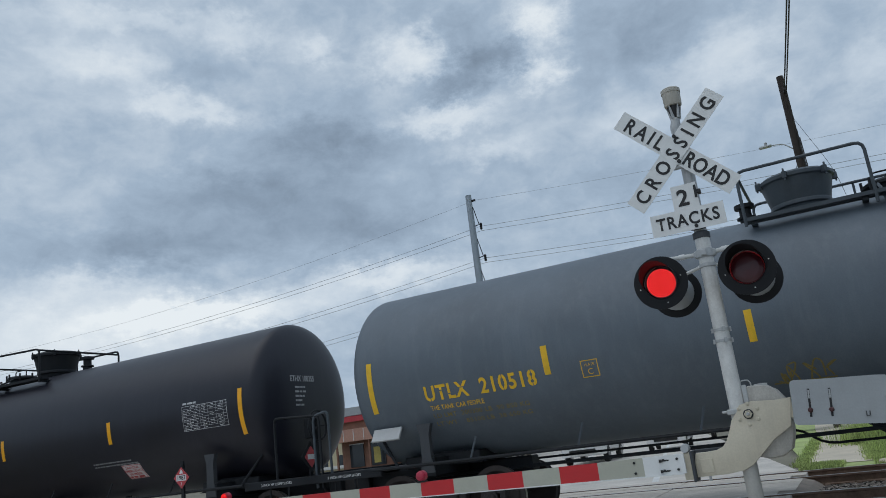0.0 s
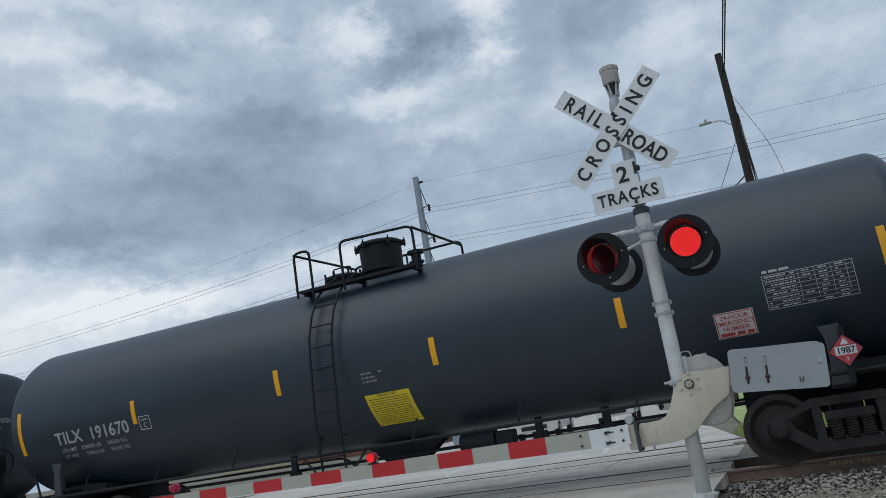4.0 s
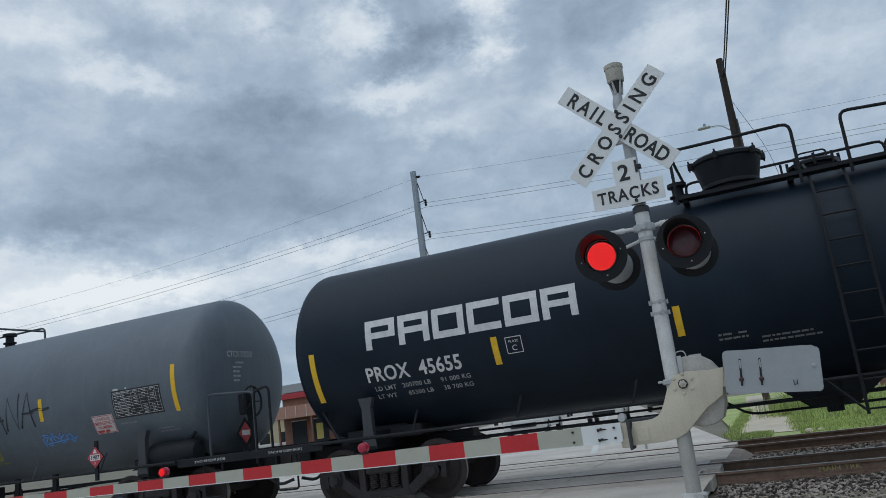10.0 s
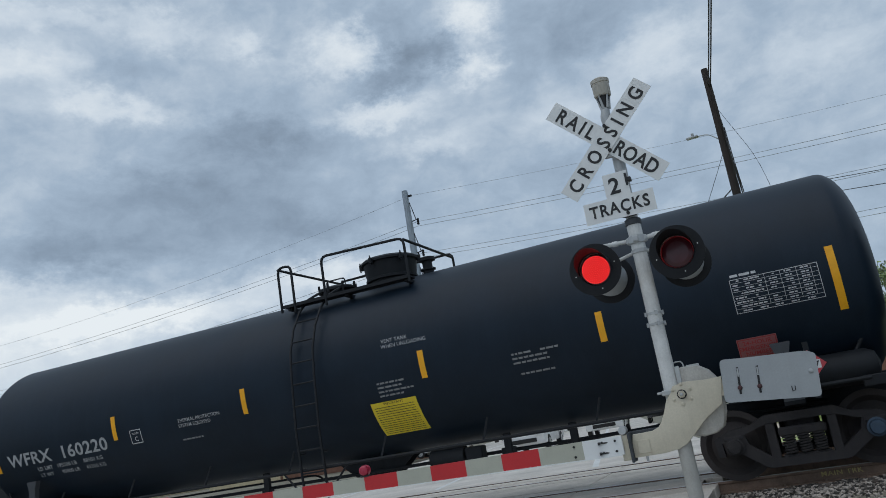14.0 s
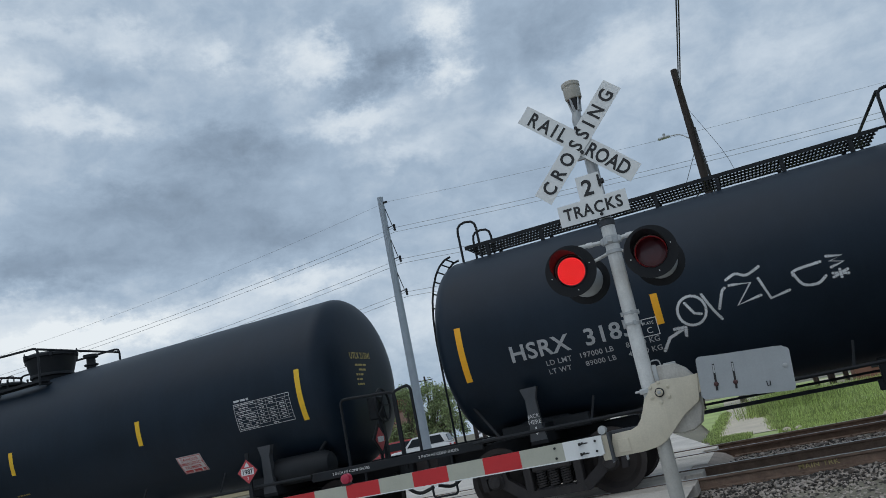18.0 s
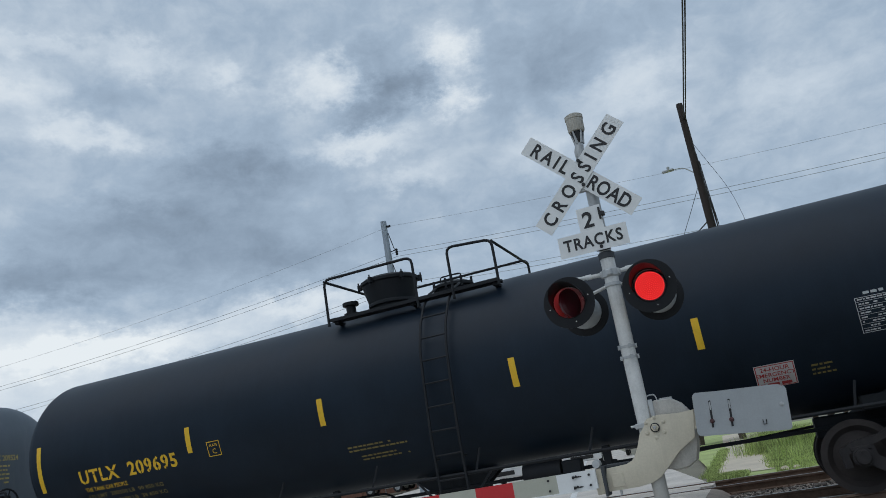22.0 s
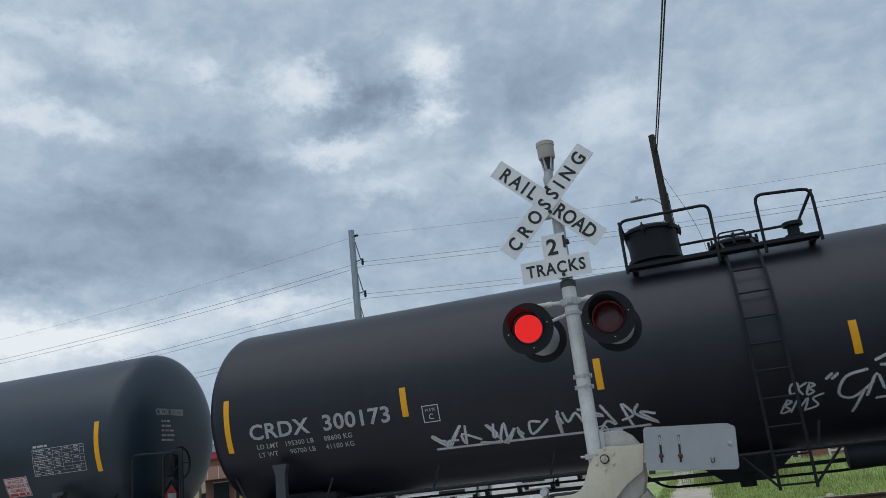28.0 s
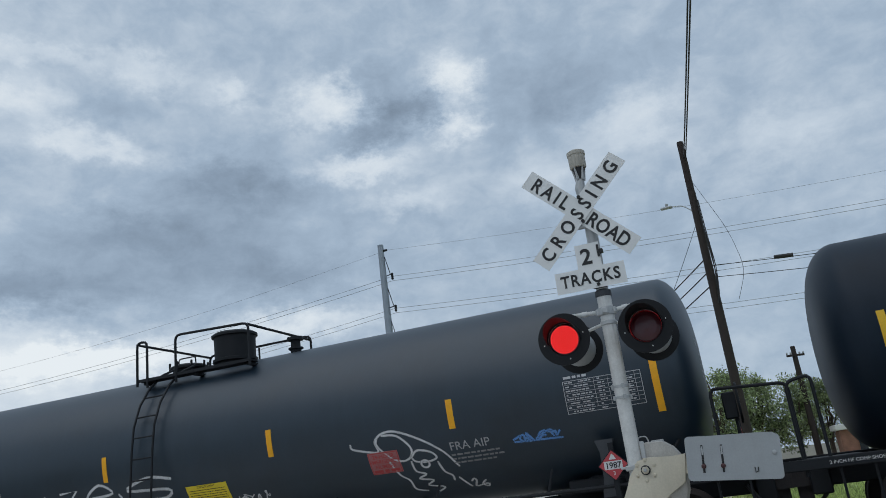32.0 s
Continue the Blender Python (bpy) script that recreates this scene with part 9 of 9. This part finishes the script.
# white rail fence in the lot to the side
for k in range(9):
    fence = tagged(empty("white_fence_panel", pose(5.5 + k * 2.5, 44 + 0.3 * k, -0.13)), "white painted rail fence panel", "fence", "white rail fence")
    for xx in (0.0, 2.4):
        bm = bmesh.new()
        box(bm, xx - 0.05, xx + 0.05, -0.05, 0.05, 0, 1.15, 0.01)
        part("post", bm, MAT["fascia_white"], fence)
    for zz in (0.35, 0.7, 1.0):
        bm = bmesh.new()
        box(bm, 0, 2.4, -0.07, -0.052, zz, zz + 0.1, 0.005)
        part("rail", bm, MAT["fascia_white"], fence)


# ---- parked and waiting vehicles on the street ----
MAT["car_white"] = material("white_car_paint", (0.68, 0.68, 0.68), 0.25, vary=0.05, coat=0.5)
MAT["car_silver"] = material("silver_car_paint", (0.38, 0.39, 0.40), 0.28, metal=0.4, vary=0.05, coat=0.5)
MAT["car_red"] = material("red_car_paint", (0.35, 0.03, 0.03), 0.28, vary=0.05, coat=0.5)
MAT["car_dark"] = material("dark_car_paint", (0.03, 0.033, 0.04), 0.28, vary=0.05, coat=0.5)
MAT["tyre"] = material("tyre_rubber", (0.02, 0.02, 0.02), 0.9)
MAT["tail"] = material("tail_lamp_red", (0.4, 0.02, 0.02), 0.3)
MAT["head"] = material("headlamp_glass", (0.7, 0.7, 0.68), 0.15)


def build_vehicle(x, y, turn, paint, tall, label):
    v = tagged(empty("car", pose(x, y, ROAD_Z, 0, 0, turn)), label, "car", "cars on the street")
    h = 1.78 if tall else 1.45
    bm = bmesh.new()
    out = [(-2.3, 0.35), (-2.35, 0.75), (-2.2, 0.95), (-1.25, 1.02), (1.9, 1.05), (2.3, 0.98), (2.35, 0.6), (2.3, 0.35)]
    prism(bm, out, -0.9, 0.9)
    bmesh.ops.recalc_face_normals(bm, faces=bm.faces)
    bmesh.ops.bevel(bm, geom=bm.edges[:], offset=0.06, segments=2, profile=0.5, affect="EDGES")
    body = part("body", bm, paint, v, smooth=True)
    bm = bmesh.new()
    rear = 2.15 if tall else 1.7
    prism(bm, [(-1.3, 1.0), (-0.55, h - 0.06), (-0.3, h), (rear - 0.5, h), (rear - 0.1, h - 0.1), (rear + 0.1, 1.03)], -0.76, 0.76)
    bmesh.ops.recalc_face_normals(bm, faces=bm.faces)
    bmesh.ops.bevel(bm, geom=bm.edges[:], offset=0.05, segments=2, profile=0.5, affect="EDGES")
    part("cabin", bm, paint, v, smooth=True)
    for name, pts in (("windscreen", [(-1.22, 1.06), (-0.60, h - 0.1), (-0.64, h - 0.1), (-1.26, 1.06)]), ("rear_window", [(rear + 0.08, 1.12), (rear - 0.06, h - 0.16), (rear - 0.03, h - 0.16), (rear + 0.11, 1.12)])):
        bm = bmesh.new()
        prism(bm, pts, -0.66, 0.66)
        bmesh.ops.recalc_face_normals(bm, faces=bm.faces)
        part(name, bm, MAT["glass"], v, "dark glass")
    for s in (-1, 1):
        bm = bmesh.new()
        prism(bm, [(-0.95, 1.1), (-0.45, h - 0.12), (rear - 0.45, h - 0.12), (rear - 0.2, 1.1)], s * 0.755 - 0.012, s * 0.755 + 0.012)
        bmesh.ops.recalc_face_normals(bm, faces=bm.faces)
        part("side_window", bm, MAT["glass"], v, "dark glass")
        for wx in (-1.4, 1.4):
            bm = bmesh.new()
            lathe(bm, [(0.2, -0.1), (0.33, -0.1), (0.34, 0.0), (0.33, 0.1), (0.2, 0.1)], 18, Matrix.Translation((wx, s * 0.82, 0.34)) @ Matrix.Rotation(radians(90), 4, "X"))
            wheel = part("wheel", bm, MAT["tyre"], v, smooth=True)
            bm = bmesh.new()
            lathe(bm, [(0.19, -0.112), (0.19, 0.112), (0.05, 0.118)], 14, Matrix.Translation((wx, s * 0.82, 0.34)) @ Matrix.Rotation(radians(90), 4, "X"))
            part("rim", bm, MAT["car_silver"], wheel, smooth=True)
        bm = bmesh.new()
        box(bm, -2.37, -2.25, s * 0.62 - 0.18, s * 0.62 + 0.18, 0.68, 0.82, 0.02)
        part("headlight", bm, MAT["head"], v)
        bm = bmesh.new()
        box(bm, 2.28, 2.38, s * 0.68 - 0.14, s * 0.68 + 0.14, 0.72, 0.92, 0.02)
        part("tail_light", bm, MAT["tail"], v)
    bm = bmesh.new()
    box(bm, -2.39, -2.3, -0.55, 0.55, 0.45, 0.62, 0.02)
    part("grille", bm, MAT["tyre"], v)


kinds = (("car_white", True, "white estate car on the street"), ("car_white", False, "white saloon car on the street"), ("car_silver", True, "silver off-roader on the street"), ("car_dark", False, "dark saloon car on the street"), ("car_red", True, "red van-like car on the street"))
spots = [(-30.5, 88, 99, 0), (-10.6, 34.5, 95, 1), (-8.6, 41, 96, 0), (-24.2, 55, 8, 0), (-19.0, 70, 99, 2), (-15.5, 72, 99, 0), (-19.9, 86, 100, 1), (-16.6, 92, 100, 2), (-22.8, 104, 101, 0), (-19.8, 112, 101, 3), (-26.2, 125, 101, 1), (-22.6, 132, 101, 0), (-27, 56, 12, 4), (-22, 98, 98, 2), (-27.5, 110, 99, 1), (-29, 150, 101, 0), (-25, 160, 101, 2), (-33, 72, 10, 1), (-7.4, 52, 97, 3)]
for x, y, turn, k in spots:
    paint, tall, label = kinds[k]
    build_vehicle(x, y, turn, MAT[paint], tall, label)
def flips(t0, first, late):
    """Rows for a lamp insert that turns half round at each flash: lit while its diodes face the road."""
    rows, turn, t = [(0.0, 0 if first else 180)], 0 if first else 180, t0
    while t < CLIP - 0.15:
        shift = 0.0833 if late and turn % 360 == 180 else 0.0333 if turn % 360 == 0 else 0.0
        for f, a in ((-0.1, 0), (-0.0667, 60), (-0.0333, 120), (0.0, 180)):
            rows.append((t + shift + f, turn + a))
        turn += 180
        t += 0.6925
    rows.append((CLIP, turn))
    return rows


def motions():
    for car, s in zip(cars, CARS):
        mid = s["front"] + s["span"] / 2
        walk(car, [(t, pose(mid - train_gone(t), TRACK_Y, 0)) for t in range(0, 33, 4)])
    # wheels turn while they pass the crossing
    middle = {car.name: s["front"] + s["span"] / 2 for car, s in zip(cars, CARS)}
    for ob, car, dx in ROLLERS:
        at, rows = ob.matrix_basis.copy(), []
        for f in range(0, 961):
            t = f / 30
            x = middle[car.name] - train_gone(t) + dx
            if -21 < x < 9 or f in (0, 960):
                rows.append((t, at @ pose(0, 0, 0, 0, math.degrees(max(-21, min(9, x)) / WHEEL_R), 0)))
        walk(ob, rows)
    for ob, lit in ((lamp_left, True), (lamp_right, False), (arm_lamps[1], True), (arm_lamps[0], False)):
        at = ob.matrix_basis.translation.copy()
        walk(ob, [(t, Matrix.Translation(at) @ pose(0, 0, 0, 0, 0, a)) for t, a in flips(0.6, lit, not lit)])


motions()
